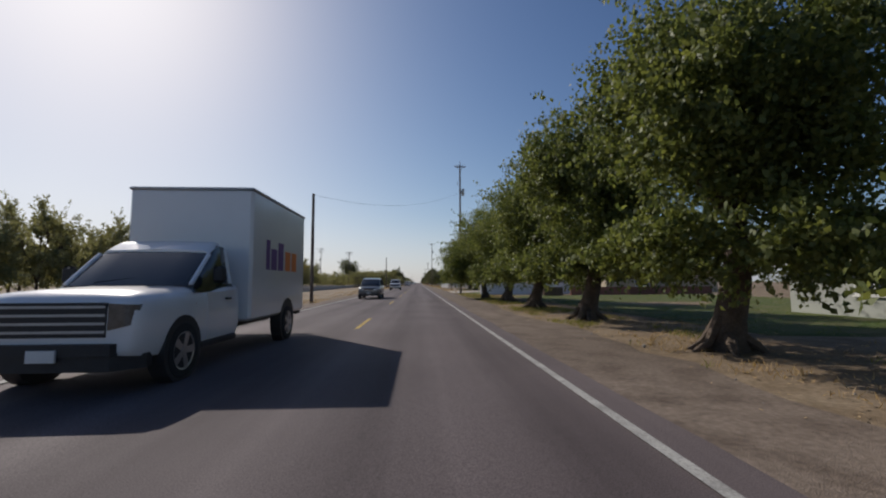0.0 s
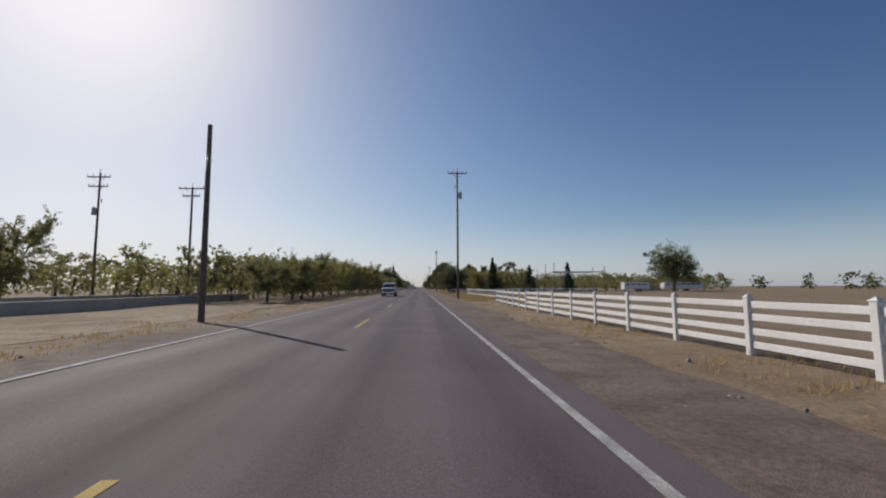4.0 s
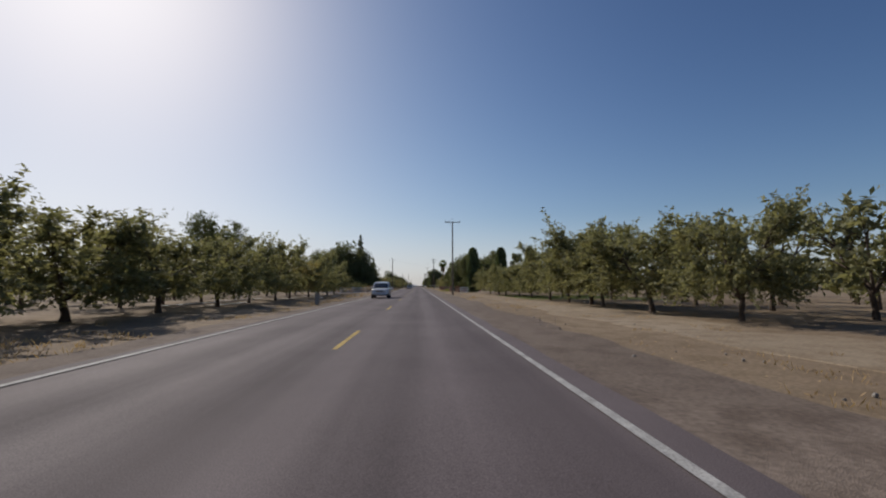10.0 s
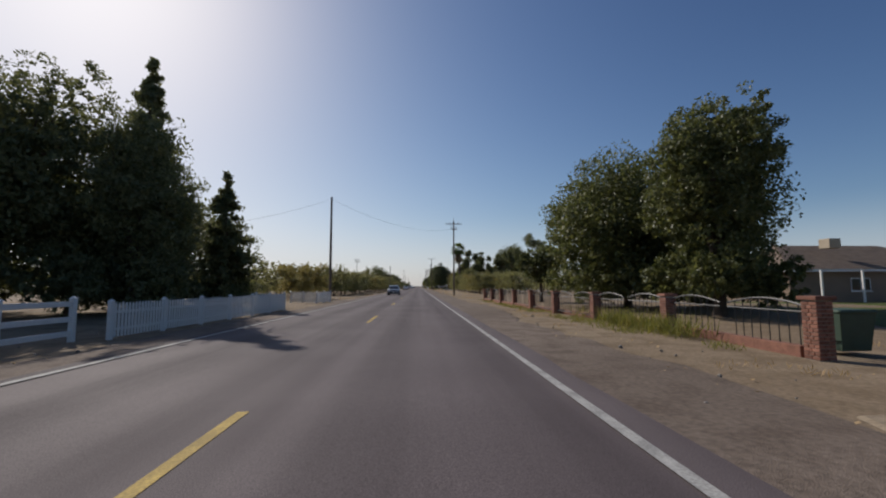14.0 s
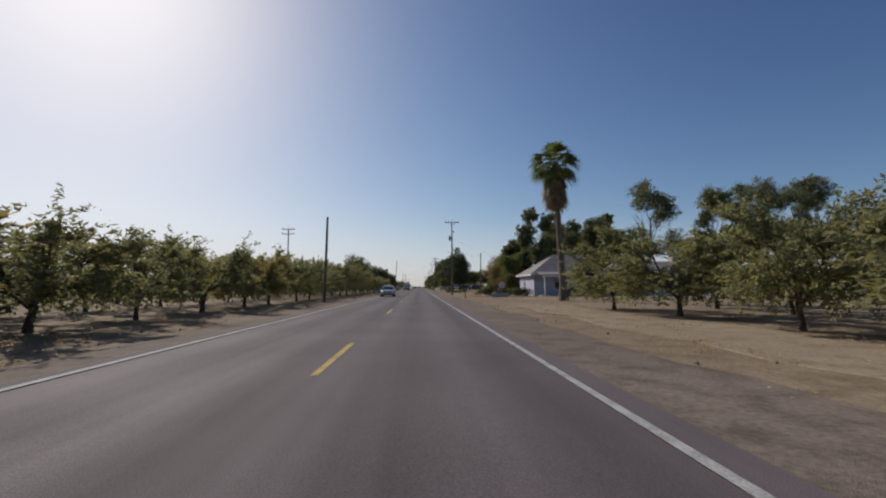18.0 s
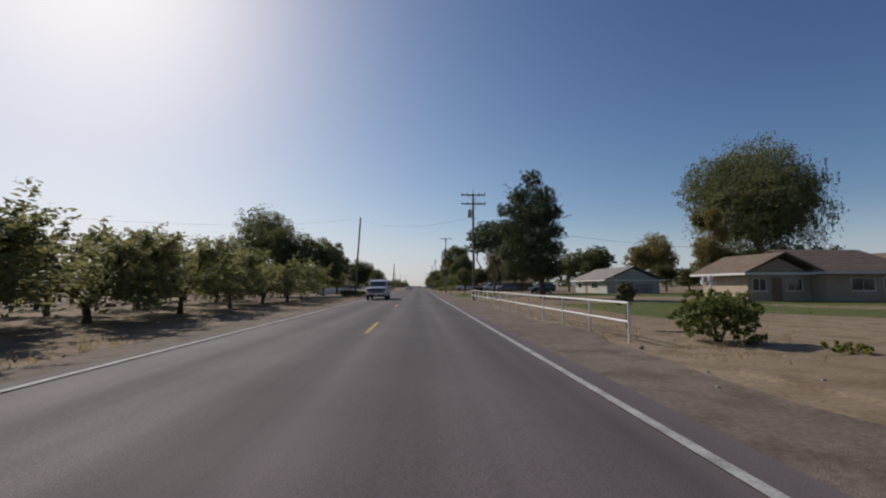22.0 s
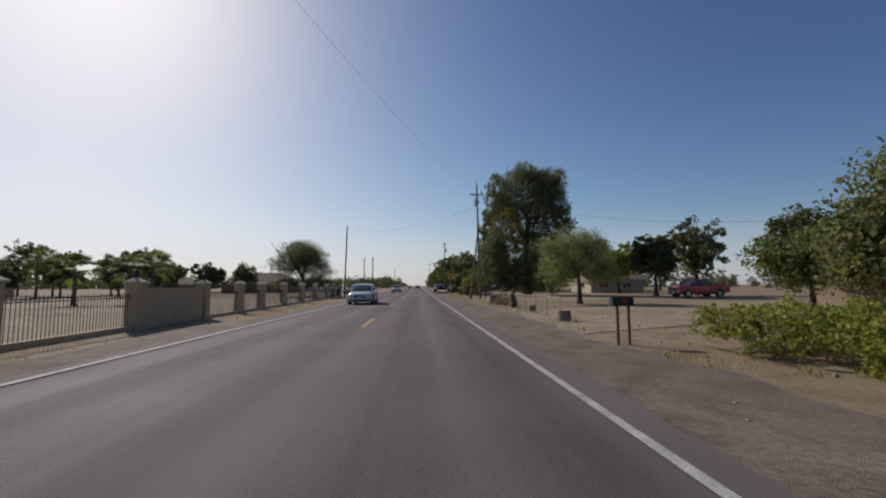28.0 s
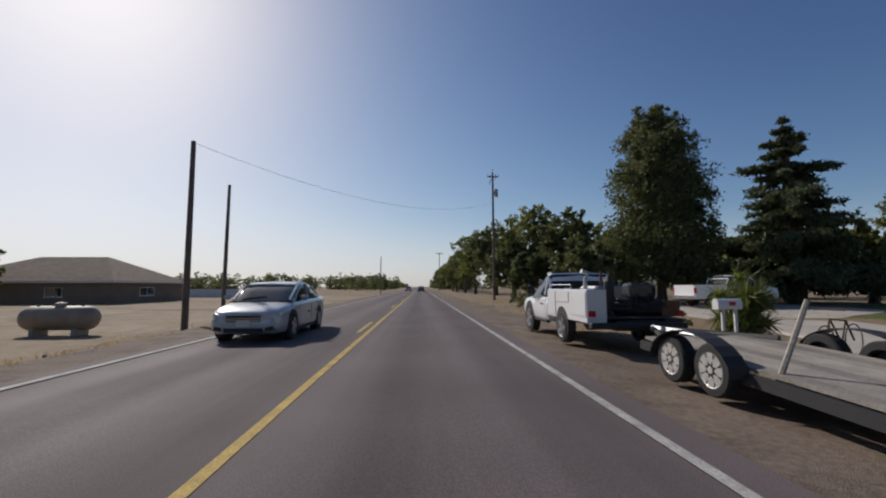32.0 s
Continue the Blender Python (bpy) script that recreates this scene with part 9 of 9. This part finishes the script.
t = thing("warning_sign", "diamond orange-yellow warning sign with a red symbol on a steel post", "road sign", (2.55, 722.6, GZ))
part("post", Shape().box(-0.03, 0.03, -0.02, 0.02, -0.2, 3.1, 0.006), M_GREY_METAL, t)
part("plate", Shape().loft([[(0.55 * math.cos(a), yy, 2.65 + 0.55 * math.sin(a)) for a in (0, 1.5708, 3.1416, 4.7124)] for yy in (-0.03, -0.022)]), M_SIGN, t)
part("symbol", Shape().loft([[(0.21 * math.cos(a), yy, 2.68 + 0.21 * math.sin(a)) for a in (0.3927 + 0.7854 * k for k in range(8))] for yy in (-0.036, -0.031)]), M_SIGN_RED, t, "red octagon symbol")
t = thing("yard_lamp", "twin-lantern black iron lamp post beside a gate", "street lamp", (14.0, 345.0, GZ))
part("post", Shape().tube([(0, 0, -0.2), (0, 0, 0.5), (0, 0, 0.6), (0, 0, 3.5)], [0.12, 0.10, 0.06, 0.045], 10), M_IRON, t)
for sd in (-1, 0, 1):
    part("arm", Shape().tube([(0, 0, 3.1), (sd * 0.3, 0, 3.2), (sd * 0.42, 0, 3.45 + (0.3 if sd == 0 else 0))], 0.025, 6), M_IRON, t)
    part("lantern", Shape().tube([(sd * 0.42, 0, 3.45 + (0.3 if sd == 0 else 0)), (sd * 0.42, 0, 3.5 + (0.3 if sd == 0 else 0)), (sd * 0.42, 0, 3.85 + (0.3 if sd == 0 else 0)), (sd * 0.42, 0, 4.0 + (0.3 if sd == 0 else 0))], [0.06, 0.12, 0.16, 0.03], 8), M_LAMP_GLASS, t)
t = thing("waste_bin", "dark green plastic wheeled waste bin", "bin", (7.1, 349.6, GZ))
part("body", Shape().loft([[(-0.32, -0.3, 0.08), (0.32, -0.3, 0.08), (0.32, 0.3, 0.08), (-0.32, 0.3, 0.08)], [(-0.4, -0.38, 0.85), (0.4, -0.38, 0.85), (0.4, 0.38, 0.85), (-0.4, 0.38, 0.85)]]), M_TEAL, t)
part("lid", Shape().box(-0.43, 0.43, -0.42, 0.42, 0.85, 0.93, 0.03), M_TEAL, t)
for sd in (-1, 1):
    part("wheel", Shape().disc_x(sd * 0.33, sd * 0.38, 0.3, 0.12, 0.12, 14), M_TYRE, t)
t = thing("tractor_tyre", "old tractor tyre with deep lugs standing on its edge", "tyre", (3.85, 651.9, GZ), 68)
R = 0.36
rings = []
for f, q in ((-0.24, 0.60), (-0.24, 0.86), (-0.20, 0.95), (0.0, 1.0), (0.20, 0.95), (0.24, 0.86), (0.24, 0.60)):
    rings.append([(R * q * math.cos(a), f, R * 0.9 + R * q * math.sin(a)) for a in (2 * math.pi * k / 28 for k in range(28))])
part("carcass", Shape().loft(rings, cap=False).loft([[(p[0], p[1], p[2]) for p in rings[0]], [(p[0], p[1], p[2]) for p in rings[-1]]], cap=False), M_TYRE_OLD, t, smooth=True)
for k in range(22):
    a = 2 * math.pi * k / 22
    for sd in (-1, 1):
        aa = a + (0.14 if sd > 0 else 0)
        p = [(R * 0.96 * math.cos(aa + e), yy, R * 0.9 + R * 0.96 * math.sin(aa + e)) for e, yy in ((-0.05, sd * 0.02), (0.05, sd * 0.02), (0.17, sd * 0.235), (0.07, sd * 0.235))]
        q = [(x * 1.07, yy, R * 0.9 + (z - R * 0.9) * 1.07) for x, yy, z in p]
        part("lug", Shape().loft([p, q]), M_TYRE_OLD, t)
t = thing("tree_stump", "broken dead tree stump with a pale split top", "stump", (4.3, 692.2, GZ))
part("stump", Shape().tube([(0, 0, -0.2), (0.03, 0, 0.4), (-0.08, 0, 0.8), (0.05, 0.02, 1.12)], [0.24, 0.19, 0.17, 0.11], 9), M_BARK, t)
part("snag", Shape().tube([(-0.1, 0, 0.8), (-0.25, 0, 1.2)], [0.07, 0.02], 6), M_BARK_PALE, t)
rng = np.random.default_rng(412)
t = thing("fallen_branch", "dead grey fallen branch with many bare twigs on dirt", "branch", (4.25, 692.5, GZ))
lb = Shape().tube([(-0.02, 0.1, 0.62), (0.1, 1.3, 0.5), (0.05, 2.6, 0.58), (0.2, 3.8, 0.4)], [0.055, 0.045, 0.032, 0.015], 6)
for k in range(34):
    b = Vector((0.08 + rng.normal() * 0.15, rng.uniform(0.8, 4.2), rng.uniform(0.15, 0.6)))
    e = b + Vector((rng.normal() * 0.5, rng.uniform(0.1, 0.9), rng.uniform(-0.25, 0.3)))
    lb.tube([b, b.lerp(e, 0.5) + Vector((0, 0, 0.06)), e], [0.016, 0.011, 0.004], 4)
part("limb", lb, M_BARK_PALE, t)
bush("brush_pile", "heap of dry tan brushwood and dead weeds", (4.6, 696.2, GZ), 0.9, 1.1, 0.75, L_DRYGRASS, 2600, 413, size=(0.3, 0.012), category="brushwood")
for k, (x, y, r) in enumerate(((4.0, 697.4, 0.42), (3.9, 681.5, 0.26), (4.4, 688.0, 0.2))):
    t = thing("log_round", "cut section of a tree trunk on bare dirt", "log", (x, y, GZ))
    part("wood", Shape().tube([(0, 0, -0.05), (0, 0, r * 1.7)], [r * 1.05, r], 12), M_BARK_PALE, t)
t = thing("propane_tank", "long cream-coloured propane tank on low feet", "tank", (-16.7, 757.2, GZ))
part("shell", Shape().tube([(-1.48, 0, 0.72), (-1.42, 0, 0.72), (-1.3, 0, 0.72), (-1.12, 0, 0.72), (1.12, 0, 0.72), (1.3, 0, 0.72), (1.42, 0, 0.72), (1.48, 0, 0.72)], [0.1, 0.27, 0.41, 0.49, 0.49, 0.41, 0.27, 0.1], 20), M_CREAM, t, smooth=True)
part("valve_dome", Shape().tube([(0, 0, 1.18), (0, 0, 1.32), (0, 0, 1.37)], [0.2, 0.2, 0.1], 12), M_CREAM, t)
part("lifting_lug", Shape().box(-0.92, -0.82, -0.02, 0.02, 1.18, 1.28, 0.005), M_CREAM, t)
part("lifting_lug", Shape().box(0.82, 0.92, -0.02, 0.02, 1.18, 1.28, 0.005), M_CREAM, t)
for sx in (-0.8, 0.8):
    part("foot", Shape().box(sx - 0.08, sx + 0.08, -0.36, 0.36, -0.1, 0.32), M_CONCRETE, t)
t = thing("satellite_dish", "small grey satellite dish on a pole", "dish", (8.1, 490.3, GZ))
part("pole", Shape().tube([(0, 0, -0.2), (0, 0, 1.5)], 0.03, 7), M_GREY_METAL, t)
part("reflector", Shape().loft([[(0.42 * q * math.cos(a), -0.12 - 0.1 * (1 - q * q) * -1 - 0.08, 1.6 + 0.42 * q * math.sin(a)) for a in (2 * math.pi * k / 16 for k in range(16))] for q in (1.0, 0.7, 0.35, 0.05)]), M_TARP, t)
part("feed_arm", Shape().tube([(0, -0.1, 1.25), (0, -0.55, 1.5)], 0.015, 5), M_GREY_METAL, t)
t = thing("old_bicycle", "rusty old bicycle leaning beside a driveway", "bicycle", (6.0, 747.0, GZ), -70)
for yy in (-0.5, 0.5):
    part("wheel", Shape().tube([(0.0, yy + 0.32 * math.cos(a), 0.36 + 0.32 * math.sin(a)) for a in np.arange(0, 6.4, 0.3)], 0.012, 6), M_RUST, t)
part("frame", Shape().tube([(0, -0.5, 0.36), (0, -0.3, 0.8), (0, 0.25, 0.75), (0, 0.5, 0.36)], 0.02, 6).tube([(0, -0.3, 0.8), (0, 0.05, 0.32), (0, 0.25, 0.75)], 0.018, 6), M_RUST, t)
part("handlebar", Shape().tube([(-0.25, -0.32, 0.98), (0.25, -0.32, 0.98)], 0.015, 6), M_RUST, t)
rng = np.random.default_rng(710)
for k in range(14):
    x, y, r = rng.uniform(16.8, 24.5), rng.uniform(494.2, 495.6), rng.uniform(0.15, 0.4)
    t = thing("garden_stone", "rough grey garden stone edging a bed", "stone", (x, y, GZ), group="garden stones")
    part("stone", Shape().loft([[(r * f * math.cos(a) * rng.uniform(0.8, 1.2), r * f * math.sin(a) * rng.uniform(0.8, 1.2), r * z) for a in np.arange(0, 6.2, 0.9)] for f, z in ((0.8, -0.3), (1.0, 0.2), (0.8, 0.55), (0.3, 0.75))]), M_STONE, t)
# pale water pipes and tarps lying under the orchard
rng = np.random.default_rng(711)
for k in range(16):
    y, x = rng.uniform(236, 322), -rng.uniform(13, 27)
    t = thing("irrigation_sheet", "pale strip of wet sheeting between orchard rows", "sheet", (x, y, GZ), 84 + rng.normal() * 4, group="irrigation strips")
    L = rng.uniform(3, 8)
    part("sheet", Shape().box(-L / 2, L / 2, -0.25, 0.25, 0.03, 0.06, 0.008), M_TARP, t)
low_wall("garden_wall", [(7.2, 492.6), (9.9, 494.9)], 0.55, 0.2, M_CONCRETE, "low pale concrete garden wall")
low_wall("block_wall", [(11.4, 37.6), (13.6, 38.0)], 0.95, 0.25, M_BROWN_WOOD, "low dark block wall in a yard")
low_wall("block_wall", [(15.5, 40.8), (34, 43.0)], 0.9, 0.25, M_BRICK, "low brownish block wall in a yard")

t = thing("yard_lamp", "white post lamp with a small lantern on a front lawn", "street lamp", (12.1, 554.7, GZ))
part("post", Shape().tube([(0, 0, -0.2), (0, 0, 1.55)], 0.05, 8), M_VINYL, t, smooth=True)
part("arm", Shape().box(-0.28, 0.28, -0.035, 0.035, 1.52, 1.59, 0.01), M_VINYL, t)
part("lantern", Shape().tube([(0, 0, 1.6), (0, 0, 1.66), (0, 0, 1.84), (0, 0, 1.93)], [0.06, 0.11, 0.13, 0.03], 8), M_LAMP_GLASS, t)
